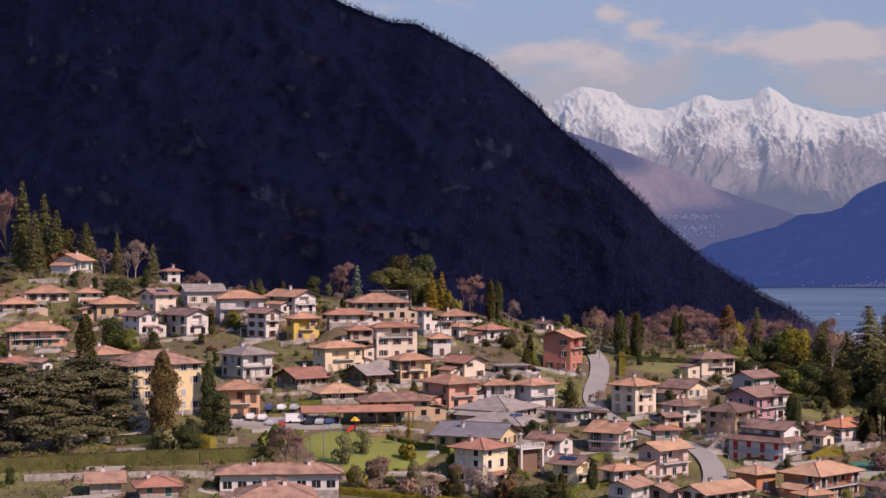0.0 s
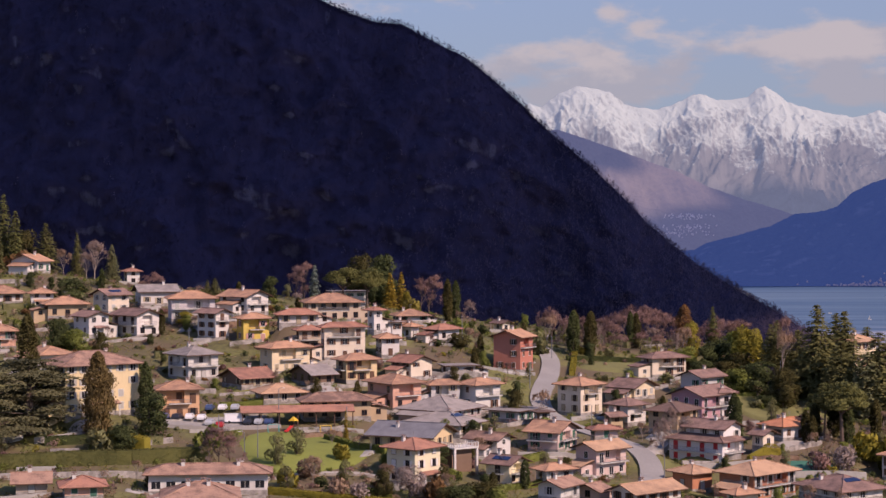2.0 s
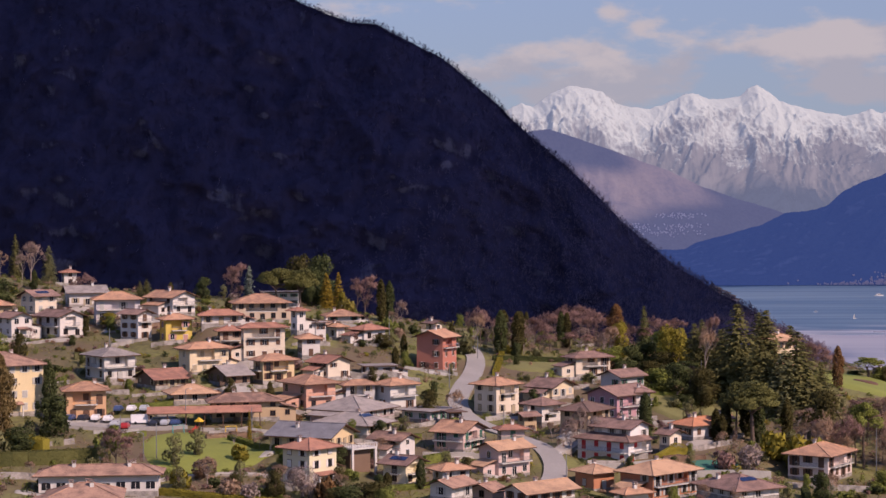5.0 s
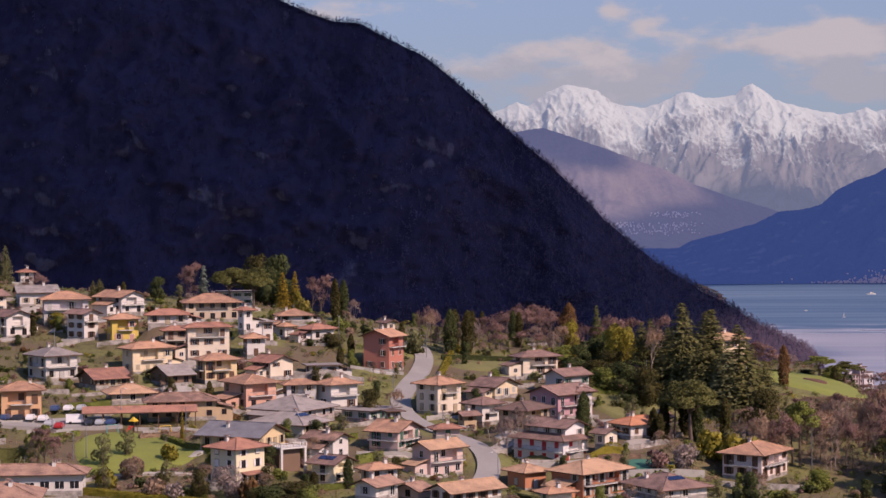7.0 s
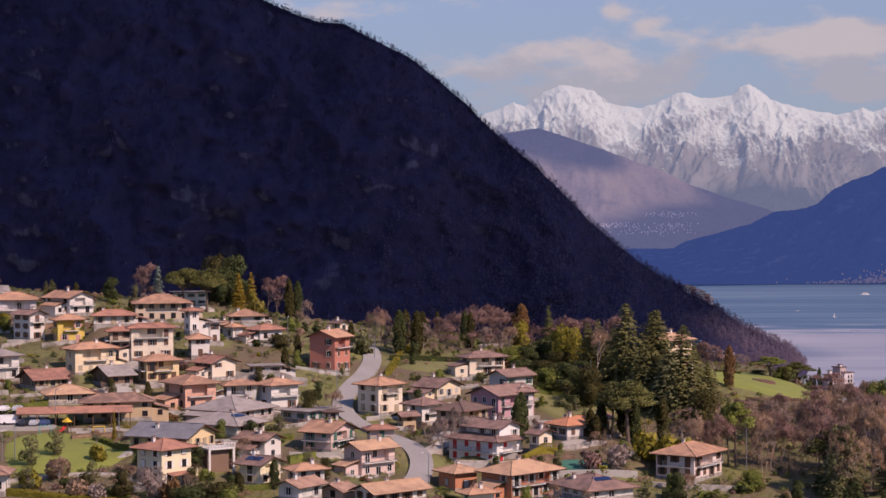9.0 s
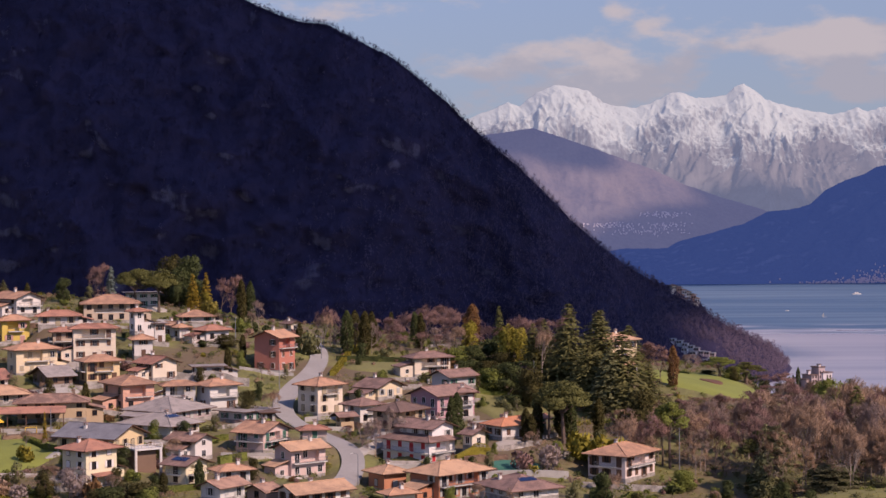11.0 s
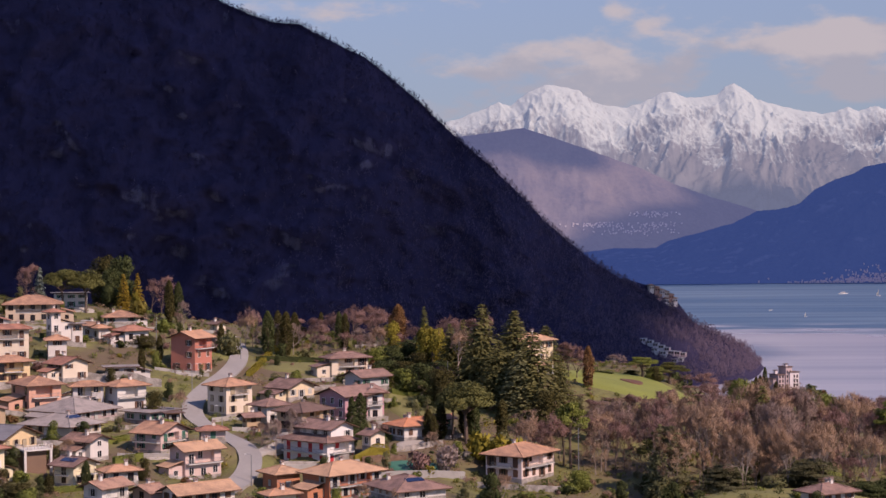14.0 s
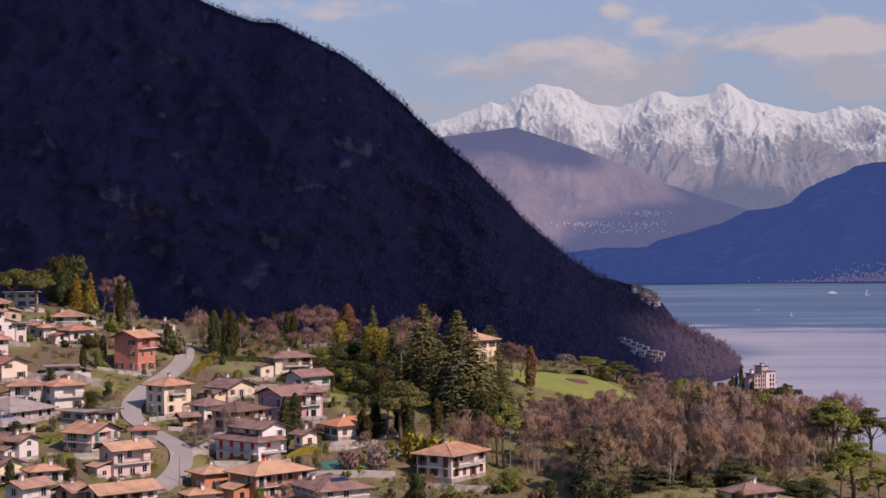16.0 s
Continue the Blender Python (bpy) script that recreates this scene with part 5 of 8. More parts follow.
tree('lime', 103.4, 528.3, 96.8, 6.1)
tree('broad', 101.6, 540.8, 93.7, 4.9)
tree('bare_brown', 86.3, 546.0, 94.3, 3.4)
tree('bare_pale', 84.7, 542.9, 92.8, 2.9)
tree('broad', 96.1, 535.6, 91.2, 5.2)
tree('broad_dark', 100.3, 525.2, 88.1, 5.7)
tree('broad', 91.7, 532.5, 89.7, 4.2)
tree('broad_dark', 95.2, 520.0, 86.0, 4.7)
tree('fir', 112.5, 532.5, 97.1, 5.0)
tree('bare_purple', 120.4, 561.6, 96.9, 4.0)
tree('broad_dark', 105.5, 514.8, 86.4, 5.6)
tree('bare_purple', 105.6, 507.5, 85.4, 4.6)
tree('broad', 101.3, 509.6, 83.6, 4.6)
tree('shrub', 96.1, 499.2, 82.9, 3.1)
tree('cedar', -78.1, 403.5, 95.7, 14.4)
tree('cedar', -85.1, 395.2, 94.1, 11.1)
tree('cedar', -93.4, 391.0, 95.7, 12.5)
tree('cedar', -105.6, 400.4, 93.7, 11.3)
tree('cypress', -88.5, 447.2, 103.2, 2.2)
tree('ivy', -61.9, 399.4, 97.3, 2.7)
tree('cypress', -53.8, 413.9, 94.0, 1.4)
tree('broad_dark', -50.4, 403.5, 88.4, 4.5)
tree('broad_dark', -73.4, 410.8, 94.2, 2.7)
tree('broad_dark', -90.0, 488.8, 100.6, 4.4)
tree('broad', -85.0, 486.7, 97.6, 4.4)
tree('broad_dark', -78.5, 488.8, 96.7, 2.6)
tree('cypress', -93.3, 478.4, 96.6, 1.0)
tree('bare_pale', -101.4, 488.8, 96.0, 1.8)
tree('broad', -55.5, 391.0, 82.0, 4.2)
tree('shrub', -58.8, 389.0, 81.5, 2.4)
tree('bare_purple', -33.7, 386.9, 82.4, 4.4)
tree('bare_brown', -35.7, 389.0, 80.3, 3.0)
tree('bare_purple', -31.2, 385.8, 80.6, 3.5)
tree('olive', -21.6, 387.9, 80.6, 1.7)
tree('olive', -17.7, 395.2, 81.2, 1.7)
tree('shrub', -38.0, 400.4, 81.5, 3.5)
tree('blossom', 7.6, 369.2, 76.1, 4.0)
tree('bare_brown', 3.6, 371.3, 76.0, 2.9)
tree('broad_dark', 2.4, 366.1, 75.8, 2.6)
tree('shrub_blossom', 9.8, 366.1, 74.1, 2.9)
tree('bare_brown', -12.8, 376.5, 77.0, 2.4)
tree('shrub_brown', -13.8, 380.6, 77.4, 2.4)
tree('shrub_yellow', -16.8, 372.3, 76.1, 1.7)
tree('shrub_brown', -7.3, 366.1, 75.2, 3.4)
tree('shrub_blossom', -2.7, 364.0, 73.8, 2.8)
tree('broad_dark', 22.5, 358.8, 74.3, 5.8)
tree('broad_dark', 17.4, 356.7, 73.9, 5.1)
tree('broad_dark', 14.6, 356.7, 73.2, 3.2)
tree('broad', 25.7, 355.7, 73.7, 3.2)
tree('shrub_brown', 13.8, 364.0, 75.0, 3.4)
tree('bare_brown', -7.0, 416.0, 78.2, 1.9)
tree('fir_gold', -7.8, 411.8, 83.2, 0.8)
tree('shrub_yellow', -7.2, 393.1, 78.3, 1.8)
tree('bare_brown', -4.3, 400.4, 78.7, 2.5)
tree('bare_pale', 69.7, 441.0, 80.9, 2.8)
tree('cypress', 86.4, 447.2, 83.5, 1.5)
tree('blossom', 73.1, 434.7, 79.1, 2.3)
tree('bare_pale', 66.9, 431.6, 79.1, 3.4)
tree('shrub', 43.3, 540.8, 93.7, 2.5)
tree('broad', 61.3, 566.8, 89.6, 3.1)
tree('broad_dark', 32.7, 462.8, 83.1, 3.3)
tree('bare_brown', 38.9, 459.7, 83.3, 2.6)
tree('shrub', 40.2, 442.0, 78.7, 2.8)
tree('bare_brown', -10.6, 405.6, 79.4, 1.5)
tree('broad_dark', 20.1, 400.4, 76.2, 2.9)
tree('shrub', 16.8, 395.2, 75.0, 3.1)
tree('bare_brown', 21.8, 407.7, 77.2, 2.3)
tree('fir', 117.5, 499.2, 103.4, 9.7)
tree('fir', 127.0, 507.5, 101.0, 8.2)
tree('fir', 130.7, 482.6, 96.4, 11.0)
tree('fir', 121.9, 488.8, 94.0, 8.9)
tree('fir_olive', 127.2, 480.5, 91.5, 7.8)
tree('fir_olive', 136.2, 520.0, 96.0, 7.4)
tree('pine', 112.7, 445.1, 87.4, 8.3)
tree('pine', 109.1, 449.3, 86.5, 4.6)
tree('cypress', 85.0, 434.7, 83.8, 1.2)
tree('cypress', 103.3, 443.0, 79.8, 1.1)
tree('cypress', 106.3, 447.2, 80.8, 1.3)
tree('cypress', 104.6, 441.0, 78.5, 1.0)
tree('cypress', 112.4, 453.4, 83.5, 1.6)
tree('cypress', 121.5, 447.2, 81.9, 1.3)
tree('cypress', 114.6, 447.2, 82.7, 1.3)
tree('pine_tall', 137.6, 434.7, 83.7, 4.9)
tree('pine_tall', 136.0, 436.8, 81.9, 3.3)
tree('cypress_rust', 147.6, 509.6, 90.6, 1.4)
grove_tree('bare_purple', 142.7, 520.0, 91.2, 5.6)
grove_tree('bare_purple', 140.6, 525.2, 89.1, 4.7)
grove_tree('bare_purple', 145.1, 520.0, 88.9, 4.3)
tree('fir', 108.6, 520.0, 96.7, 5.3)
tree('bare_brown', 110.9, 514.8, 95.7, 3.2)
tree('broad_dark', 100.2, 499.2, 87.3, 5.4)
tree('broad_dark', 106.3, 488.8, 86.5, 5.3)
tree('broad', 95.6, 499.2, 85.7, 4.5)
tree('shrub_yellow', 122.7, 431.6, 76.0, 3.4)
tree('shrub_yellow', 117.4, 434.7, 76.4, 2.7)
tree('broad_dark', 132.8, 457.6, 83.0, 5.8)
tree('fir', 138.4, 488.8, 87.8, 6.0)
tree('bare_brown', 106.4, 426.4, 76.7, 2.7)
tree('shrub_blossom', 107.6, 421.2, 74.7, 2.6)
tree('shrub_brown', 100.9, 418.1, 73.8, 2.6)
tree('pine_tall', 168.2, 561.6, 84.1, 6.1)
tree('pine_tall', 177.5, 566.8, 81.9, 6.6)
tree('broad', 172.5, 561.6, 80.6, 4.0)
tree('broad_dark', 165.3, 566.8, 79.0, 3.1)
tree('broad', 171.9, 613.6, 78.1, 3.3)
tree('bare_pale', 161.7, 582.4, 82.9, 4.0)
tree('bare_purple', 185.7, 561.6, 78.7, 7.7)
tree('bare_purple', 188.3, 551.2, 76.6, 5.9)
tree('shrub', 185.5, 608.4, 75.5, 3.8)
tree('broad_dark', 154.1, 412.9, 67.8, 2.5)
tree('fir_olive', 156.2, 409.8, 79.5, 4.5)
tree('fir_olive', 160.2, 413.9, 78.2, 4.2)
tree('broad', 139.2, 416.0, 67.9, 3.0)
tree('shrub', 135.8, 413.9, 66.3, 2.6)
grove_tree('bare_brown', 132.1, 431.6, 74.6, 2.7)
tree('bare_brown', 127.7, 426.4, 72.6, 2.7)
tree('bare_purple', 54.2, 566.8, 95.6, 4.1)
tree('bare_purple', 59.9, 574.1, 96.3, 4.5)
tree('bare_purple', 65.8, 578.2, 95.7, 4.6)
tree('bare_purple', 67.9, 569.9, 94.7, 4.1)
tree('bare_purple', 72.5, 578.2, 96.1, 5.2)
tree('bare_purple', 77.8, 584.5, 97.2, 5.9)
tree('bare_purple', 82.6, 582.4, 96.6, 5.2)
tree('bare_purple', 86.4, 578.2, 96.1, 5.2)
tree('bare_purple', 62.8, 561.6, 92.5, 3.6)
tree('bare_purple', 69.2, 559.5, 91.8, 4.0)
tree('bare_purple', 75.6, 561.6, 92.0, 4.0)
tree('bare_purple', 80.9, 561.6, 91.3, 4.0)
tree('bare_purple', 52.2, 574.1, 96.3, 3.7)
tree('bare_purple', 97.6, 582.4, 93.2, 5.2)
tree('bare_purple', 101.4, 578.2, 92.5, 5.2)
tree('bare_purple', 110.4, 598.0, 93.2, 5.4)
tree('bare_purple', 91.4, 566.8, 91.4, 4.5)
tree('fir', 116.4, 520.0, 94.9, 8.4)
tree('fir', 126.9, 517.9, 99.9, 8.8)
tree('broad_dark', 89.6, 525.2, 85.6, 5.7)
tree('broad', 87.2, 540.8, 88.7, 5.4)
tree('broad_dark', 90.5, 511.7, 82.6, 4.2)
tree('lime', 107.3, 535.6, 91.5, 5.0)
tree('broad_dark', 107.4, 494.0, 81.8, 6.2)
tree('fir', 115.3, 501.3, 87.4, 9.2)
tree('broad_dark', 101.7, 488.8, 79.2, 4.4)
grove_tree('bare_pale', 179.8, 479.4, 76.0, 3.0)
grove_tree('bare_purple', 191.3, 481.5, 79.0, 3.9)
grove_tree('bare_pale', 151.1, 457.6, 80.3, 3.1)
tree('bare_brown', 167.7, 422.2, 83.7, 3.0)
grove_tree('bare_purple', 195.0, 480.5, 79.7, 3.8)
grove_tree('bare_purple', 175.4, 455.5, 81.7, 3.8)
grove_tree('bare_purple', 190.5, 496.1, 78.6, 4.4)
grove_tree('bare_purple', 158.1, 436.8, 79.1, 3.5)
grove_tree('bare_brown', 195.1, 475.3, 75.3, 3.6)
grove_tree('bare_brown', 146.2, 453.4, 75.6, 3.0)
grove_tree('bare_pale', 165.7, 484.6, 77.0, 4.6)
grove_tree('bare_brown', 174.5, 426.4, 82.7, 3.7)
grove_tree('bare_purple', 175.7, 435.8, 81.3, 3.2)
grove_tree('bare_brown', 163.0, 494.0, 74.1, 4.0)
grove_tree('bare_pale', 149.2, 482.6, 76.5, 3.0)
grove_tree('bare_purple', 170.6, 476.3, 77.4, 3.7)
grove_tree('bare_brown', 189.2, 494.0, 73.9, 4.3)
grove_tree('bare_purple', 163.6, 461.8, 77.6, 4.8)
grove_tree('bare_purple', 186.8, 483.6, 75.2, 4.6)
grove_tree('bare_pale', 185.7, 428.5, 82.5, 3.4)
grove_tree('bare_pale', 188.2, 447.2, 77.8, 2.9)
grove_tree('bare_purple', 159.3, 446.2, 82.3, 4.8)
grove_tree('bare_purple', 155.1, 475.3, 75.0, 5.4)
grove_tree('bare_brown', 152.6, 498.2, 74.8, 3.2)
grove_tree('bare_brown', 158.6, 468.0, 76.9, 4.4)
grove_tree('bare_purple', 161.3, 425.4, 79.9, 4.2)
grove_tree('bare_pale', 159.2, 437.8, 78.5, 3.0)
grove_tree('bare_brown', 180.6, 482.6, 79.9, 3.8)
grove_tree('bare_brown', 156.5, 486.7, 78.3, 4.5)
grove_tree('bare_brown', 194.9, 497.1, 76.8, 4.8)
grove_tree('bare_brown', 181.4, 458.6, 80.5, 3.2)
grove_tree('bare_purple', 154.4, 485.7, 76.5, 5.2)
grove_tree('bare_brown', 197.7, 488.8, 78.9, 3.7)
grove_tree('bare_purple', 171.7, 463.8, 79.0, 5.3)
grove_tree('bare_brown', 164.4, 467.0, 81.6, 3.7)
grove_tree('bare_brown', 175.4, 473.2, 76.4, 4.7)
grove_tree('bare_brown', 197.6, 477.4, 75.1, 4.5)
grove_tree('bare_brown', 158.2, 487.8, 77.5, 3.8)
grove_tree('bare_brown', 178.3, 457.6, 77.7, 3.6)
grove_tree('bare_brown', 157.7, 448.2, 77.9, 3.6)
grove_tree('bare_brown', 185.9, 434.7, 79.1, 3.5)
grove_tree('bare_purple', 193.0, 461.8, 78.9, 3.8)
grove_tree('bare_purple', 193.4, 494.0, 76.8, 5.6)
grove_tree('bare_pale', 177.6, 453.4, 79.1, 4.0)
grove_tree('bare_brown', 177.5, 454.5, 79.0, 4.5)
grove_tree('bare_pale', 189.8, 436.8, 80.5, 4.1)
grove_tree('bare_purple', 157.3, 480.5, 79.8, 4.7)
grove_tree('bare_purple', 188.3, 433.7, 79.1, 3.9)
grove_tree('bare_brown', 193.0, 458.6, 79.0, 3.9)
grove_tree('bare_purple', 165.0, 473.2, 80.9, 4.0)
grove_tree('bare_brown', 179.3, 450.3, 80.8, 3.7)
grove_tree('bare_purple', 191.4, 475.3, 77.7, 4.9)
grove_tree('bare_brown', 170.6, 428.5, 81.5, 3.9)
grove_tree('bare_brown', 158.7, 448.2, 82.4, 4.1)
grove_tree('bare_pale', 175.6, 450.3, 82.1, 3.7)
grove_tree('bare_pale', 179.5, 496.1, 73.7, 3.3)
grove_tree('bare_purple', 167.5, 490.9, 80.2, 4.4)
grove_tree('bare_pale', 175.1, 469.0, 80.8, 3.8)
grove_tree('bare_brown', 172.6, 497.1, 76.6, 4.8)
grove_tree('bare_pale', 169.7, 496.1, 74.1, 4.6)
grove_tree('bare_brown', 163.7, 498.2, 76.6, 3.1)
grove_tree('bare_brown', 167.0, 498.2, 76.6, 3.4)
grove_tree('bare_brown', 164.6, 430.6, 81.1, 3.2)
grove_tree('bare_purple', 163.4, 482.6, 75.7, 4.8)
grove_tree('bare_purple', 169.2, 443.0, 78.2, 3.7)
grove_tree('bare_brown', 174.2, 486.7, 75.9, 3.7)
tree('bare_brown', 180.6, 418.1, 73.2, 3.3)
tree('bare_brown', 183.5, 400.4, 76.9, 2.3)
tree('bare_brown', 160.5, 418.1, 77.6, 2.9)
tree('bare_brown', 192.2, 410.8, 79.7, 2.9)
tree('bare_brown', 190.8, 400.4, 77.6, 2.2)
grove_tree('bare_brown', 185.2, 425.4, 74.2, 2.5)
tree('bare_brown', 183.3, 417.0, 79.1, 3.1)
tree('bare_brown', 192.5, 424.3, 72.7, 3.2)
grove_tree('bare_brown', 201.2, 425.4, 75.4, 2.7)
tree('bare_brown', 180.1, 424.3, 73.9, 2.9)
tree('bare_brown', 191.9, 419.1, 76.4, 2.8)
tree('bare_brown', 178.7, 413.9, 77.8, 2.5)
tree('bare_brown', 183.4, 416.0, 76.5, 2.9)
tree('bare_brown', 174.4, 402.5, 77.8, 2.2)
tree('bare_brown', 166.4, 419.1, 74.3, 2.4)
grove_tree('bare_brown', 156.1, 428.5, 73.8, 2.4)
tree('bare_brown', 189.8, 406.6, 80.0, 2.4)
grove_tree('bare_brown', 190.9, 428.5, 72.2, 2.5)
tree('bare_brown', 192.0, 417.0, 76.5, 2.5)
tree('bare_brown', 173.6, 401.4, 80.1, 2.5)
tree('bare_brown', 158.3, 408.7, 78.1, 2.3)
grove_tree('bare_brown', 186.2, 425.4, 77.6, 3.1)
tree('bare_brown', 161.1, 420.2, 76.5, 2.9)
grove_tree('bare_brown', 181.9, 426.4, 76.1, 3.0)
tree('bare_brown', 160.0, 408.7, 78.6, 3.2)
tree('bare_brown', 202.9, 407.7, 76.9, 2.6)
tree('bare_brown', 183.3, 415.0, 78.0, 2.8)
tree('bare_brown', 160.2, 412.9, 78.4, 2.9)
tree('bare_brown', 175.0, 419.1, 78.3, 2.2)
tree('bare_brown', 159.0, 424.3, 74.6, 2.4)
grove_tree('bare_pale', 141.2, 461.8, 74.2, 4.0)
grove_tree('bare_purple', 150.7, 436.8, 77.0, 4.1)
tree('bare_pale', 127.3, 439.9, 76.3, 3.2)
grove_tree('bare_pale', 144.9, 434.7, 75.8, 3.0)
grove_tree('bare_brown', 145.9, 455.5, 77.7, 4.2)
grove_tree('bare_pale', 149.4, 486.7, 77.5, 3.9)
grove_tree('bare_pale', 147.7, 486.7, 72.8, 3.9)
grove_tree('bare_brown', 142.4, 471.1, 74.6, 3.8)
tree('bare_brown', 127.0, 431.6, 79.2, 2.8)
grove_tree('bare_purple', 144.1, 497.1, 78.1, 4.9)
grove_tree('bare_pale', 138.4, 496.1, 76.2, 4.2)
grove_tree('bare_brown', 128.6, 439.9, 79.6, 3.6)
grove_tree('bare_purple', 151.3, 462.8, 78.3, 3.7)
grove_tree('bare_purple', 149.7, 477.4, 75.9, 3.5)
grove_tree('bare_purple', 138.6, 483.6, 73.0, 3.5)
grove_tree('bare_brown', 145.9, 462.8, 78.4, 3.6)
grove_tree('bare_brown', 136.6, 477.4, 78.5, 3.0)
grove_tree('bare_pale', 144.5, 476.3, 73.5, 3.8)
grove_tree('bare_purple', 143.9, 442.0, 78.3, 4.3)
grove_tree('bare_brown', 130.6, 446.2, 74.6, 4.2)
grove_tree('bare_purple', 146.1, 481.5, 78.3, 3.5)
grove_tree('bare_brown', 141.3, 478.4, 78.2, 4.3)
grove_tree('bare_purple', 153.5, 489.8, 72.7, 3.7)
grove_tree('bare_purple', 135.8, 486.7, 73.0, 3.6)
grove_tree('bare_pale', 147.5, 475.3, 76.4, 3.0)
grove_tree('bare_pale', 130.5, 488.8, 76.7, 3.1)
grove_tree('bare_brown', 155.6, 498.2, 76.8, 4.4)
grove_tree('bare_brown', 142.9, 442.0, 79.2, 3.5)
grove_tree('bare_brown', 146.0, 434.7, 76.8, 3.1)
grove_tree('bare_purple', 144.4, 460.7, 76.4, 4.8)
grove_tree('bare_brown', 149.0, 467.0, 74.7, 3.6)
grove_tree('bare_brown', 149.6, 493.0, 74.9, 3.4)
grove_tree('bare_purple', 133.6, 434.7, 75.8, 3.9)
grove_tree('bare_pale', 131.4, 468.0, 77.5, 3.1)
grove_tree('bare_brown', 153.5, 499.2, 76.3, 4.3)
grove_tree('bare_brown', 143.3, 431.6, 76.0, 3.4)
grove_tree('bare_purple', 148.3, 433.7, 78.0, 4.4)
tree('bare_brown', 126.5, 449.3, 76.5, 3.8)
grove_tree('bare_purple', 132.5, 478.4, 74.5, 4.6)
grove_tree('bare_pale', 136.8, 487.8, 75.0, 3.8)
tree('bare_purple', 127.8, 441.0, 77.3, 4.0)
grove_tree('bare_purple', 132.8, 432.6, 80.0, 3.2)
grove_tree('bare_pale', 157.2, 488.8, 73.1, 4.5)
grove_tree('bare_brown', 128.1, 467.0, 76.9, 3.6)
grove_tree('bare_brown', 135.3, 439.9, 76.1, 3.0)
grove_tree('bare_brown', 135.6, 472.2, 76.3, 3.9)
tree('bare_brown', 237.0, 596.2, 61.2, 3.1)
tree('broad_dark', 212.7, 601.3, 65.9, 4.5)
tree('bare_purple', 205.0, 677.1, 56.0, 2.9)
tree('bare_purple', 243.8, 650.1, 61.5, 2.7)
tree('bare_brown', 210.4, 630.8, 61.4, 3.0)
tree('bare_purple', 173.8, 604.1, 67.6, 4.1)
tree('bare_purple', 235.8, 619.8, 62.8, 3.9)
tree('broad', 250.8, 590.9, 59.8, 2.9)
tree('broad_dark', 241.5, 631.6, 55.8, 3.4)
tree('bare_purple', 231.9, 611.7, 63.6, 4.1)
tree('bare_purple', 198.2, 629.7, 64.5, 4.2)
tree('bare_purple', 185.9, 586.0, 68.2, 3.8)
tree('broad_dark', 239.2, 587.1, 62.8, 3.6)
tree('broad', 201.1, 636.8, 62.4, 4.2)
tree('bare_purple', 210.7, 673.8, 61.0, 3.7)
tree('bare_purple', 237.4, 619.5, 56.3, 4.1)
tree('broad_dark', 165.2, 612.2, 64.5, 3.3)
tree('broad', 210.8, 657.2, 59.0, 4.5)
tree('broad_dark', 173.5, 653.0, 60.9, 2.8)
tree('bare_brown', 257.3, 613.6, 60.1, 4.3)
tree('bare_purple', 230.1, 643.0, 59.4, 2.8)
tree('bare_purple', 154.8, 617.5, 68.0, 4.5)
tree('bare_purple', 221.9, 620.9, 64.9, 4.4)
tree('broad_dark', 214.9, 621.7, 65.1, 4.4)
tree('bare_purple', 224.0, 678.5, 61.1, 3.0)
tree('bare_purple', 177.3, 610.4, 63.4, 4.5)
tree('bare_purple', 149.4, 624.2, 66.5, 2.7)
tree('bare_purple', 209.0, 663.9, 62.2, 3.4)
tree('bare_purple', 191.9, 635.2, 62.2, 3.2)
tree('bare_purple', 213.9, 676.8, 58.5, 2.9)
tree('bare_purple', 176.1, 637.7, 62.7, 3.0)
tree('bare_brown', 212.5, 646.4, 62.9, 2.7)
tree('broad_dark', 199.1, 664.3, 59.9, 4.3)
tree('bare_purple', 218.7, 673.0, 62.0, 3.8)
tree('broad_dark', 237.3, 664.8, 55.0, 2.9)
tree('bare_purple', 151.3, 599.4, 72.1, 3.7)
tree('bare_purple', 193.8, 615.7, 66.5, 4.4)
tree('broad_dark', 256.7, 644.4, 55.7, 4.2)
tree('bare_purple', 163.9, 615.8, 67.4, 4.0)
tree('broad', 230.6, 593.0, 66.0, 3.5)
tree('bare_brown', 140.7, 678.1, 63.4, 2.6)
tree('broad_dark', 186.5, 617.5, 65.3, 4.5)
tree('broad', 226.9, 586.5, 67.2, 4.1)
tree('bare_purple', 163.8, 617.6, 66.0, 3.6)
tree('bare_purple', 225.0, 660.0, 55.9, 3.4)
tree('broad', 255.1, 591.0, 56.5, 3.4)
grove_tree('bare_brown', 192.1, 523.1, 79.1, 6.0)
grove_tree('bare_pale', 180.2, 502.3, 74.8, 5.6)
tree('bare_brown', 206.5, 554.3, 76.0, 4.2)
grove_tree('bare_brown', 215.2, 448.2, 78.0, 4.8)
grove_tree('bare_brown', 172.6, 476.3, 80.8, 5.3)
grove_tree('bare_brown', 199.3, 453.4, 82.3, 3.1)
grove_tree('bare_purple', 197.1, 456.6, 81.9, 4.8)
grove_tree('bare_pale', 198.8, 453.4, 81.2, 4.0)
tree('bare_pale', 240.3, 554.3, 69.1, 5.5)
grove_tree('bare_purple', 206.7, 472.2, 79.2, 4.8)
tree('bare_brown', 234.3, 541.8, 72.3, 3.7)
tree('bare_purple', 245.4, 533.5, 68.5, 5.1)
grove_tree('bare_brown', 222.8, 495.0, 72.5, 3.9)
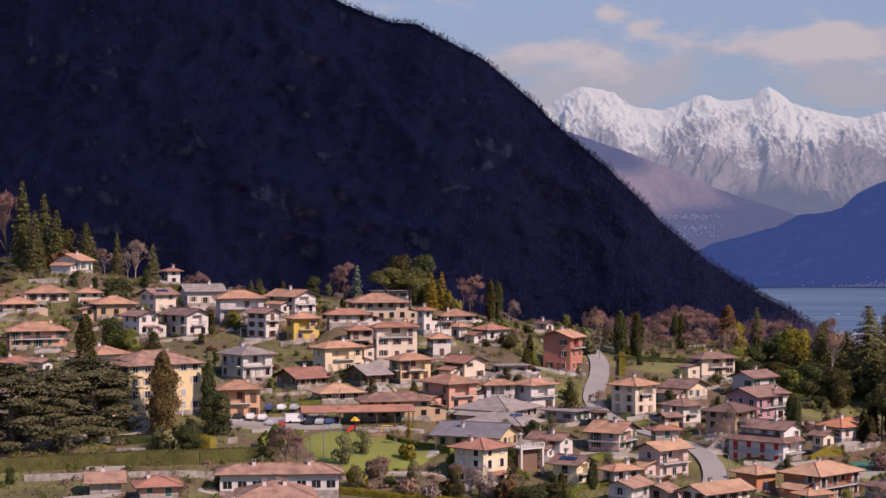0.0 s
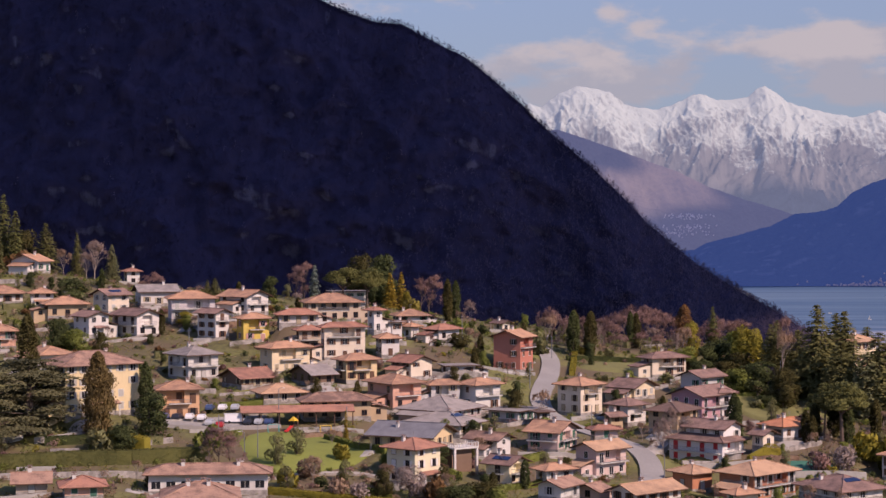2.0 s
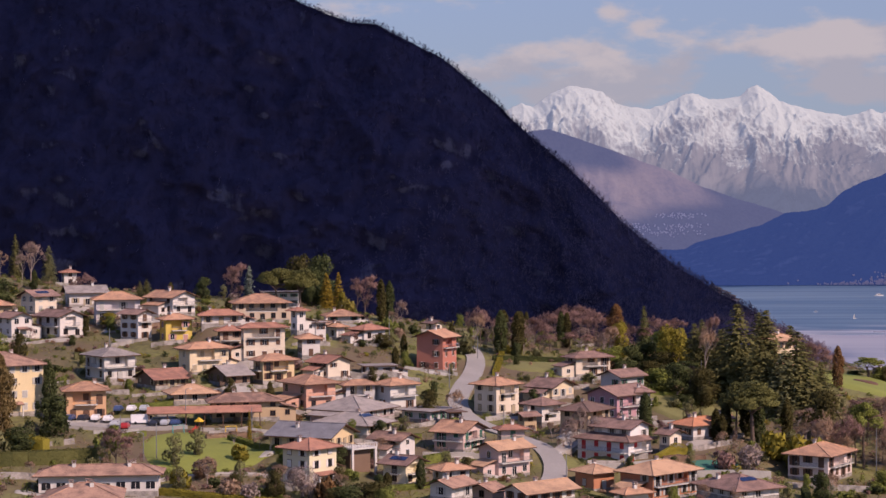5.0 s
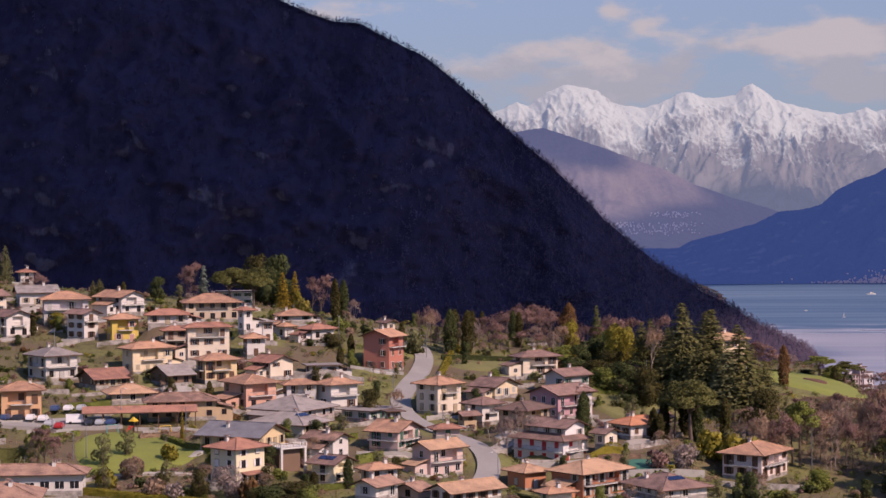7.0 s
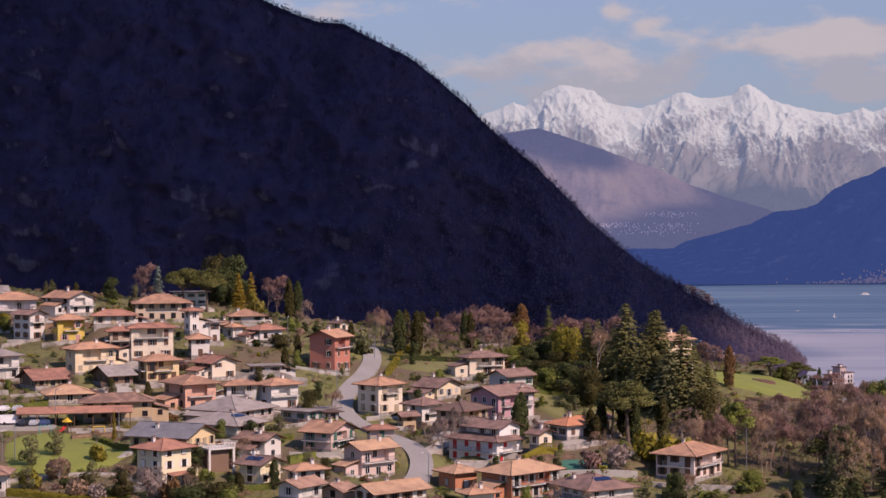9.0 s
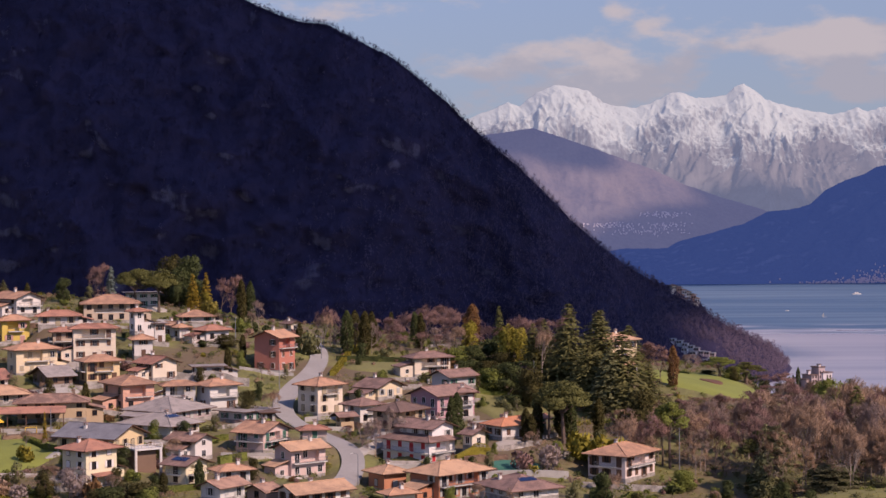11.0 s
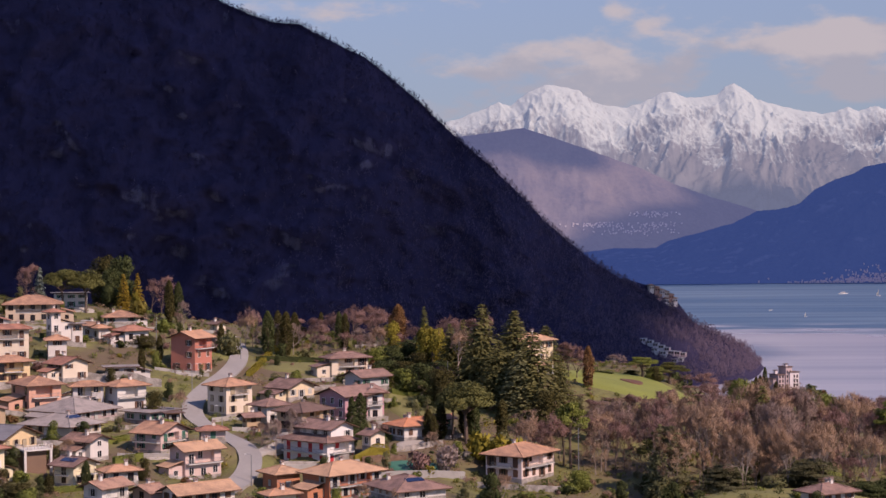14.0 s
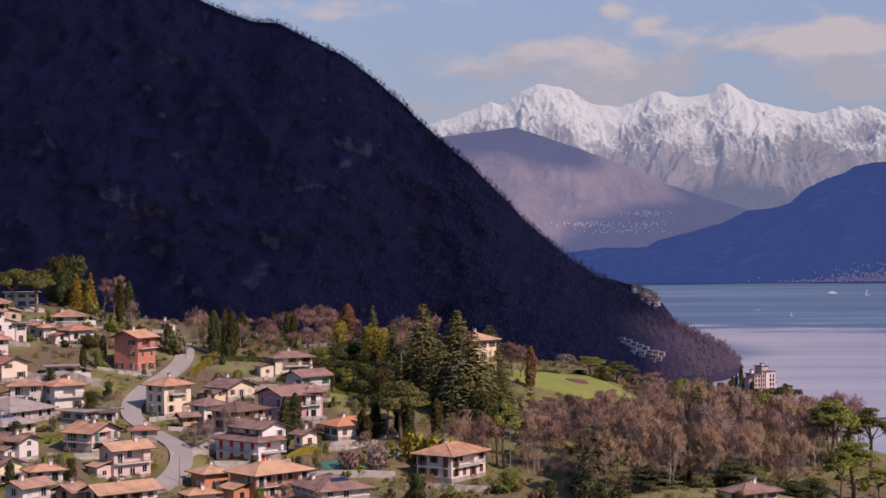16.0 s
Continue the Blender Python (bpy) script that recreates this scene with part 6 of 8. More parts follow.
grove_tree('bare_brown', 194.4, 469.0, 82.1, 3.9)
grove_tree('bare_brown', 175.9, 520.0, 75.1, 3.7)
grove_tree('bare_purple', 177.5, 490.9, 76.4, 4.4)
tree('bare_brown', 221.3, 532.5, 73.3, 5.2)
grove_tree('bare_brown', 203.3, 500.2, 79.8, 5.8)
grove_tree('bare_purple', 204.5, 449.3, 78.4, 4.2)
grove_tree('bare_purple', 184.8, 522.1, 77.7, 4.5)
tree('bare_pale', 199.3, 550.2, 70.4, 4.0)
grove_tree('bare_brown', 186.6, 459.7, 81.5, 4.0)
grove_tree('bare_purple', 234.0, 509.6, 74.4, 6.8)
grove_tree('bare_purple', 206.4, 477.4, 77.9, 4.8)
grove_tree('bare_purple', 182.7, 502.3, 76.5, 4.0)
grove_tree('bare_pale', 222.2, 495.0, 75.8, 3.9)
grove_tree('bare_purple', 215.3, 453.4, 79.3, 5.4)
grove_tree('bare_brown', 196.6, 486.7, 81.5, 4.4)
grove_tree('bare_brown', 206.1, 522.1, 71.8, 5.1)
grove_tree('bare_brown', 212.4, 528.3, 70.8, 4.6)
grove_tree('bare_purple', 188.5, 465.9, 77.4, 5.4)
tree('bare_brown', 207.5, 531.4, 74.0, 3.9)
grove_tree('bare_brown', 229.0, 481.5, 76.0, 3.6)
grove_tree('bare_pale', 196.0, 454.5, 83.9, 3.6)
grove_tree('bare_purple', 202.0, 452.4, 78.8, 4.4)
grove_tree('bare_brown', 228.4, 489.8, 77.0, 4.5)
tree('bare_purple', 230.4, 532.5, 74.4, 6.1)
grove_tree('bare_purple', 185.5, 465.9, 78.6, 4.4)
tree('bare_purple', 219.9, 547.0, 69.0, 6.2)
grove_tree('bare_pale', 177.2, 453.4, 80.5, 3.3)
grove_tree('bare_brown', 169.7, 452.4, 80.5, 4.6)
grove_tree('bare_purple', 219.4, 451.4, 78.7, 4.6)
grove_tree('bare_purple', 223.3, 516.9, 73.5, 5.7)
grove_tree('bare_purple', 225.8, 459.7, 81.1, 5.1)
grove_tree('bare_purple', 174.8, 454.5, 82.4, 4.9)
grove_tree('bare_purple', 237.3, 529.4, 75.6, 6.2)
grove_tree('bare_brown', 219.8, 460.7, 76.9, 4.2)
grove_tree('bare_pale', 185.7, 447.2, 80.2, 4.5)
grove_tree('bare_purple', 231.7, 500.2, 77.4, 6.7)
tree('bare_purple', 198.0, 555.4, 75.6, 4.8)
grove_tree('bare_pale', 190.3, 456.6, 81.4, 4.3)
grove_tree('bare_brown', 209.6, 467.0, 81.3, 3.6)
grove_tree('bare_purple', 217.5, 498.2, 75.5, 4.3)
grove_tree('bare_purple', 203.4, 511.7, 75.9, 5.6)
grove_tree('bare_brown', 184.8, 465.9, 80.2, 5.1)
grove_tree('bare_brown', 196.5, 517.9, 78.3, 4.5)
grove_tree('bare_purple', 229.4, 506.5, 74.6, 5.8)
tree('bare_purple', 183.6, 539.8, 73.9, 5.2)
tree('bare_pale', 185.1, 547.0, 76.4, 4.2)
tree('bare_purple', 183.1, 558.5, 74.9, 5.4)
grove_tree('bare_brown', 215.9, 477.4, 78.2, 5.4)
grove_tree('bare_brown', 174.9, 454.5, 80.7, 5.0)
grove_tree('bare_purple', 193.3, 454.5, 83.7, 6.0)
tree('bare_brown', 183.4, 531.4, 72.3, 3.9)
grove_tree('bare_pale', 196.4, 455.5, 81.0, 4.3)
grove_tree('bare_brown', 187.0, 459.7, 80.8, 5.3)
grove_tree('bare_purple', 177.7, 490.9, 81.6, 4.1)
grove_tree('bare_purple', 205.7, 457.6, 78.7, 5.0)
grove_tree('bare_brown', 192.5, 460.7, 81.7, 5.0)
grove_tree('bare_purple', 196.8, 471.1, 79.2, 4.7)
tree('fir_olive', 192.6, 488.8, 83.0, 7.0)
grove_tree('bare_brown', 188.3, 457.6, 81.1, 5.7)
tree('broad', 192.1, 520.0, 79.1, 5.6)
tree('broad', 211.2, 499.2, 77.6, 6.6)
grove_tree('bare_purple', 217.0, 488.8, 77.0, 7.0)
grove_tree('bare_purple', 218.8, 478.4, 75.9, 6.0)
tree('broad_dark', 179.2, 426.4, 73.5, 3.1)
tree('pine_tall', 157.3, 426.4, 76.7, 4.8)
tree('pine_tall', 161.5, 421.2, 76.9, 5.1)
tree('broad_dark', 171.7, 407.7, 70.4, 6.6)
tree('fir_olive', 188.3, 407.7, 71.6, 7.5)
tree('broad', 191.1, 405.6, 70.1, 5.8)
tree('pine_tall', 223.4, 416.0, 69.0, 4.7)
tree('broad', 187.7, 488.8, 83.1, 4.9)
tree('broad', 207.7, 483.6, 79.4, 5.7)
grove_tree('bare_brown', 191.2, 468.0, 81.6, 6.1)
tree('cedar', 170.6, 403.5, 70.5, 8.3)
tree('cedar', 188.6, 401.4, 72.4, 9.0)
tree('olive', 180.1, 399.4, 69.2, 3.7)
tree('pine_tall', 219.7, 449.3, 82.2, 7.1)
tree('pine_tall', 230.5, 453.4, 79.2, 7.1)
tree('pine_tall', 218.7, 421.2, 74.9, 7.1)
tree('pine_tall', 214.9, 416.0, 73.2, 4.7)
tree('broad', 206.2, 470.1, 80.5, 5.1)
tree('fir_olive', 187.6, 457.6, 84.0, 6.1)
grove_tree('bare_brown', 185.4, 462.8, 85.3, 4.3)
tree('fir_olive', 193.8, 447.2, 79.3, 3.6)
grove_tree('bare_purple', 214.1, 473.2, 78.7, 4.8)
grove_tree('bare_purple', 217.5, 468.0, 75.5, 4.2)
grove_tree('bare_brown', 190.4, 452.4, 81.6, 4.2)
tree('fir_olive', 171.4, 410.8, 70.3, 6.7)
tree('fir', 190.2, 407.7, 71.2, 5.8)
tree('fir_olive', 186.4, 407.7, 72.5, 4.1)
tree('fir', 191.7, 401.4, 69.5, 4.9)
tree('broad', 199.3, 395.2, 68.2, 5.0)
tree('broad', 204.6, 397.3, 68.7, 4.3)
tree('broad_dark', 154.3, 413.9, 67.7, 2.7)
tree('broad', 138.3, 418.1, 68.0, 3.3)
tree('broad', 117.3, 386.9, 71.9, 2.8)
tree('bare_brown', 119.7, 389.0, 71.1, 2.4)
tree('shrub', 125.2, 399.4, 66.2, 3.1)
tree('bare_brown', 181.7, 410.8, 72.8, 3.9)
grove_tree('bare_purple', 198.5, 426.4, 72.0, 4.6)
tree('bare_purple', 202.9, 421.2, 71.3, 4.5)
grove_tree('bare_brown', 194.9, 436.8, 74.9, 4.1)
tree('broad_dark', 198.6, 434.7, 75.1, 3.9)
tree('cedar', 158.6, 410.8, 79.1, 5.6)
tree('cypress', 53.6, 546.0, 99.4, 1.7)
tree('cypress', 58.9, 548.0, 99.0, 1.7)
grow_grove()


def scatter():
    """Garden shrubs, hedgerow bushes and saplings between the houses."""
    rnd = random.Random(404)
    made = 0
    while made < 560:
        x, y = (rnd.uniform(-150, 225), rnd.uniform(345, 625)) if made < 330 else (rnd.uniform(-150, 112), rnd.uniform(365, 590))
        if x > 150 and y > 470 and rnd.random() < 0.7:
            continue
        if any((x - px) ** 2 + (y - py) ** 2 < (0.75 * pr + 1.0) ** 2 for px, py, pr, pz, rest in PADS):
            continue
        if -52 < x < 4 and 392 < y < 442 or near_road(x, y) or on_lawn(x, y):
            continue
        kind = rnd.choices(("shrub", "shrub_brown", "shrub_yellow", "shrub_blossom", "broad", "bare_brown", "olive", "bare_purple", "cypress", "broad_dark"), (32, 16, 2, 1, 9, 9, 8, 5, 3, 12))[0]
        z = gz(x, y)
        if "shrub" in kind:
            r = rnd.uniform(0.8, 2.4)
            tree(kind, x, y, z + r * rnd.uniform(0.9, 1.5), r)
        elif kind == "cypress":
            tree(kind, x, y, z + rnd.uniform(4, 8), 0.9)
        else:
            h = rnd.uniform(2.8, 5.6)
            tree(kind, x, y, z + h, h * rnd.uniform(0.32, 0.42))
        made += 1


scatter()

# ---- ground sheet, lake, far mountains ----
def grid_object(name, xs, ys, zs, mat, smooth=True):
    nx, ny = len(xs[0]), len(xs)
    verts = np.stack([xs.ravel(), ys.ravel(), zs.ravel()], -1)
    faces = [(j * nx + i, j * nx + i + 1, (j + 1) * nx + i + 1, (j + 1) * nx + i) for j in range(ny - 1) for i in range(nx - 1)]
    return mesh_object(name, verts, faces, mat, smooth=smooth)


gx = np.concatenate([np.linspace(-2600, -330, 22), np.linspace(-300, -175, 14), np.arange(-170, 262, 2.4), np.linspace(266, 460, 28)])
gy = np.concatenate([np.linspace(-300, 280, 20), np.linspace(300, 335, 6), np.arange(338, 640, 2.4), np.linspace(646, 760, 22), np.linspace(780, 1580, 30)])
GX, GY = np.meshgrid(gx, gy)
GZ = ground(GX, GY)
rough_ground = np.array([noise.noise(Vector((a * 0.12, b * 0.12, 0))) + 0.5 * noise.noise(Vector((a * 0.4, b * 0.4, 3))) for a, b in zip(GX.ravel(), GY.ravel())]).reshape(GX.shape)
GZ = GZ + 0.35 * rough_ground
tagged(grid_object("ground", GX, GY, GZ, "grass"), "grassy terraced hillside with bare earth patches", "ground", kind="structure")

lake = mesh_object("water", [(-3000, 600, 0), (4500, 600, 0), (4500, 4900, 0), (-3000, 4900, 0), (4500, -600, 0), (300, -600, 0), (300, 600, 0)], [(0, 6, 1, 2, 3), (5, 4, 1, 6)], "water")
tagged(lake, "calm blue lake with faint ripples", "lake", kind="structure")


def fractal(x, y, scale, octaves=6, ridged=False, seed=0.0):
    p = Vector((x / scale, y / scale, seed))
    if ridged:
        return noise.ridged_multi_fractal(p, 0.9, 2.1, octaves, 1.0, 2.0)
    return noise.fractal(p, 0.9, 2.1, octaves)


def profile(x, pts):
    return np.interp(x, [p[0] for p in pts], [p[1] for p in pts])


def massif(name, x0, x1, n, crest, back, reach, foot, rows, rough, scale, mat, label, seed, run=0.0):
    """A mountain face: the crest line stands at depth back(x); the face comes forward by reach times its height and down to foot."""
    xs = np.linspace(x0, x1, n)
    top = profile(xs, crest)
    s = np.linspace(0, 1, rows)
    X = np.repeat(xs[None, :], rows, 0)
    H = np.maximum(top - foot, 2.0)
    Z = foot + H[None, :] * s[:, None]
    Y = back(xs)[None, :] - reach * H[None, :] * (1 - s[:, None])
    relief = np.array([fractal(a, c * 0.8, scale, 7, True, seed) for a, c in zip(X.ravel(), Z.ravel())]).reshape(X.shape)
    middle = np.array([fractal(a, c, scale * 0.33, 6, True, seed + 3) for a, c in zip(X.ravel(), Z.ravel())]).reshape(X.shape)
    fine = np.array([fractal(a, c, scale * 0.16, 5, False, seed + 7) for a, c in zip(X.ravel(), Z.ravel())]).reshape(X.shape)
    # the face runs out gently towards the lake where the mountain ends
    out = np.clip((xs - 120) / 120, 0, 1) * run
    Y = Y - out[None, :] * (1 - s[:, None]) ** 1.5
    X = X - 0.165 * out[None, :] * (1 - s[:, None]) ** 1.5
    amp = rough * np.minimum(H / 120.0, 1.0)[None, :] * (0.25 + 0.75 * np.sin(np.pi * np.clip(s, 0, 1)) ** 0.7)[:, None]
    Y = Y - amp * (relief - 1.0) - 0.36 * amp * (middle - 1.0) - 0.22 * amp * fine
    Z = Z + 0.12 * amp * fine * s[:, None]
    X = np.vstack([X, X[-1:]])
    Y = np.vstack([Y, Y[-1:] + 150.0])
    Z = np.vstack([Z, Z[-1:] * 0 + foot])
    ob = grid_object(name, X, Y, Z, mat)
    tagged(ob, label, "mountain", kind="structure")
    return X, Y, Z


DARK_CREST = [(-1500, 640), (-700, 520), (-300, 432), (-160, 362), (-88, 321), (-68, 312), (-45, 304), (-23, 302), (3, 288), (33, 274), (57, 256), (81.7, 234.5), (110, 206),
              (139, 181), (166, 154), (190, 128), (214, 107), (233, 91.5), (258, 76), (274, 65), (298, 53), (323, 36), (347, 25), (362, 17), (374, 4), (382, -6), (420, -14)]
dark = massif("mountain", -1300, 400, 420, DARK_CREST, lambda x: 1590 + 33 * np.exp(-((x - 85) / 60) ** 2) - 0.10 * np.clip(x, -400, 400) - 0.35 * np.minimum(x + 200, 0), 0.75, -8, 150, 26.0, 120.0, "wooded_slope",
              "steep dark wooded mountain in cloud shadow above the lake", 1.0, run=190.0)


def lattice(x, y, seed):
    """Smooth gradient noise on arrays, about -0.7 to 0.7."""
    table = np.random.RandomState(seed)
    perm = table.permutation(256)
    ang = table.uniform(0, 2 * math.pi, 256)
    xi, yi = np.floor(x).astype(int), np.floor(y).astype(int)
    fx, fy = x - xi, y - yi
    u, v = fx ** 3 * (fx * (fx * 6 - 15) + 10), fy ** 3 * (fy * (fy * 6 - 15) + 10)

    def corner(i, j):
        a = ang[perm[(perm[(xi + i) % 256] + yi + j) % 256]]
        return np.cos(a) * (fx - i) + np.sin(a) * (fy - j)

    low = corner(0, 0) * (1 - u) + corner(1, 0) * u
    high = corner(0, 1) * (1 - u) + corner(1, 1) * u
    return low * (1 - v) + high * v


def ridges(x, y, seed, octaves=5, gain=0.5):
    """Sharp branching ridges, 0 in the gullies and about 1 on the edges."""
    total, amp, keep, norm = 0.0, 1.0, 1.0, 0.0
    for k in range(octaves):
        r = (1 - np.abs(lattice(x, y, seed + k)) * 1.5) ** 2
        total, norm = total + amp * keep * r, norm + amp
        keep = np.clip(r, 0.25, 1)
        x, y, amp = x * 2.03 + 17.3, y * 2.03 + 5.1, amp * gain
    return total / norm


def range_face(name, x0, x1, nx, crest, back, deep, ny, spur, wide, seed, mat, label, power=0.9, foot=0.0):
    """A mountain face as a height field: spurs and gullies run down from the crest towards the lake."""
    xs, u = np.linspace(x0, x1, nx), np.linspace(0, 1, ny) ** 1.1
    X, U = np.meshgrid(xs, u)
    H = profile(xs, crest)[None, :] - foot
    run = U * 400.0
    wx, wy = 0.7 * lattice(X / 260, run / 300, seed + 40) + 0.3 * lattice(X / 90, run / 90, seed + 41), 0.6 * lattice(X / 240, run / 260, seed + 42)
    across = lambda turn, size, k, n, g: ridges((X * math.cos(turn) + run * math.sin(turn)) / size + wx, (run * math.cos(turn) - X * math.sin(turn)) / (size * 1.5) + wy, seed + k, n, g)
    big = np.maximum(across(0.62, wide, 0, 7, 0.55), 0.92 * across(-0.55, wide * 0.85, 9, 7, 0.55))
    small = ridges(X / (wide * 0.26) + wx * 2, run / (wide * 0.28) + wy * 2, seed + 20, 5, 0.6)
    fall = (1 - U) ** power
    Z = foot + H * fall + spur * (big - 0.62) * np.minimum(0.06 + U * 4, 1) * np.minimum((1 - U) * 4, 1) * np.minimum(H / 250, 1)
    Z = Z + 0.24 * spur * (small - 0.5) * np.minimum(0.3 + U * 6, 1) * np.minimum((1 - U) * 4, 1)
    Z = np.maximum(Z, foot - 4 * U)
    Y = back(X) - deep(X) * U
    X, Y, Z = np.vstack([X[:1], X]), np.vstack([Y[:1] + 90, Y]), np.vstack([Z[:1] * 0 + foot, Z])
    tagged(grid_object(name, X, Y, Z, mat), label, "mountain", kind="structure")
    return X[::-1], Y[::-1], Z[::-1]


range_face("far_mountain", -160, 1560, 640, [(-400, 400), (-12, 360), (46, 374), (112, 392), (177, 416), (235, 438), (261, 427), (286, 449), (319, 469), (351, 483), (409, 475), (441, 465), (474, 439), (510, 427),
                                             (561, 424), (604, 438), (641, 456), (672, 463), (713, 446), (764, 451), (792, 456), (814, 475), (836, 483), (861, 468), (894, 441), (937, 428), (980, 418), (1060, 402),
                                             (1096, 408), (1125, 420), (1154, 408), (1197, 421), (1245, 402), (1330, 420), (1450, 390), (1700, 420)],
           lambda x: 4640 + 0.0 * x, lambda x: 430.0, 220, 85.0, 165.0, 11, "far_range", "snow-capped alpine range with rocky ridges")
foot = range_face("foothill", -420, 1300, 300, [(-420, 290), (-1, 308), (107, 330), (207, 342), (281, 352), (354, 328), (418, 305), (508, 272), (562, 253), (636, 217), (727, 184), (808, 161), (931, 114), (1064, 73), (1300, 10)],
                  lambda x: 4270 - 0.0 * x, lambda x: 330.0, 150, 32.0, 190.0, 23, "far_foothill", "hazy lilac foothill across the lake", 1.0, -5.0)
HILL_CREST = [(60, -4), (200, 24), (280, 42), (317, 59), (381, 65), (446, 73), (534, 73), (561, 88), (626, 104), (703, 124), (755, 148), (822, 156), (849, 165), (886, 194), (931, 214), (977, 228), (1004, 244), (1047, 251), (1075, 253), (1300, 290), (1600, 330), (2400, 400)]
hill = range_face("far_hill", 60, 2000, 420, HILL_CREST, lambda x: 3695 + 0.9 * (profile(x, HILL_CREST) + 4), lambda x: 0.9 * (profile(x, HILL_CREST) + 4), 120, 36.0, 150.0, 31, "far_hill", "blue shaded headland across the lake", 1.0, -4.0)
back_land = massif("headland", 120, 380, 120, [(120, 90), (220, 78), (300, 64), (330, 55), (350, 42), (366, 20), (380, -6)], lambda x: 1940 - 0.0 * x, 0.6, -8, 40, 10.0, 60.0, "wooded_slope",
                   "wooded shore behind the mountain's foot", 5.0)


def slope_woods(X, Y, Z):
    """Leafless woods that cover the mountain: clumps of twigs, thickest along the crest."""
    rs = np.random.RandomState(9)
    rows, cols = X.shape[0] - 1, X.shape[1]
    keep = np.where(X[0] > -430)[0]
    n = 29000
    j = rs.randint(0, rows - 1, n)
    i = rs.choice(keep[:-1], n)
    crest = rs.rand(n) < 0.08
    j[crest] = rows - 1 - rs.randint(0, 3, crest.sum())
    x = X[j, i] + rs.uniform(-2, 2, n)
    P0 = np.stack([x, Y[j, i] - 0.5, Z[j, i]], -1)
    P0 = P0[P0[:, 2] > 3.0]
    # the shore strip between the hill and the mountain
    sx, sy = rs.uniform(-150, 340, 5200), rs.uniform(690, 1520, 5200)
    sz = ground(sx, sy)
    P0 = np.concatenate([P0, np.stack([sx, sy, sz - 0.5], -1)[sz > 4.0]])
    # clearing round the houses above the shore
    clear = (P0[:, 0] > 262) & (P0[:, 0] < 310) & (np.abs(P0[:, 2] - (29 - 0.33 * (P0[:, 0] - 270))) < 7)
    P0 = P0[~clear | (rs.rand(len(P0)) < 0.12)]
    n = len(P0)
    h = rs.uniform(2.6, 5.2, n) * np.where(rs.rand(n) < 0.05, 1.5, 1.0)
    P, A, B, N = [], [], [], []
    for k in range(12):
        t = rs.uniform(-0.15, 1.0, (n, 1))
        spread = h[:, None] * 0.28 * (1.15 - t)
        c = P0 + np.concatenate([rs.normal(0, 1, (n, 2)) * spread, t * h[:, None]], 1)
        a = unit(rs.normal(0, 0.5, (n, 3)) + np.array([0, 0, 1.0]))
        b = unit(np.cross(a, rs.normal(0, 1, (n, 3))))
        P.append(c)
        N.append(unit((c - P0) * np.array([1.0, 1.0, 0.3]) / h[:, None] * 2.5 + np.array([0, -1.0, 0.5]) + rs.normal(0, 0.12, (n, 3))))
        A.append(a * h[:, None] * 0.14)
        B.append(b * h[:, None] * rs.uniform(0.03, 0.07, (n, 1)))
    # dark leafless woods above, thickets towards the shore with haze painted into a paler colour
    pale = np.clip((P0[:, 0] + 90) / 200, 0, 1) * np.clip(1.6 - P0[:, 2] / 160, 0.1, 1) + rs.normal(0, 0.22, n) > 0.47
    for mask, mat, words in ((~pale, "twig_slope", "dark leafless woods covering the mountain slope"), (pale, "twig_hazed", "leafless thickets paled by haze above the shore")):
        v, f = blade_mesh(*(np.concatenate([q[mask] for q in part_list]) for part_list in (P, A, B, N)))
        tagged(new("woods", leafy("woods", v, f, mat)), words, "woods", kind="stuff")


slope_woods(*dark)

# ---- the clouds whose shade lies on the mountain and the headland, high above and out of the picture ----
shader("vapour", (0.85, 0.85, 0.86), (0.8, 0.8, 0.82), scale=0.01)


def cloud(x, y, z, a, b, seed):
    rnd = random.Random(seed)
    bm = bmesh.new()
    for k in range(26):
        u, v = rnd.uniform(-1, 1), rnd.uniform(-1, 1)
        r = rnd.uniform(0.22, 0.36)
        bmesh.ops.create_icosphere(bm, subdivisions=2, radius=1.0, matrix=Matrix.LocRotScale((u * a * 0.78, v * b * 0.78, rnd.uniform(-20, 40)), None, (r * a, r * b, rnd.uniform(60, 110))))
    bmesh.ops.create_icosphere(bm, subdivisions=3, radius=1.0, matrix=Matrix.LocRotScale((0, 0, 0), None, (a * 0.97, b * 0.97, 70)))
    me = bpy.data.meshes.new("cloud")
    bm.to_mesh(me)
    bm.free()
    me.materials.append(MATS["vapour"])
    me.polygons.foreach_set("use_smooth", [True] * len(me.polygons))
    ob = new("cloud", me)
    ob.location = (x, y, z)
    return tagged(ob, "broad white cumulus cloud drifting overhead", "cloud")


def cloud_over(x, y, z, up, a, b, seed):
    """A cloud at height up whose shadow falls round the point x, y, z."""
    k = (up - z) / SUN_DIR.z
    return cloud(x + k * SUN_DIR.x, y + k * SUN_DIR.y, up, a, b, seed)


cloud_over(-480, 1600, 170, 4200, 1015, 457, 5)
cloud_over(1400, 3965, 120, 4600, 1050, 500, 6)
cloud_over(70, 4340, 300, 4600, 400, 150, 7)


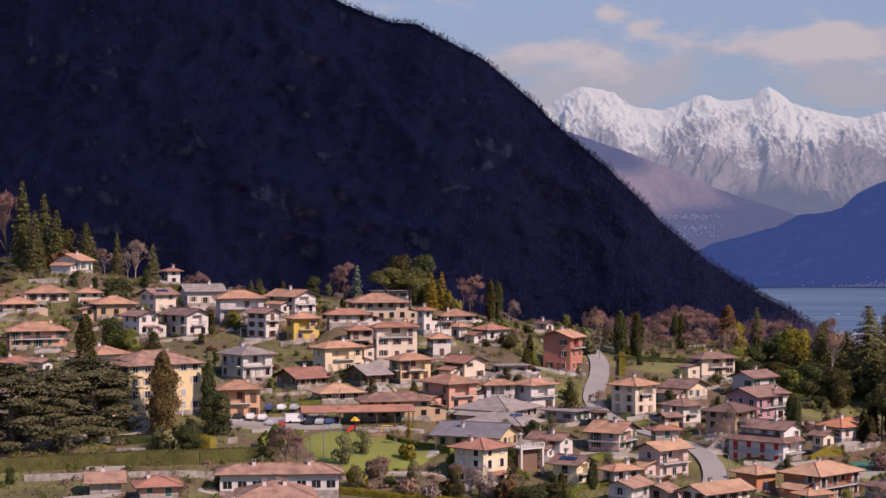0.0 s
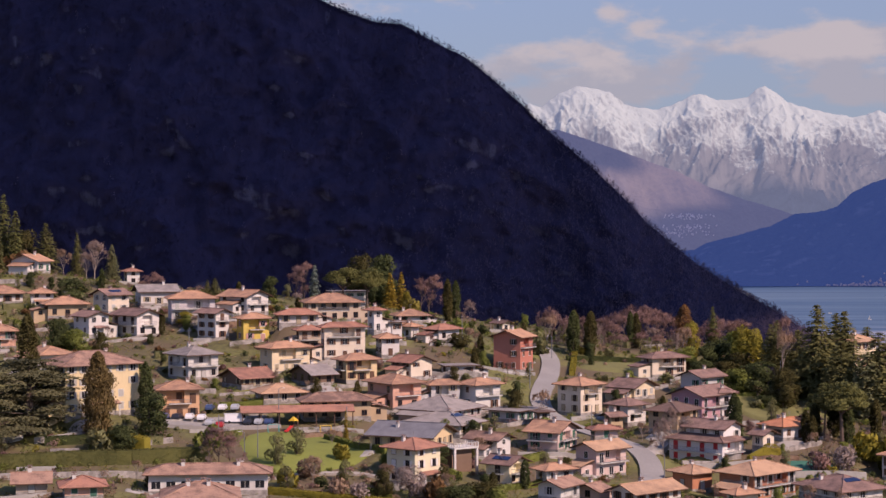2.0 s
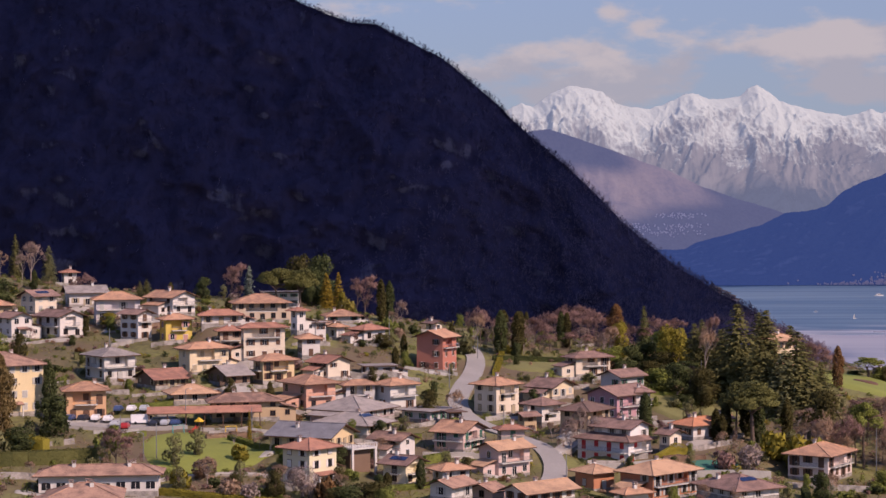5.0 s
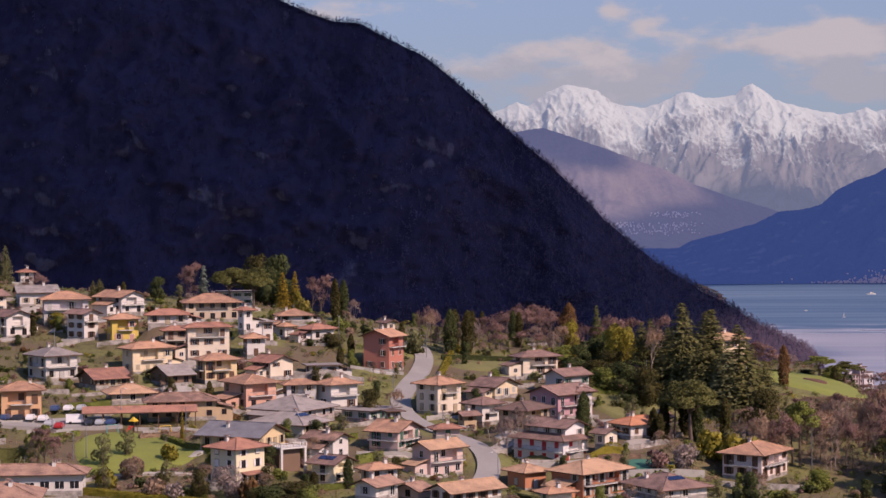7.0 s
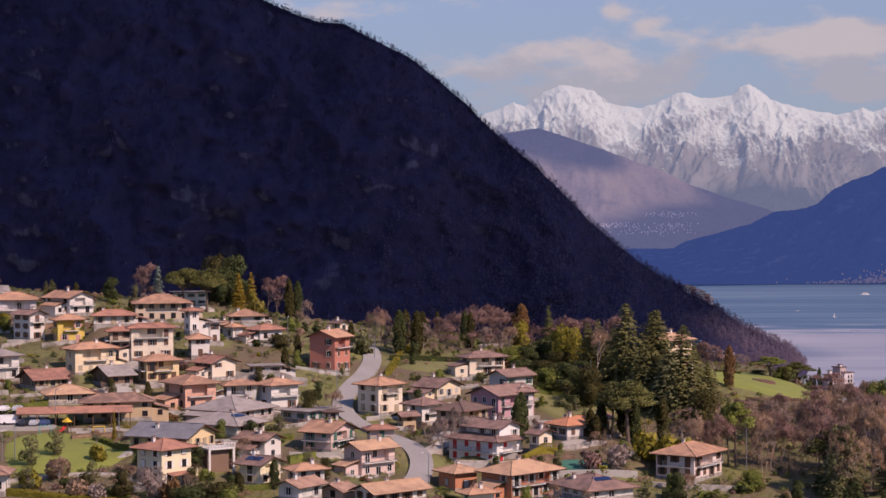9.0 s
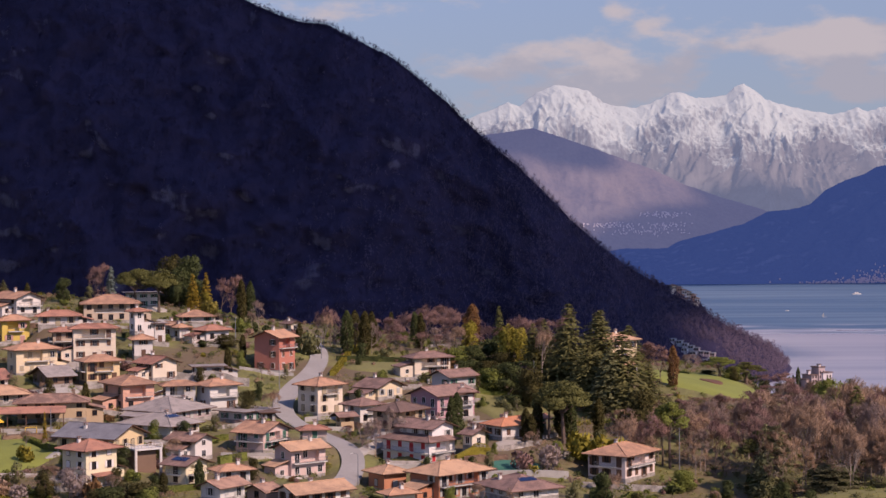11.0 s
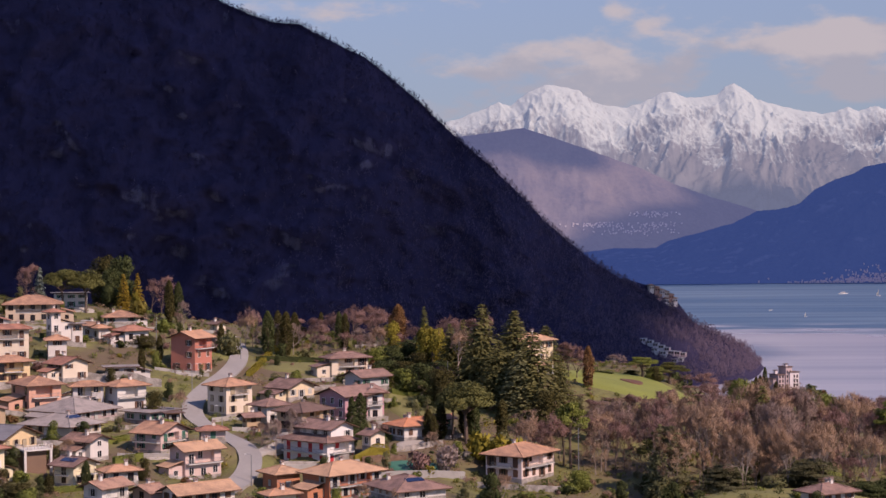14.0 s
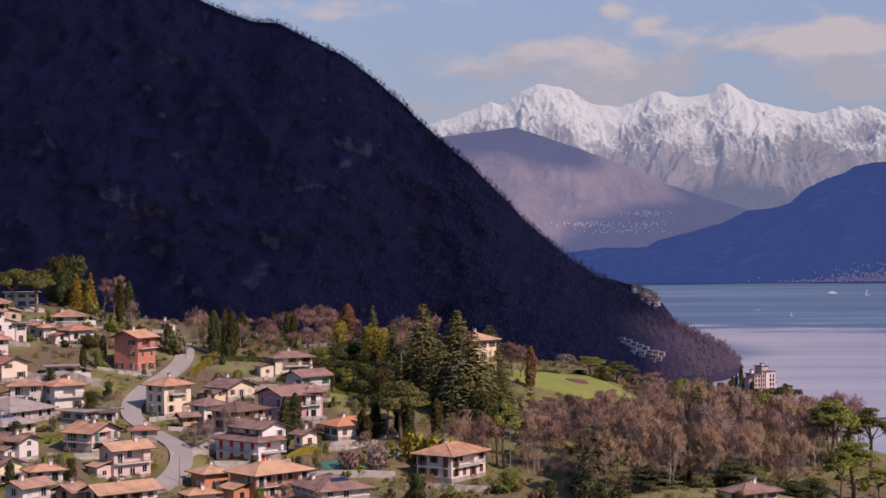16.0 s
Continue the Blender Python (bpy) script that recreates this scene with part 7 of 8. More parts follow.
# ---- road, lawns, walls, hedges ----
def ribbon(name, path, width, mat, lift=0.12, step=2.0, parent=None):
    """A strip that follows the ground along a smoothed path."""
    pts = [Vector((*p, 0)) for p in path]
    for _ in range(2):
        pts = [pts[0]] + [q for a, b in zip(pts, pts[1:]) for q in (a * 0.75 + b * 0.25, a * 0.25 + b * 0.75)] + [pts[-1]]
    verts, faces = [], []
    for k, p in enumerate(pts):
        way = (pts[min(k + 1, len(pts) - 1)] - pts[max(k - 1, 0)]).normalized()
        side = Vector((way.y, -way.x, 0))
        zc = gz(p.x, p.y)
        for s in (-0.5, -0.25, 0, 0.25, 0.5):
            q = p + side * width * s
            verts.append((q.x, q.y, max(gz(q.x, q.y), zc - 0.3) + lift + 0.35))
        for s in (0.5, -0.5):
            q = p + side * width * s
            verts.append((q.x, q.y, zc - 1.6))
        if k:
            a, b = 7 * (k - 1), 7 * k
            faces += [(a + i, a + i + 1, b + i + 1, b + i) for i in range(4)] + [(a + 4, a + 5, b + 5, b + 4), (a + 6, a, b, b + 6)]
    return mesh_object(name, verts, faces, mat, parent, smooth=False)


tagged(ribbon("road", ROAD, 5.4, "asphalt"), "pale grey asphalt road winding up the hill", "road", kind="structure")
tagged(ribbon("road_lane", [(62, 424), (70, 446), (76, 462)], 3.0, "gravel", 0.1), "narrow gravel lane between gardens", "lane", kind="structure")
tagged(ribbon("parking_area", [(-62, 421), (-44, 422), (-26, 430)], 11.0, "asphalt", 0.05), "grey asphalt parking area", "parking", kind="structure")
tagged(ribbon("garden_path", [(-24, 378), (-12, 383), (2, 384), (8, 376)], 1.4, "gravel", 0.1), "pale garden path across the grass", "path", kind="structure")


def patch(name, cx, cy, a, b, mat, label, category, lift=0.55, rot=0.0):
    """A mown oval that lies on the hillside."""
    verts, faces = [(cx, cy, gz(cx, cy) + lift)], []
    rings, n = 7, 44
    for r in range(1, rings + 1):
        for k in range(n):
            t = 2 * math.pi * k / n
            m = (r / rings) * (1 + 0.08 * math.sin(3 * t + cx))
            u, v = a * m * math.cos(t), b * m * math.sin(t)
            x, y = cx + u * math.cos(rot) - v * math.sin(rot), cy + u * math.sin(rot) + v * math.cos(rot)
            verts.append((x, y, gz(x, y) + (lift if r < rings else -0.3)))
    for k in range(n):
        faces.append((0, 1 + k, 1 + (k + 1) % n))
        for r in range(rings - 1):
            p, q = 1 + r * n + k, 1 + r * n + (k + 1) % n
            faces.append((p, p + n, q + n, q))
    return tagged(mesh_object(name, verts, faces, mat, smooth=True), label, category, kind="structure")


patch("lawn", -17, 402, 15, 21, "lawn", "bright green park lawn beside the playground", "lawn", rot=0.3)
patch("lawn", 160, 537, 24, 32, "lawn", "smooth green lawn on the knoll", "lawn", rot=0.2)
patch("lawn", 72, 531, 19, 9, "meadow", "green meadow with young olive trees", "lawn")
patch("lawn", 101, 486, 9, 16, "meadow", "sloping green orchard beside the wood", "lawn", rot=0.2)
patch("lawn", -30, 474, 6, 9, "meadow", "steep grass bank between houses", "lawn")
patch("lawn", 180, 398, 26, 12, "meadow", "grass of the park under bare trees", "lawn")
shader("court_green", (0.05, 0.17, 0.12), (0.04, 0.13, 0.095), scale=0.2)
patch("sports_court", 100, 421, 6.5, 4.5, "court_green", "small green sports court with a net", "court", 0.75)


def wall_along(name, path, tall, thick, mat, label, category):
    """A wall whose foot follows the ground and whose top steps gently with it."""
    s = Shape()
    for (ax, ay), (bx, by) in zip(path, path[1:]):
        n = max(1, int(math.hypot(bx - ax, by - ay) / 3.0))
        d = Vector((bx - ax, by - ay, 0)).normalized()
        o = Vector((-d.y, d.x, 0)) * thick / 2
        for k in range(n):
            p, q = Vector((ax + (bx - ax) * k / n, ay + (by - ay) * k / n, 0)), Vector((ax + (bx - ax) * (k + 1) / n, ay + (by - ay) * (k + 1) / n, 0))
            z0, z1 = gz(p.x, p.y) + tall, gz(q.x, q.y) + tall
            low = min(z0, z1) - tall - 1.5
            pts = [p - o, q - o, q + o, p + o]
            base = len(s.v)
            s.v += [(v.x, v.y, low) for v in pts] + [(pts[0].x, pts[0].y, z0), (pts[1].x, pts[1].y, z1), (pts[2].x, pts[2].y, z1), (pts[3].x, pts[3].y, z0)]
            s.f += [tuple(base + i for i in f) for f in ((4, 5, 6, 7), (0, 1, 5, 4), (1, 2, 6, 5), (2, 3, 7, 6), (3, 0, 4, 7))]
            s.i += [0] * 5
    return tagged(s.make(name, [mat]), label, category)


wall_along("stone_wall", [(-84, 362), (-66, 366), (-50, 373), (-44, 376)], 1.3, 0.6, "stone", "long grey stone retaining wall", "wall")
wall_along("retaining_wall", [(88, 412), (98, 414), (112, 417)], 1.6, 0.5, "concrete", "pale concrete retaining wall by the court", "wall")
wall_along("retaining_wall", [(8, 487), (20, 490), (30, 492)], 2.2, 0.5, "stone", "pale stone terrace wall in a garden", "wall")


def garden_walls():
    """Terrace walls in front of houses that stand across the slope."""
    rnd = random.Random(31)
    for px, py, pr, pz, rest in list(PADS):
        if rnd.random() < 0.28 or near_road(px, py - pr, 6):
            continue
        a = rnd.uniform(0.1, 0.7)
        half = pr * rnd.uniform(0.7, 1.1)
        cx, cy = px + rnd.uniform(-2, 2), py - pr * 1.15
        d = (math.cos(a) * half, math.sin(a) * half)
        if any((cx - x) ** 2 + (cy - y) ** 2 < (0.7 * r) ** 2 for x, y, r, z, rest in PADS):
            continue
        mat, words = rnd.choice((("stone", "rough grey stone garden wall"), ("concrete", "pale concrete garden wall"), ("stone", "rough grey stone garden wall")))
        wall_along("garden_wall", [(cx - d[0], cy - d[1]), (cx, cy), (cx + d[0], cy + d[1])], rnd.uniform(0.7, 1.3), 0.35, mat, words, "wall")


garden_walls()


def yards():
    """Gravelled and paved yards beside the houses."""
    rnd = random.Random(63)
    for px, py, pr, pz, rest in list(PADS):
        if rnd.random() < 0.5 or pr < 5:
            continue
        a = rnd.uniform(3.3, 5.6)
        x, y = px + math.cos(a) * pr * 0.95, py + math.sin(a) * pr * 0.95
        if near_road(x, y, 7) or on_lawn(x, y) or any((x - qx) ** 2 + (y - qy) ** 2 < (0.6 * qr) ** 2 for qx, qy, qr, qz, _ in PADS):
            continue
        mat, words = rnd.choice((("gravel", "pale gravel yard beside a house"), ("concrete", "grey paved yard beside a house"), ("asphalt", "asphalt driveway beside a house")))
        patch("yard", x, y, rnd.uniform(3, 6), rnd.uniform(2, 3.5), mat, words, "yard", 0.45, rnd.uniform(0, 1))


yards()


def hedge(path, tall, wide, mat, label, per=70):
    """A clipped hedge: a dense skin of leaves over a dark body."""
    rs = np.random.RandomState(int(abs(path[0][0]) * 10) + 3)
    P, O = [], []
    s = Shape()
    for (ax, ay), (bx, by) in zip(path, path[1:]):
        ln = math.hypot(bx - ax, by - ay)
        d = np.array([(bx - ax) / ln, (by - ay) / ln, 0])
        o = np.array([-d[1], d[0], 0])
        n = int(ln * per * 2.2)
        u, side, up = rs.uniform(0, ln, n), rs.choice([-1, 0, 1], n, p=[0.36, 0.36, 0.28]), rs.uniform(0, 1, n)
        zs = ground(ax + d[0] * u, ay + d[1] * u)
        for k in range(n):
            q = np.array([ax, ay, 0]) + d * u[k]
            z = zs[k]
            if side[k] == 0:
                P.append(q + o * rs.uniform(-0.5, 0.5) * wide + np.array([0, 0, z + tall]))
                O.append(np.array([0, 0, 1.0]))
            else:
                P.append(q + o * side[k] * wide / 2 + np.array([0, 0, z + tall * up[k]]))
                O.append(o * side[k])
        m = max(1, int(ln / 3))
        for k in range(m):
            p, q = np.array([ax, ay, 0]) + d * ln * k / m, np.array([ax, ay, 0]) + d * ln * (k + 1) / m
            z0, z1 = gz(p[0], p[1]), gz(q[0], q[1])
            base = len(s.v)
            w = o * wide * 0.42
            for c, z in ((p, z0), (q, z1)):
                for sg in (-1, 1):
                    s.v += [tuple(c + sg * w + np.array([0, 0, z - 0.8])), tuple(c + sg * w + np.array([0, 0, z + tall * 0.94]))]
            s.f += [tuple(base + i for i in f) for f in ((1, 5, 7, 3), (0, 4, 5, 1), (2, 3, 7, 6), (0, 1, 3, 2), (4, 6, 7, 5))]
            s.i += [0] * 5
    root = tagged(thing("hedge", path[0][0], path[0][1], gz(*path[0])), label, "hedge")
    inv = Vector((path[0][0], path[0][1], gz(*path[0])))
    v, f = leaf_cloud(rs, np.array(P) - np.array(inv), np.array(O), 0.125, face=np.array(O) + np.array([0, 0, 0.3]))
    leaves = new("foliage", leafy("foliage", v, f, mat))
    leaves.parent = root
    s.v = [tuple(Vector(q) - inv) for q in s.v]
    s.make("stem", [mat], root)
    return root


hedge([(-94, 370), (-70, 378), (-52, 384), (-36, 392)], 3.0, 1.8, "leaf_pine", "long clipped green hedge above the wall")
hedge([(-12.5, 413), (-5, 402), (2, 394)], 1.6, 1.3, "leaf_green", "clipped green hedge along the lawn")
hedge([(51, 537), (62, 541), (76, 544), (88, 541)], 1.4, 1.2, "leaf_dark", "dark clipped hedge along the meadow")
hedge([(90, 536), (96, 520), (101, 504), (110, 492)], 1.6, 1.4, "leaf_dark", "dark hedge at the edge of the wood")
hedge([(-62, 393), (-56, 395), (-50, 393)], 3.2, 3.4, "leaf_lime", "tall rounded bright green hedge by the palazzo")
hedge([(86, 424), (94, 428)], 1.8, 1.4, "leaf_lime", "yellow-green clipped hedge beside the white house")
hedge([(-22, 366), (-8, 364), (8, 362), (20, 360)], 1.3, 1.6, "leaf_lime", "low bright green hedge in front of the houses")
hedge([(-40, 440), (-30, 444), (-22, 448)], 1.6, 1.4, "leaf_green", "green hedge behind the canopy")
hedge([(20, 376), (30, 381), (36, 384)], 1.2, 1.2, "leaf_green", "small green hedge by a house")


def garden_lines():
    """Stone terraces and clipped hedges that follow the contours between the gardens."""
    rnd = random.Random(77)
    made = 0
    while made < 105:
        x, y = rnd.uniform(-150, 118), rnd.uniform(372, 585)
        gx_, gy_ = gz(x + 2, y) - gz(x - 2, y), gz(x, y + 2) - gz(x, y - 2)
        a = math.atan2(gy_, gx_) + math.pi / 2 + rnd.uniform(-0.25, 0.25)
        half = rnd.uniform(2.5, 6.5)
        pts = [(x + math.cos(a) * half * s, y + math.sin(a) * half * s) for s in (-1, -0.35, 0.35, 1)]
        if any(near_road(px, py, 4.2) or on_lawn(px, py) or any((px - qx) ** 2 + (py - qy) ** 2 < (0.8 * qr + 0.6) ** 2 for qx, qy, qr, qz, _ in PADS) for px, py in pts):
            continue
        made += 1
        pick = rnd.random()
        if pick < 0.40:
            wall_along("garden_wall", pts, rnd.uniform(0.7, 1.5), 0.35, "stone", "rough grey stone terrace wall", "wall")
        elif pick < 0.58:
            wall_along("garden_wall", pts, rnd.uniform(0.8, 1.4), 0.25, "concrete", "weathered concrete garden wall", "wall")
        else:
            hedge(pts, rnd.uniform(1.0, 1.9), rnd.uniform(0.9, 1.5), rnd.choice(("leaf_dark", "leaf_green", "leaf_olive", "leaf_green", "twig_brown")), "clipped garden hedge between terraces", 60)


garden_lines()


hedge([(54, 546), (52.5, 530), (51, 516)], 1.3, 1.6, "leaf_lime", "loose yellow-green hedge beside the road")
shader("soil", (0.16, 0.075, 0.045), (0.09, 0.05, 0.032), scale=0.6)
patch("flower_bed", 163.0, 541, 3.8, 7.5, "soil", "dark brown oval flower bed in the lawn", "flower bed", 0.85)
hedge([(151, 560), (155, 562), (159, 560)], 1.0, 1.6, "leaf_dark", "low dark clipped hedge on the knoll")


def terrace(x, y, z, rot, w, d, drop):
    """A roof terrace on pillars with a white balustrade and a timber store beneath."""
    root = tagged(thing("terrace", x, y, z, rot), "white roof terrace on pillars beside a yellow house", "terrace")
    block(root, "floor_slab", -w / 2, w / 2, -d / 2, d / 2, -0.35, 0, "offwhite")
    block(root, "store_wall", -w / 2 + 0.4, w / 2 - 0.9, -d / 2 + 1.4, d / 2, -drop, -0.354, "brown")
    for sx, sy in ((-1, -1), (1, -1), (1, 1)):
        block(root, "pillar", sx * (w / 2 - 0.3) - 0.25, sx * (w / 2 - 0.3) + 0.25, sy * (d / 2 - 0.3) - 0.25, sy * (d / 2 - 0.3) + 0.25, -drop - 1, -0.354, "white")
    for x0, x1, y0, y1 in ((-w / 2, w / 2, -d / 2, -d / 2 + 0.12), (-w / 2, -w / 2 + 0.12, -d / 2 + 0.124, d / 2), (w / 2 - 0.12, w / 2, -d / 2 + 0.124, d / 2)):
        block(root, "rail", x0, x1, y0, y1, 0.9, 1.0, "white")
        n = max(2, int(max(x1 - x0, y1 - y0) / 0.8))
        for k in range(n + 1):
            cx, cy = x0 + (x1 - x0) * k / n, y0 + (y1 - y0) * k / n
            block(root, "baluster", cx - 0.07, cx + 0.07, cy - 0.07, cy + 0.07, 0, 0.896, "white")


# ---- park and parking: canopy, cars, slide, lamps ----
def canopy(x, y, z, rot, w, d, h):
    root = tagged(thing("canopy", x, y, z, rot), "long open shelter with a red roof on posts", "shelter")
    s = Shape()
    X, Y, t = w / 2, d / 2, h + d / 2 * 0.30
    s.slab([[(-X, -Y, h), (X, -Y, h), (X, 0, t), (-X, 0, t)], [(X, Y, h), (-X, Y, h), (-X, 0, t), (X, 0, t)]], 0.22, 0, 1)
    s.make("roof", ["roof_red", "trim_brown"], root)
    n = max(2, int(w / 4))
    for k in range(n + 1):
        for sy in (-1, 1):
            p = Shape()
            u = -X + 0.5 + (w - 1.0) * k / n
            p.box(u - 0.12, u + 0.12, sy * (Y - 0.6) - 0.12, sy * (Y - 0.6) + 0.12, -1.0, h)
            p.make("post", ["trim_brown"], root)
    b = Shape()
    b.box(-X + 0.4, X - 0.4, -0.12, 0.12, h - 0.1, h + 0.2)
    b.make("beam", ["trim_brown"], root)
    return root


canopy(-20.5, 430, gz(-20.5, 430) + 0.2, 9, 27, 8.5, 3.0)

CAR_COLOURS = {"car_white": (0.70, 0.70, 0.71), "car_dark": (0.03, 0.035, 0.05), "car_silver": (0.40, 0.42, 0.45), "car_blue": (0.05, 0.08, 0.18), "car_red": (0.35, 0.03, 0.03)}
for key, col in CAR_COLOURS.items():
    shader(key, col, tuple(c * 0.9 for c in col), rough=0.3, spec=0.6)
shader("tyre", (0.02, 0.02, 0.02), rough=0.9)


def car(x, y, rot, paint, van=False):
    word = {"car_white": "white", "car_dark": "dark", "car_silver": "silver grey", "car_blue": "dark blue", "car_red": "red"}[paint]
    root = tagged(thing("van" if van else "car", x, y, gz(x, y) + 0.5, rot), word + (" panel van" if van else " small car") + " parked on the asphalt", "van" if van else "car", "cars in the parking area")
    ln, wd, ht = (5.4, 1.95, 2.2) if van else (4.1, 1.72, 1.45)
    prof = [(-ln / 2, 0.35), (ln / 2, 0.35), (ln / 2, 0.75), (ln * 0.30, 0.9), (ln * 0.14, ht), (-ln * 0.36, ht), (-ln * 0.48, 0.95), (-ln / 2, 0.8)]
    if van:
        prof = [(-ln / 2, 0.35), (ln / 2, 0.35), (ln / 2, 0.95), (ln * 0.42, 1.15), (ln * 0.30, ht), (-ln / 2, ht)]
    s = Shape()
    n = len(prof)
    for sy in (-1, 1):
        s.v += [(px, sy * wd / 2 * (1.0 if pz < 1.0 else 0.86), pz) for px, pz in prof]
    s.f += [tuple(range(n)), tuple(range(2 * n - 1, n - 1, -1))] + [(k, n + k, n + (k + 1) % n, (k + 1) % n) for k in range(n)]
    s.i += [0] * (n + 2)
    s.make("body", [paint], root)
    g = Shape()
    if van:
        g.box(ln * 0.31, ln * 0.41, -wd * 0.44, wd * 0.44, 1.2, ht - 0.35)
    else:
        g.box(-ln * 0.34, ln * 0.15, -wd * 0.455, wd * 0.455, 0.95, ht - 0.12)
    g.make("windows", ["glass_dark"], root)
    for px in (-ln * 0.31, ln * 0.31):
        for sy in (-1, 1):
            w = Shape()
            w.tube([(px, sy * wd * 0.36, 0.31), (px, sy * wd * 0.51, 0.31)], [0.31, 0.31], 12)
            w.make("wheel", ["tyre"], root)
    return root


for k, (x, y, paint) in enumerate(((-48, 424, "car_dark"), (-45.2, 424.4, "car_white"), (-42.4, 424.8, "car_white"), (-40, 421, "car_silver"), (-31.4, 424.6, "car_dark"), (-28.9, 425.4, "car_silver"),
                                   (-26.6, 426.2, "car_blue"), (-37.5, 419.6, "car_red"), (-42, 436, "car_blue"), (-39, 437, "car_white"), (-36, 438, "car_silver"), (-51, 423.5, "car_blue"))):
    car(x, y, 78 + (k * 37) % 13, paint)
car(-34.5, 425.5, 12, "car_white", True)


def lamp_post(x, y, tall, arm=1.2, rot=0.0):
    root = tagged(thing("street_lamp", x, y, gz(x, y) - 0.2, rot), "slender grey street lamp post", "street lamp", "street lamps")
    s = Shape()
    s.tube([(0, 0, 0), (0, 0, tall)], [0.13, 0.08], 8)
    s.make("pole", ["metal_grey"], root)
    if arm:
        a = Shape()
        a.tube([(0, 0, tall - 0.1), (arm * 0.5, 0, tall + 0.25), (arm, 0, tall + 0.25)], [0.05, 0.05, 0.05], 6)
        a.make("arm", ["metal_grey"], root)
        h = Shape()
        h.box(arm - 0.1, arm + 0.45, -0.13, 0.13, tall + 0.16, tall + 0.3)
        h.make("lamp_head", ["trim_white"], root)
    return root


for x, y, tall, arm, rot in ((46.5, 536, 7, 1.2, 180), (51.5, 452, 7, 1.2, 180), (-36, 405, 7, 0, 0), (-24.5, 427, 9, 1.0, 0), (-8, 419, 7.5, 0, 0), (-26, 393, 8.5, 0, 0), (-29, 394, 6, 1.0, 200), (108, 502, 9, 0, 0),
                             (-52, 415, 6, 0.8, 40), (38, 494, 7, 1.2, 0), (139, 428, 12, 0, 0), (64, 405, 7, 1.2, 180), (-56, 500, 7, 0, 0), (20, 545, 7, 1.0, 90)):
    lamp_post(x, y, tall, arm, rot)

shader("plastic_red", (0.62, 0.05, 0.04), (0.5, 0.04, 0.035), rough=0.4)
shader("plastic_yellow", (0.75, 0.48, 0.04), rough=0.4)
shader("plastic_teal", (0.06, 0.36, 0.36), rough=0.4)


def play_tower(x, y):
    z = gz(x, y) + 0.45
    root = tagged(thing("play_tower", x, y, z, -30), "playground tower with a red slide and yellow roof", "playground")
    for sx in (-0.6, 0.6):
        for sy in (-0.6, 0.6):
            p = Shape()
            p.box(sx - 0.06, sx + 0.06, sy - 0.06, sy + 0.06, -0.4, 2.6)
            p.make("post", ["trim_brown"], root)
    s = Shape()
    s.box(-0.7, 0.7, -0.7, 0.7, 1.25, 1.35)
    s.make("platform", ["trim_brown"], root)
    s = Shape()
    s.slab([[(-0.85, -0.85, 2.5), (0.85, -0.85, 2.5), (0, 0, 3.5)], [(0.85, -0.85, 2.5), (0.85, 0.85, 2.5), (0, 0, 3.5)], [(0.85, 0.85, 2.5), (-0.85, 0.85, 2.5), (0, 0, 3.5)], [(-0.85, 0.85, 2.5), (-0.85, -0.85, 2.5), (0, 0, 3.5)]], 0.06, 0, 0)
    s.make("roof", ["plastic_yellow"], root)
    s = Shape()
    for w0, w1, lift in ((-0.35, 0.35, 0.0), (-0.42, -0.35, 0.18), (0.35, 0.42, 0.18)):
        s.slab([[(w0, -0.7, 1.35 + lift), (w0, -2.6, 0.35 + lift), (w1, -2.6, 0.35 + lift), (w1, -0.7, 1.35 + lift)]], 0.12, 0, 0)
        s.slab([[(w0, -2.6, 0.35 + lift), (w0, -3.3, 0.25 + lift), (w1, -3.3, 0.25 + lift), (w1, -2.6, 0.35 + lift)]], 0.12, 0, 0)
    s.make("slide", ["plastic_red"], root)


play_tower(-20.5, 421)


def play_bench(x, y, mat, label):
    z = gz(x, y) + 0.45
    root = tagged(thing("climbing_frame", x, y, z, 20), label, "playground")
    s = Shape()
    s.tube([(-1.3, 0, 1.9), (1.3, 0, 1.9)], [0.07, 0.07], 8)
    s.make("bar", [mat], root)
    for sx in (-1.3, 1.3):
        for sy in (-0.7, 0.7):
            p = Shape()
            p.tube([(sx, sy, -0.4), (sx, 0, 1.9)], [0.06, 0.06], 6)
            p.make("leg", [mat], root)


play_bench(-25, 418.5, "plastic_teal", "teal metal climbing frame on the lawn")
play_bench(-13, 420.5, "plastic_yellow", "yellow metal swing frame on the lawn")


# ---- far shore: castle villa, lakeside houses, boats ----
def promontory(x, y, r):
    verts, faces, n, rings = [(x, y, 3.0)], [], 36, 6
    for k in range(1, rings + 1):
        for i in range(n):
            t = 2 * math.pi * i / n
            m = r * k / rings * (1 + 0.18 * noise.noise(Vector((math.cos(t) * 1.7, math.sin(t) * 1.7, 4))))
            z = 3.0 * (1 - (k / rings) ** 3) - (2.5 if k == rings else 0) + 0.5 * noise.noise(Vector((t * 3, k, 0)))
            verts.append((x + 1.5 * m * math.cos(t), y + m * math.sin(t), z))
    for i in range(n):
        faces.append((0, 1 + i, 1 + (i + 1) % n))
        for k in range(rings - 1):
            p, q = 1 + k * n + i, 1 + k * n + (i + 1) % n
            faces.append((p, p + n, q + n, q))
    tagged(mesh_object("rock_point", verts, faces, "grass", smooth=True), "rocky point that juts into the lake", "rock", kind="structure")


promontory(343, 1306, 22)


def block(root, name, x0, x1, y0, y1, z0, z1, mat):
    s = Shape()
    s.box(x0, x1, y0, y1, z0, z1)
    return s.make(name, [mat], root)


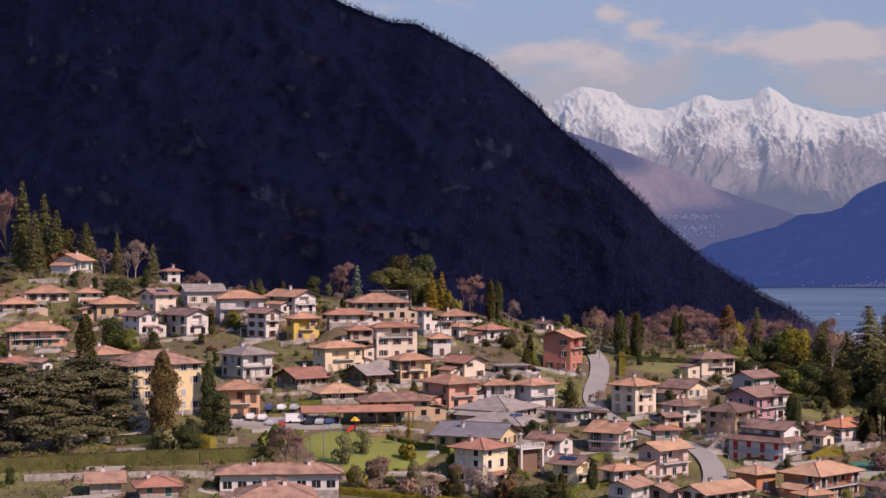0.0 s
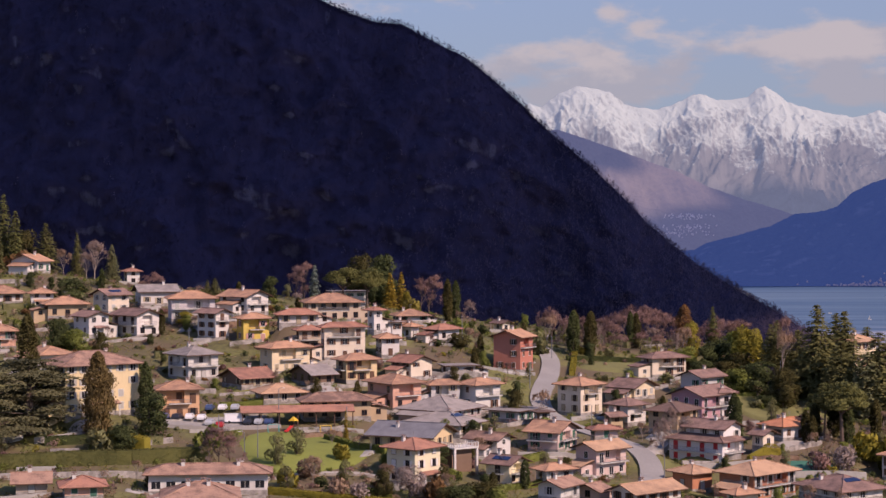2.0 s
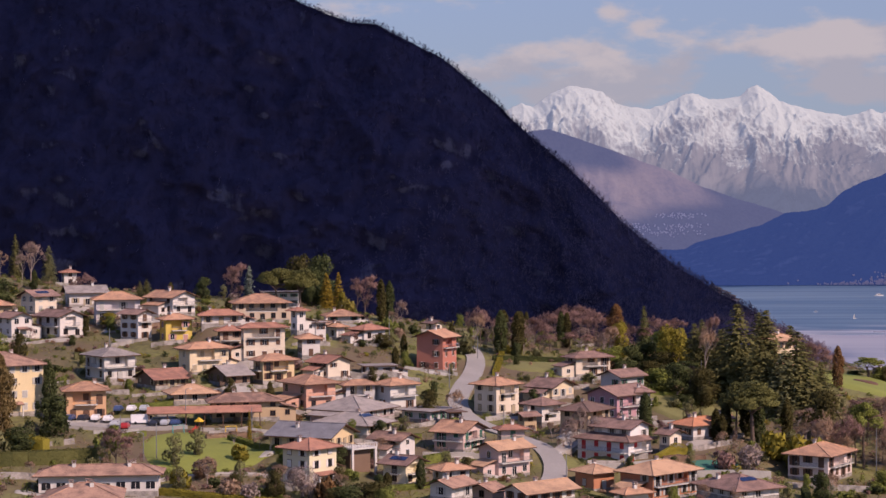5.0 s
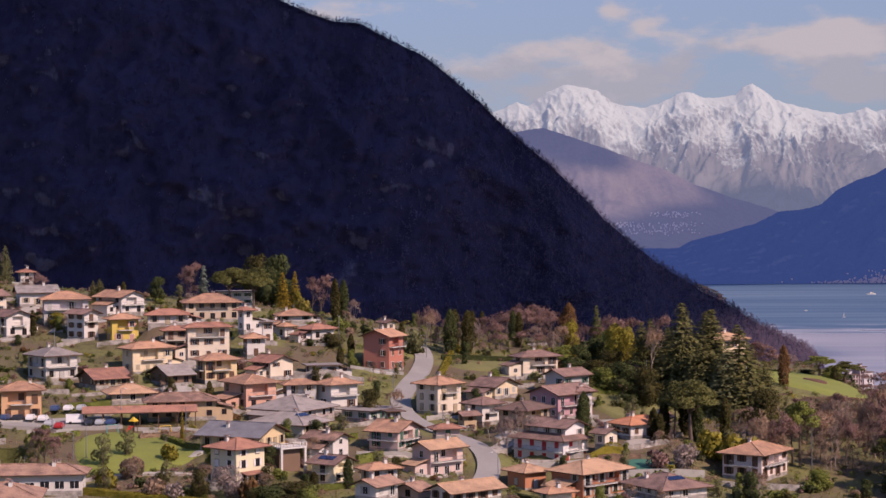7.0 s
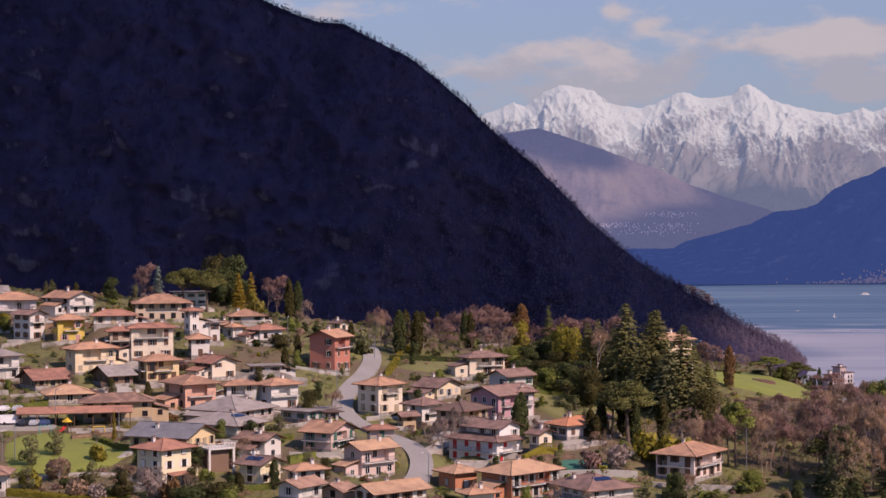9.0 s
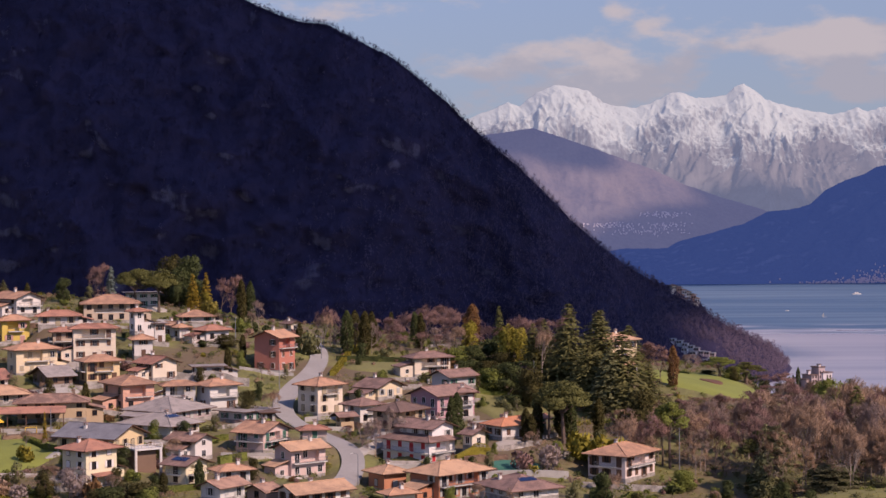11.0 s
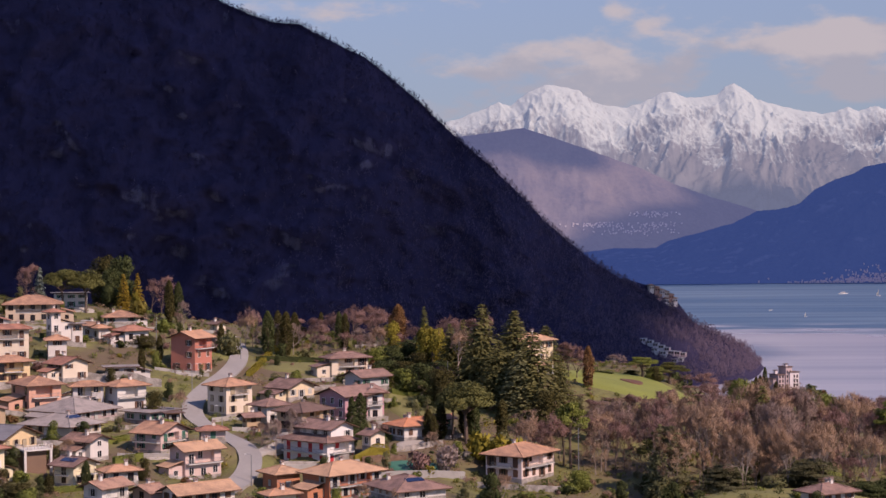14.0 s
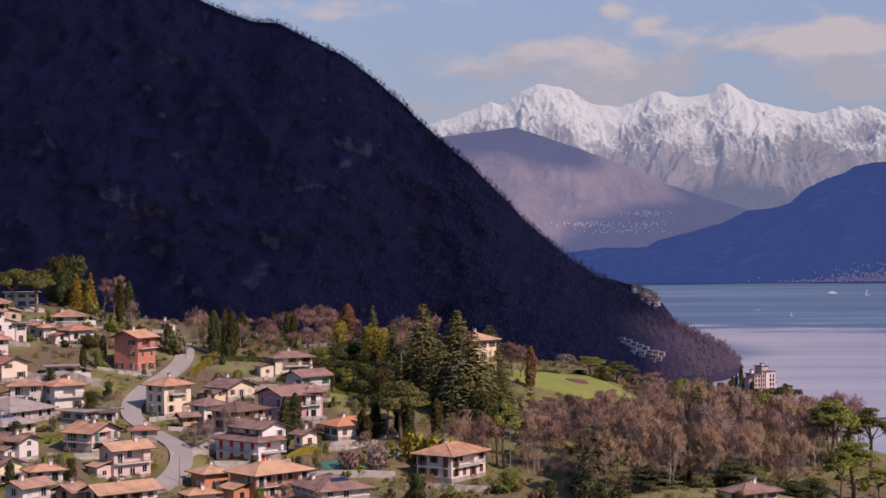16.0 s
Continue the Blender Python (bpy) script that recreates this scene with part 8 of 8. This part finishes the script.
def castle(x, y, z):
    root = tagged(thing("castle_villa", x, y, z, 30), "tall pale turreted villa on a rock by the lake", "villa")
    # dull mauve and lilac walls: the villa's cloud shade is painted into them
    for x0, x1, y0, y1, h, m in ((-9, 0, -4, 6, 13, "mauve"), (0, 8.5, -6, 5, 14.5, "lilac"), (-3, 2.5, -5, 3, 18.5, "mauve"), (-12, -9, -2, 5, 10, "mauve"), (8.5, 11, -4, 3, 6, "grey")):
        block(root, "wall", x0, x1, y0, y1, -2, h, m)
        block(root, "roof", x0 - 0.7, x1 + 0.7, y0 - 0.7, y1 + 0.7, h, h + 0.5, "roof_dark")
    for x0, y0, n, fl in ((-9, -4, 2, 4), (2.6, -6, 2, 4), (-3, -5, 2, 5)):
        for f in range(fl):
            for c in range(n):
                window(root, pose(x0 + 1.4 + c * 2.7, y0, 1.2 + f * 3.2), 1.2, 1.9, "trim_brown")
    for f in range(4):
        for c in range(3):
            window(root, pose(8.5, -4 + c * 3.2, 1.2 + f * 3.3 + (5.6 if f == 0 and c < 2 else 0), 0, 0, 90), 1.3, 2.0, "trim_brown")
    for f in (1, 2, 3):
        balcony_part(root, pose(5.5, -6, f * 3.3, 0, 0, 0), 4.6, 1.2, ("offwhite", "trim_brown"))
    for sx, sy, h in ((-7.5, 1.0, 16), (6.5, 2.0, 17.5), (-1.8, -3.6, 20.5)):
        block(root, "turret", sx - 1.0, sx + 1.0, sy - 1.0, sy + 1.0, 12, h, "lilac")
        block(root, "roof", sx - 1.4, sx + 1.4, sy - 1.4, sy + 1.4, h, h + 0.5, "roof_dark")
    s = Shape()
    s.box(-10, 12, -10, -6.02, -2, 1.4)
    s.make("terrace", ["offwhite"], root)


def islet(x, y, a, b, tall):
    """A rough rock at the water's edge, flat on top."""
    verts, faces, n, rings = [(0, 0, tall)], [], 40, 6
    for r in range(1, rings + 1):
        q = r / rings
        for k in range(n):
            t = 2 * math.pi * k / n
            m = q * (1 + 0.16 * noise.noise(Vector((math.cos(t) * 2, math.sin(t) * 2, q))))
            verts.append((a * m * math.cos(t), b * m * math.sin(t), tall * (1 if q < 0.7 else 1 - ((q - 0.7) / 0.3) ** 1.5 * 1.6) + 0.5 * noise.noise(Vector((math.cos(t) * 5, math.sin(t) * 5, q * 4)))))
    for k in range(n):
        faces.append((0, 1 + k, 1 + (k + 1) % n))
        for r in range(rings - 1):
            p, q = 1 + r * n + k, 1 + r * n + (k + 1) % n
            faces.append((p, p + n, q + n, q))
    tagged(mesh_object("rock", verts, faces, "rock_dark", loc=(x, y, 0)), "dark scrubby rock rising from the lake", "rock", kind="structure")


shader("rock_dark", (0.13, 0.11, 0.10), (0.05, 0.045, 0.04), scale=0.25, bump=0.5)
islet(355, 1302, 23, 15, 3.8)
for k in range(26):
    t = k * 2.4
    tree(("shrub", "shrub_brown", "broad_dark")[k % 3], 355 + 20 * math.cos(t), 1302 - 8 - 4 * abs(math.sin(t)), 4.2 + (k % 4), 1.8 + 0.4 * (k % 3), 1.5)
castle(348.5, 1303, 2.4)
for x, y, top, r in ((334, 1300, 21, 1.5), (331, 1303, 15, 1.4), (328, 1302, 14, 1.5), (341, 1295, 11, 1.5)):
    tree("cypress", x, y, top, r, 3.0)
for x, y, top, r in ((365, 1298, 9, 3.4), (369, 1301, 7.5, 3.5), (326, 1298, 11, 4), (319, 1296, 10, 5), (311, 1300, 12, 5)):
    tree("broad_dark", x, y, top, r, 2.0)


def shore_house(x, y, z, w, h, rot, wall, rcol):
    root = tagged(thing("lakeside_house", x, y, z, rot), "small " + {"white": "white", "pink": "pinkish", "cream": "cream", "salmon": "salmon", "offwhite": "off-white", "pinkwhite": "pale pink", "grey": "grey", "lilac": "pale lilac", "mauve": "mauve"}[wall] + " house on the wooded shore", "house", "houses on the far shore")
    s = Shape()
    s.box(-w / 2, w / 2, -4, 4, -5, h)
    s.make("wall", [wall], root)
    if rcol:
        house_roof(root, w, 8, h, "hip", rcol)
    else:
        block(root, "roof", -w / 2 - 0.3, w / 2 + 0.3, -4.3, 4.3, h, h + 0.4, "concrete")
    for f in range(max(1, int(h / 3.4))):
        for c in range(max(2, int(w / 3))):
            window(root, pose(-w / 2 + (c + 0.5) * w / max(2, int(w / 3)), -4, 0.8 + 3 * f), 1.3, 1.6, "trim_brown")


def face_depth(x, z, face=None):
    """How deep a mountain's face lies at x and height z."""
    X, Y, Z = face or dark
    i = int(np.argmin(np.abs(X[0] - x)))
    j = int(np.argmin(np.abs(Z[:-1, i] - z)))
    return float(Y[j, i])


for x, y, z, w, h, m in ((270, 1467, 29.5, 4.8, 3.4, "white"), (275.3, 1465, 28.2, 4.6, 3.2, "offwhite"), (279.6, 1462, 26, 4.6, 3.4, "white"), (284, 1460, 24.4, 4.6, 3.2, "offwhite"), (288.4, 1459, 22.7, 4.2, 3.2, "pink"), (291.9, 1458, 20, 4.6, 3.2, "pinkwhite"),
                         (296.9, 1461, 19.3, 4.6, 3.2, "pink"), (301.9, 1465, 18.1, 4.4, 3.0, "pink"), (292.3, 1442, 14.8, 4.6, 2.8, "grey"), (297.8, 1450, 15, 4.4, 3, "offwhite"), (277.6, 1451, 23, 5, 2.8, "grey"), (284, 1447, 20.6, 5, 2.8, "offwhite")):
    # white and pink walls turned grey, mauve and lilac: shade put into their colour
    shore_house(x - 5.5, y - 1, z - 0.6, w * 0.9, h * 0.72, -18, {"white": "lilac", "pinkwhite": "mauve", "pink": "mauve", "offwhite": "grey", "grey": "grey"}[m], None)
for x, z, m in ((322, 56, "cream"), (328, 54, "salmon"), (333, 51, "white"), (338, 49, "cream"), (343, 46, "salmon"), (347, 42, "white"), (330, 46, "salmon"), (337, 42, "white"), (343, 38, "cream")):
    shore_house(x, face_depth(x, z, back_land) - 3, z - 1.5, 5.0, 4.4, 12, m, "roof_orange")


def far_town(name, spots, size, label, wall="town_wall"):
    """A scatter of far houses, too small to tell apart."""
    s = Shape()
    rnd = random.Random(len(spots))
    for x, y, z in spots:
        w, h = size * rnd.uniform(0.6, 1.4), size * rnd.uniform(0.5, 0.9)
        m = rnd.choice((0, 0, 1, 2))
        s.box(x - w / 2, x + w / 2, y - w / 2, y + w / 2, z - 1.0, z + h, m)
        s.box(x - w / 2 - 0.2, x + w / 2 + 0.2, y - w / 2 - 0.2, y + w / 2 + 0.2, z + h, z + h + 0.5, 3)
    tagged(s.make(name, [wall, wall, wall, "town_roof"]), label, "town", kind="stuff")


rt = random.Random(3)
SHORE_TOWN = []
for m, w, top, n in ((1090, 40, 34, 300), (1010, 40, 26, 240), (930, 30, 14, 120), (860, 40, 6, 50), (1180, 60, 30, 160)):
    SHORE_TOWN += [(rt.gauss(m, w), abs(rt.gauss(0, 0.5)) * top) for _ in range(n)]
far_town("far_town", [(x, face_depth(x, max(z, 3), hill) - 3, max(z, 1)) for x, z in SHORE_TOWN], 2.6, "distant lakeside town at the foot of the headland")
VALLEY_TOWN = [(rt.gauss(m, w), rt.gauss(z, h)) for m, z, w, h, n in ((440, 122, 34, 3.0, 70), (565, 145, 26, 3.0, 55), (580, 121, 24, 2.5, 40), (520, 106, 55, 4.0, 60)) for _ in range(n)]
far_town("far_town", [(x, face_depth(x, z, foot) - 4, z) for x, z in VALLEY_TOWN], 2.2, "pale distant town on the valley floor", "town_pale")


def boat(x, y, ln, sail, label):
    root = tagged(thing("sailboat" if sail else "motorboat", x, y, 0.0, 20), label, "boat")
    s = Shape()
    n, prof = 9, []
    for k in range(n):
        u = k / (n - 1)
        prof.append((ln * (u - 0.5), ln * 0.14 * math.sin(math.pi * (0.25 + 0.75 * u)) ** 0.7))
    for zz, sc in ((-0.3, 0.6), (ln * 0.09, 1.0)):
        s.v += [(px, py * sc, zz) for px, py in prof] + [(px, -py * sc, zz) for px, py in reversed(prof)]
    m = 2 * n
    s.f += [tuple(range(m, 2 * m))] + [(k, (k + 1) % m, m + (k + 1) % m, m + k) for k in range(m)]
    s.i += [0] * (m + 1)
    s.make("hull", ["trim_white"], root)
    if sail:
        p = Shape()
        p.tube([(0, 0, 0), (0, 0, ln * 1.3)], [0.12, 0.07], 6)
        p.make("mast", ["metal_grey"], root)
        p = Shape()
        p.slab([[(-0.1, 0, ln * 0.2), (-ln * 0.45, 0.4, ln * 0.22), (-0.1, 0, ln * 1.25)]], 0.05, 0, 0)
        p.make("sail", ["trim_white"], root)
    else:
        block(root, "cabin", -ln * 0.25, ln * 0.2, -ln * 0.09, ln * 0.09, ln * 0.09, ln * 0.2, "trim_white")
        block(root, "windows", -ln * 0.2, ln * 0.205, -ln * 0.095, ln * 0.095, ln * 0.12, ln * 0.16, "glass_dark")


boat(575, 2381, 5.4, True, "small white sailboat on the lake")
boat(560, 2560, 6.0, False, "small white motorboat on the lake")
boat(785, 3125, 18.0, False, "white passenger boat on the lake")
boat(826, 3040, 9.0, True, "distant white sailboat on the lake")


terrace(18.0, 393, 77.0, 35, 6.5, 5.0, 5.5)


# ---- thickets: unclipped bushes that fill the gardens and banks between the houses ----
def open_ground(x, y, margin):
    """True where neither a house, a lawn, the road nor the parking area lies."""
    keep = np.ones(len(x), bool)
    for px, py, a, hw, hd in FOOTPRINTS:
        u, v = (x - px) * math.cos(a) + (y - py) * math.sin(a), (y - py) * math.cos(a) - (x - px) * math.sin(a)
        keep &= (np.abs(u) > hw + margin) | (np.abs(v) > hd + margin)
    for cx, cy, a, b in ((-17, 402, 14, 20), (160, 537, 24, 31), (72, 531, 17, 8), (101, 486, 8, 14), (100, 421, 8, 6), (-40, 424, 24, 8)):
        keep &= ((x - cx) / a) ** 2 + ((y - cy) / b) ** 2 > 1
    for (ax, ay), (bx, by) in zip(ROAD, ROAD[1:]):
        k = np.clip(((x - ax) * (bx - ax) + (y - ay) * (by - ay)) / ((bx - ax) ** 2 + (by - ay) ** 2), 0, 1)
        keep &= np.hypot(x - ax - k * (bx - ax), y - ay - k * (by - ay)) > 4.2
    return keep


def thickets():
    rs = np.random.RandomState(52)
    n = 5400
    x, y = rs.uniform(-165, 225, n), 345 + 285 * rs.uniform(0, 1, n)
    dense = np.array([noise.noise(Vector((a * 0.045, b * 0.045, 2))) for a, b in zip(x, y)])
    keep = open_ground(x, y, 1.3) & (rs.rand(n) < np.clip(0.68 + 1.1 * dense, 0.2, 1))
    x, y, dense = x[keep], y[keep], dense[keep]
    z = ground(x, y)
    n = len(x)
    r = rs.uniform(0.5, 1.25, n) * np.where(rs.rand(n) < 0.15, 1.5, 1.0)
    kind = rs.choice(6, n, p=[0.28, 0.18, 0.20, 0.18, 0.11, 0.05])
    for k, mat in enumerate(("leaf_green", "leaf_dark", "leaf_olive", "twig_brown", "twig_purple", "leaf_lime")):
        m = np.where(kind == k)[0]
        P, O = [], []
        for j in range(5):
            c = np.stack([x[m] + rs.uniform(-0.7, 0.7, len(m)) * r[m], y[m] + rs.uniform(-0.7, 0.7, len(m)) * r[m], z[m] + r[m] * rs.uniform(0.25, 0.8, len(m))], -1)
            for _ in range(26):
                d = unit(rs.normal(0, 1, (len(m), 3)) + np.array([0, -0.3, 0.4]))
                P.append(c + d * r[m][:, None] * rs.uniform(0.4, 0.62, (len(m), 1)))
                O.append(d)
        v, f = leaf_cloud(rs, np.concatenate(P), np.concatenate(O), 0.15)
        tagged(new("thicket", leafy("thicket", v, f, mat)), "unclipped bushes on the banks between gardens", "bushes", kind="stuff")


thickets()


# ---- undergrowth: grass tufts, weeds and low brambles over the open ground ----
def undergrowth():
    rs = np.random.RandomState(21)
    n = 42000
    x, y = rs.uniform(-165, 236, n), 340 + 300 * rs.uniform(0, 1, n) ** 1.15
    keep = open_ground(x, y, 0.5)
    patchy = np.array([noise.noise(Vector((a * 0.06, b * 0.06, 8))) for a, b in zip(x, y)])
    keep &= rs.rand(n) < np.clip(0.55 + 0.9 * patchy, 0.12, 1)
    x, y, patchy = x[keep], y[keep], patchy[keep]
    z = ground(x, y)
    n = len(x)
    kind = (np.clip((patchy + rs.normal(0, 0.35, n)) * 2.2 + 2.0, 0, 3.999)).astype(int)
    size = rs.uniform(0.3, 0.8, n)
    for k, mat in enumerate(("twig_brown", "leaf_olive", "leaf_yellow", "leaf_green")):
        m = kind == k
        P, O = [], []
        for j in range(11):
            d = unit(rs.normal(0, 1, (m.sum(), 3)) * np.array([1, 1, 0.6]) + np.array([0, 0, 0.5]))
            P.append(np.stack([x[m], y[m], z[m] + 0.15], -1) + d * size[m][:, None] * rs.uniform(0.4, 1.0, (m.sum(), 1)))
            O.append(d)
        v, f = leaf_cloud(rs, np.concatenate(P), np.concatenate(O), 0.13, face=0.5 * np.concatenate(O) + np.array([0, 0, 1.0]))
        tagged(new("undergrowth", leafy("undergrowth", v, f, mat)), "low grass tufts, weeds and brambles on the slope", "undergrowth", kind="stuff")


undergrowth()
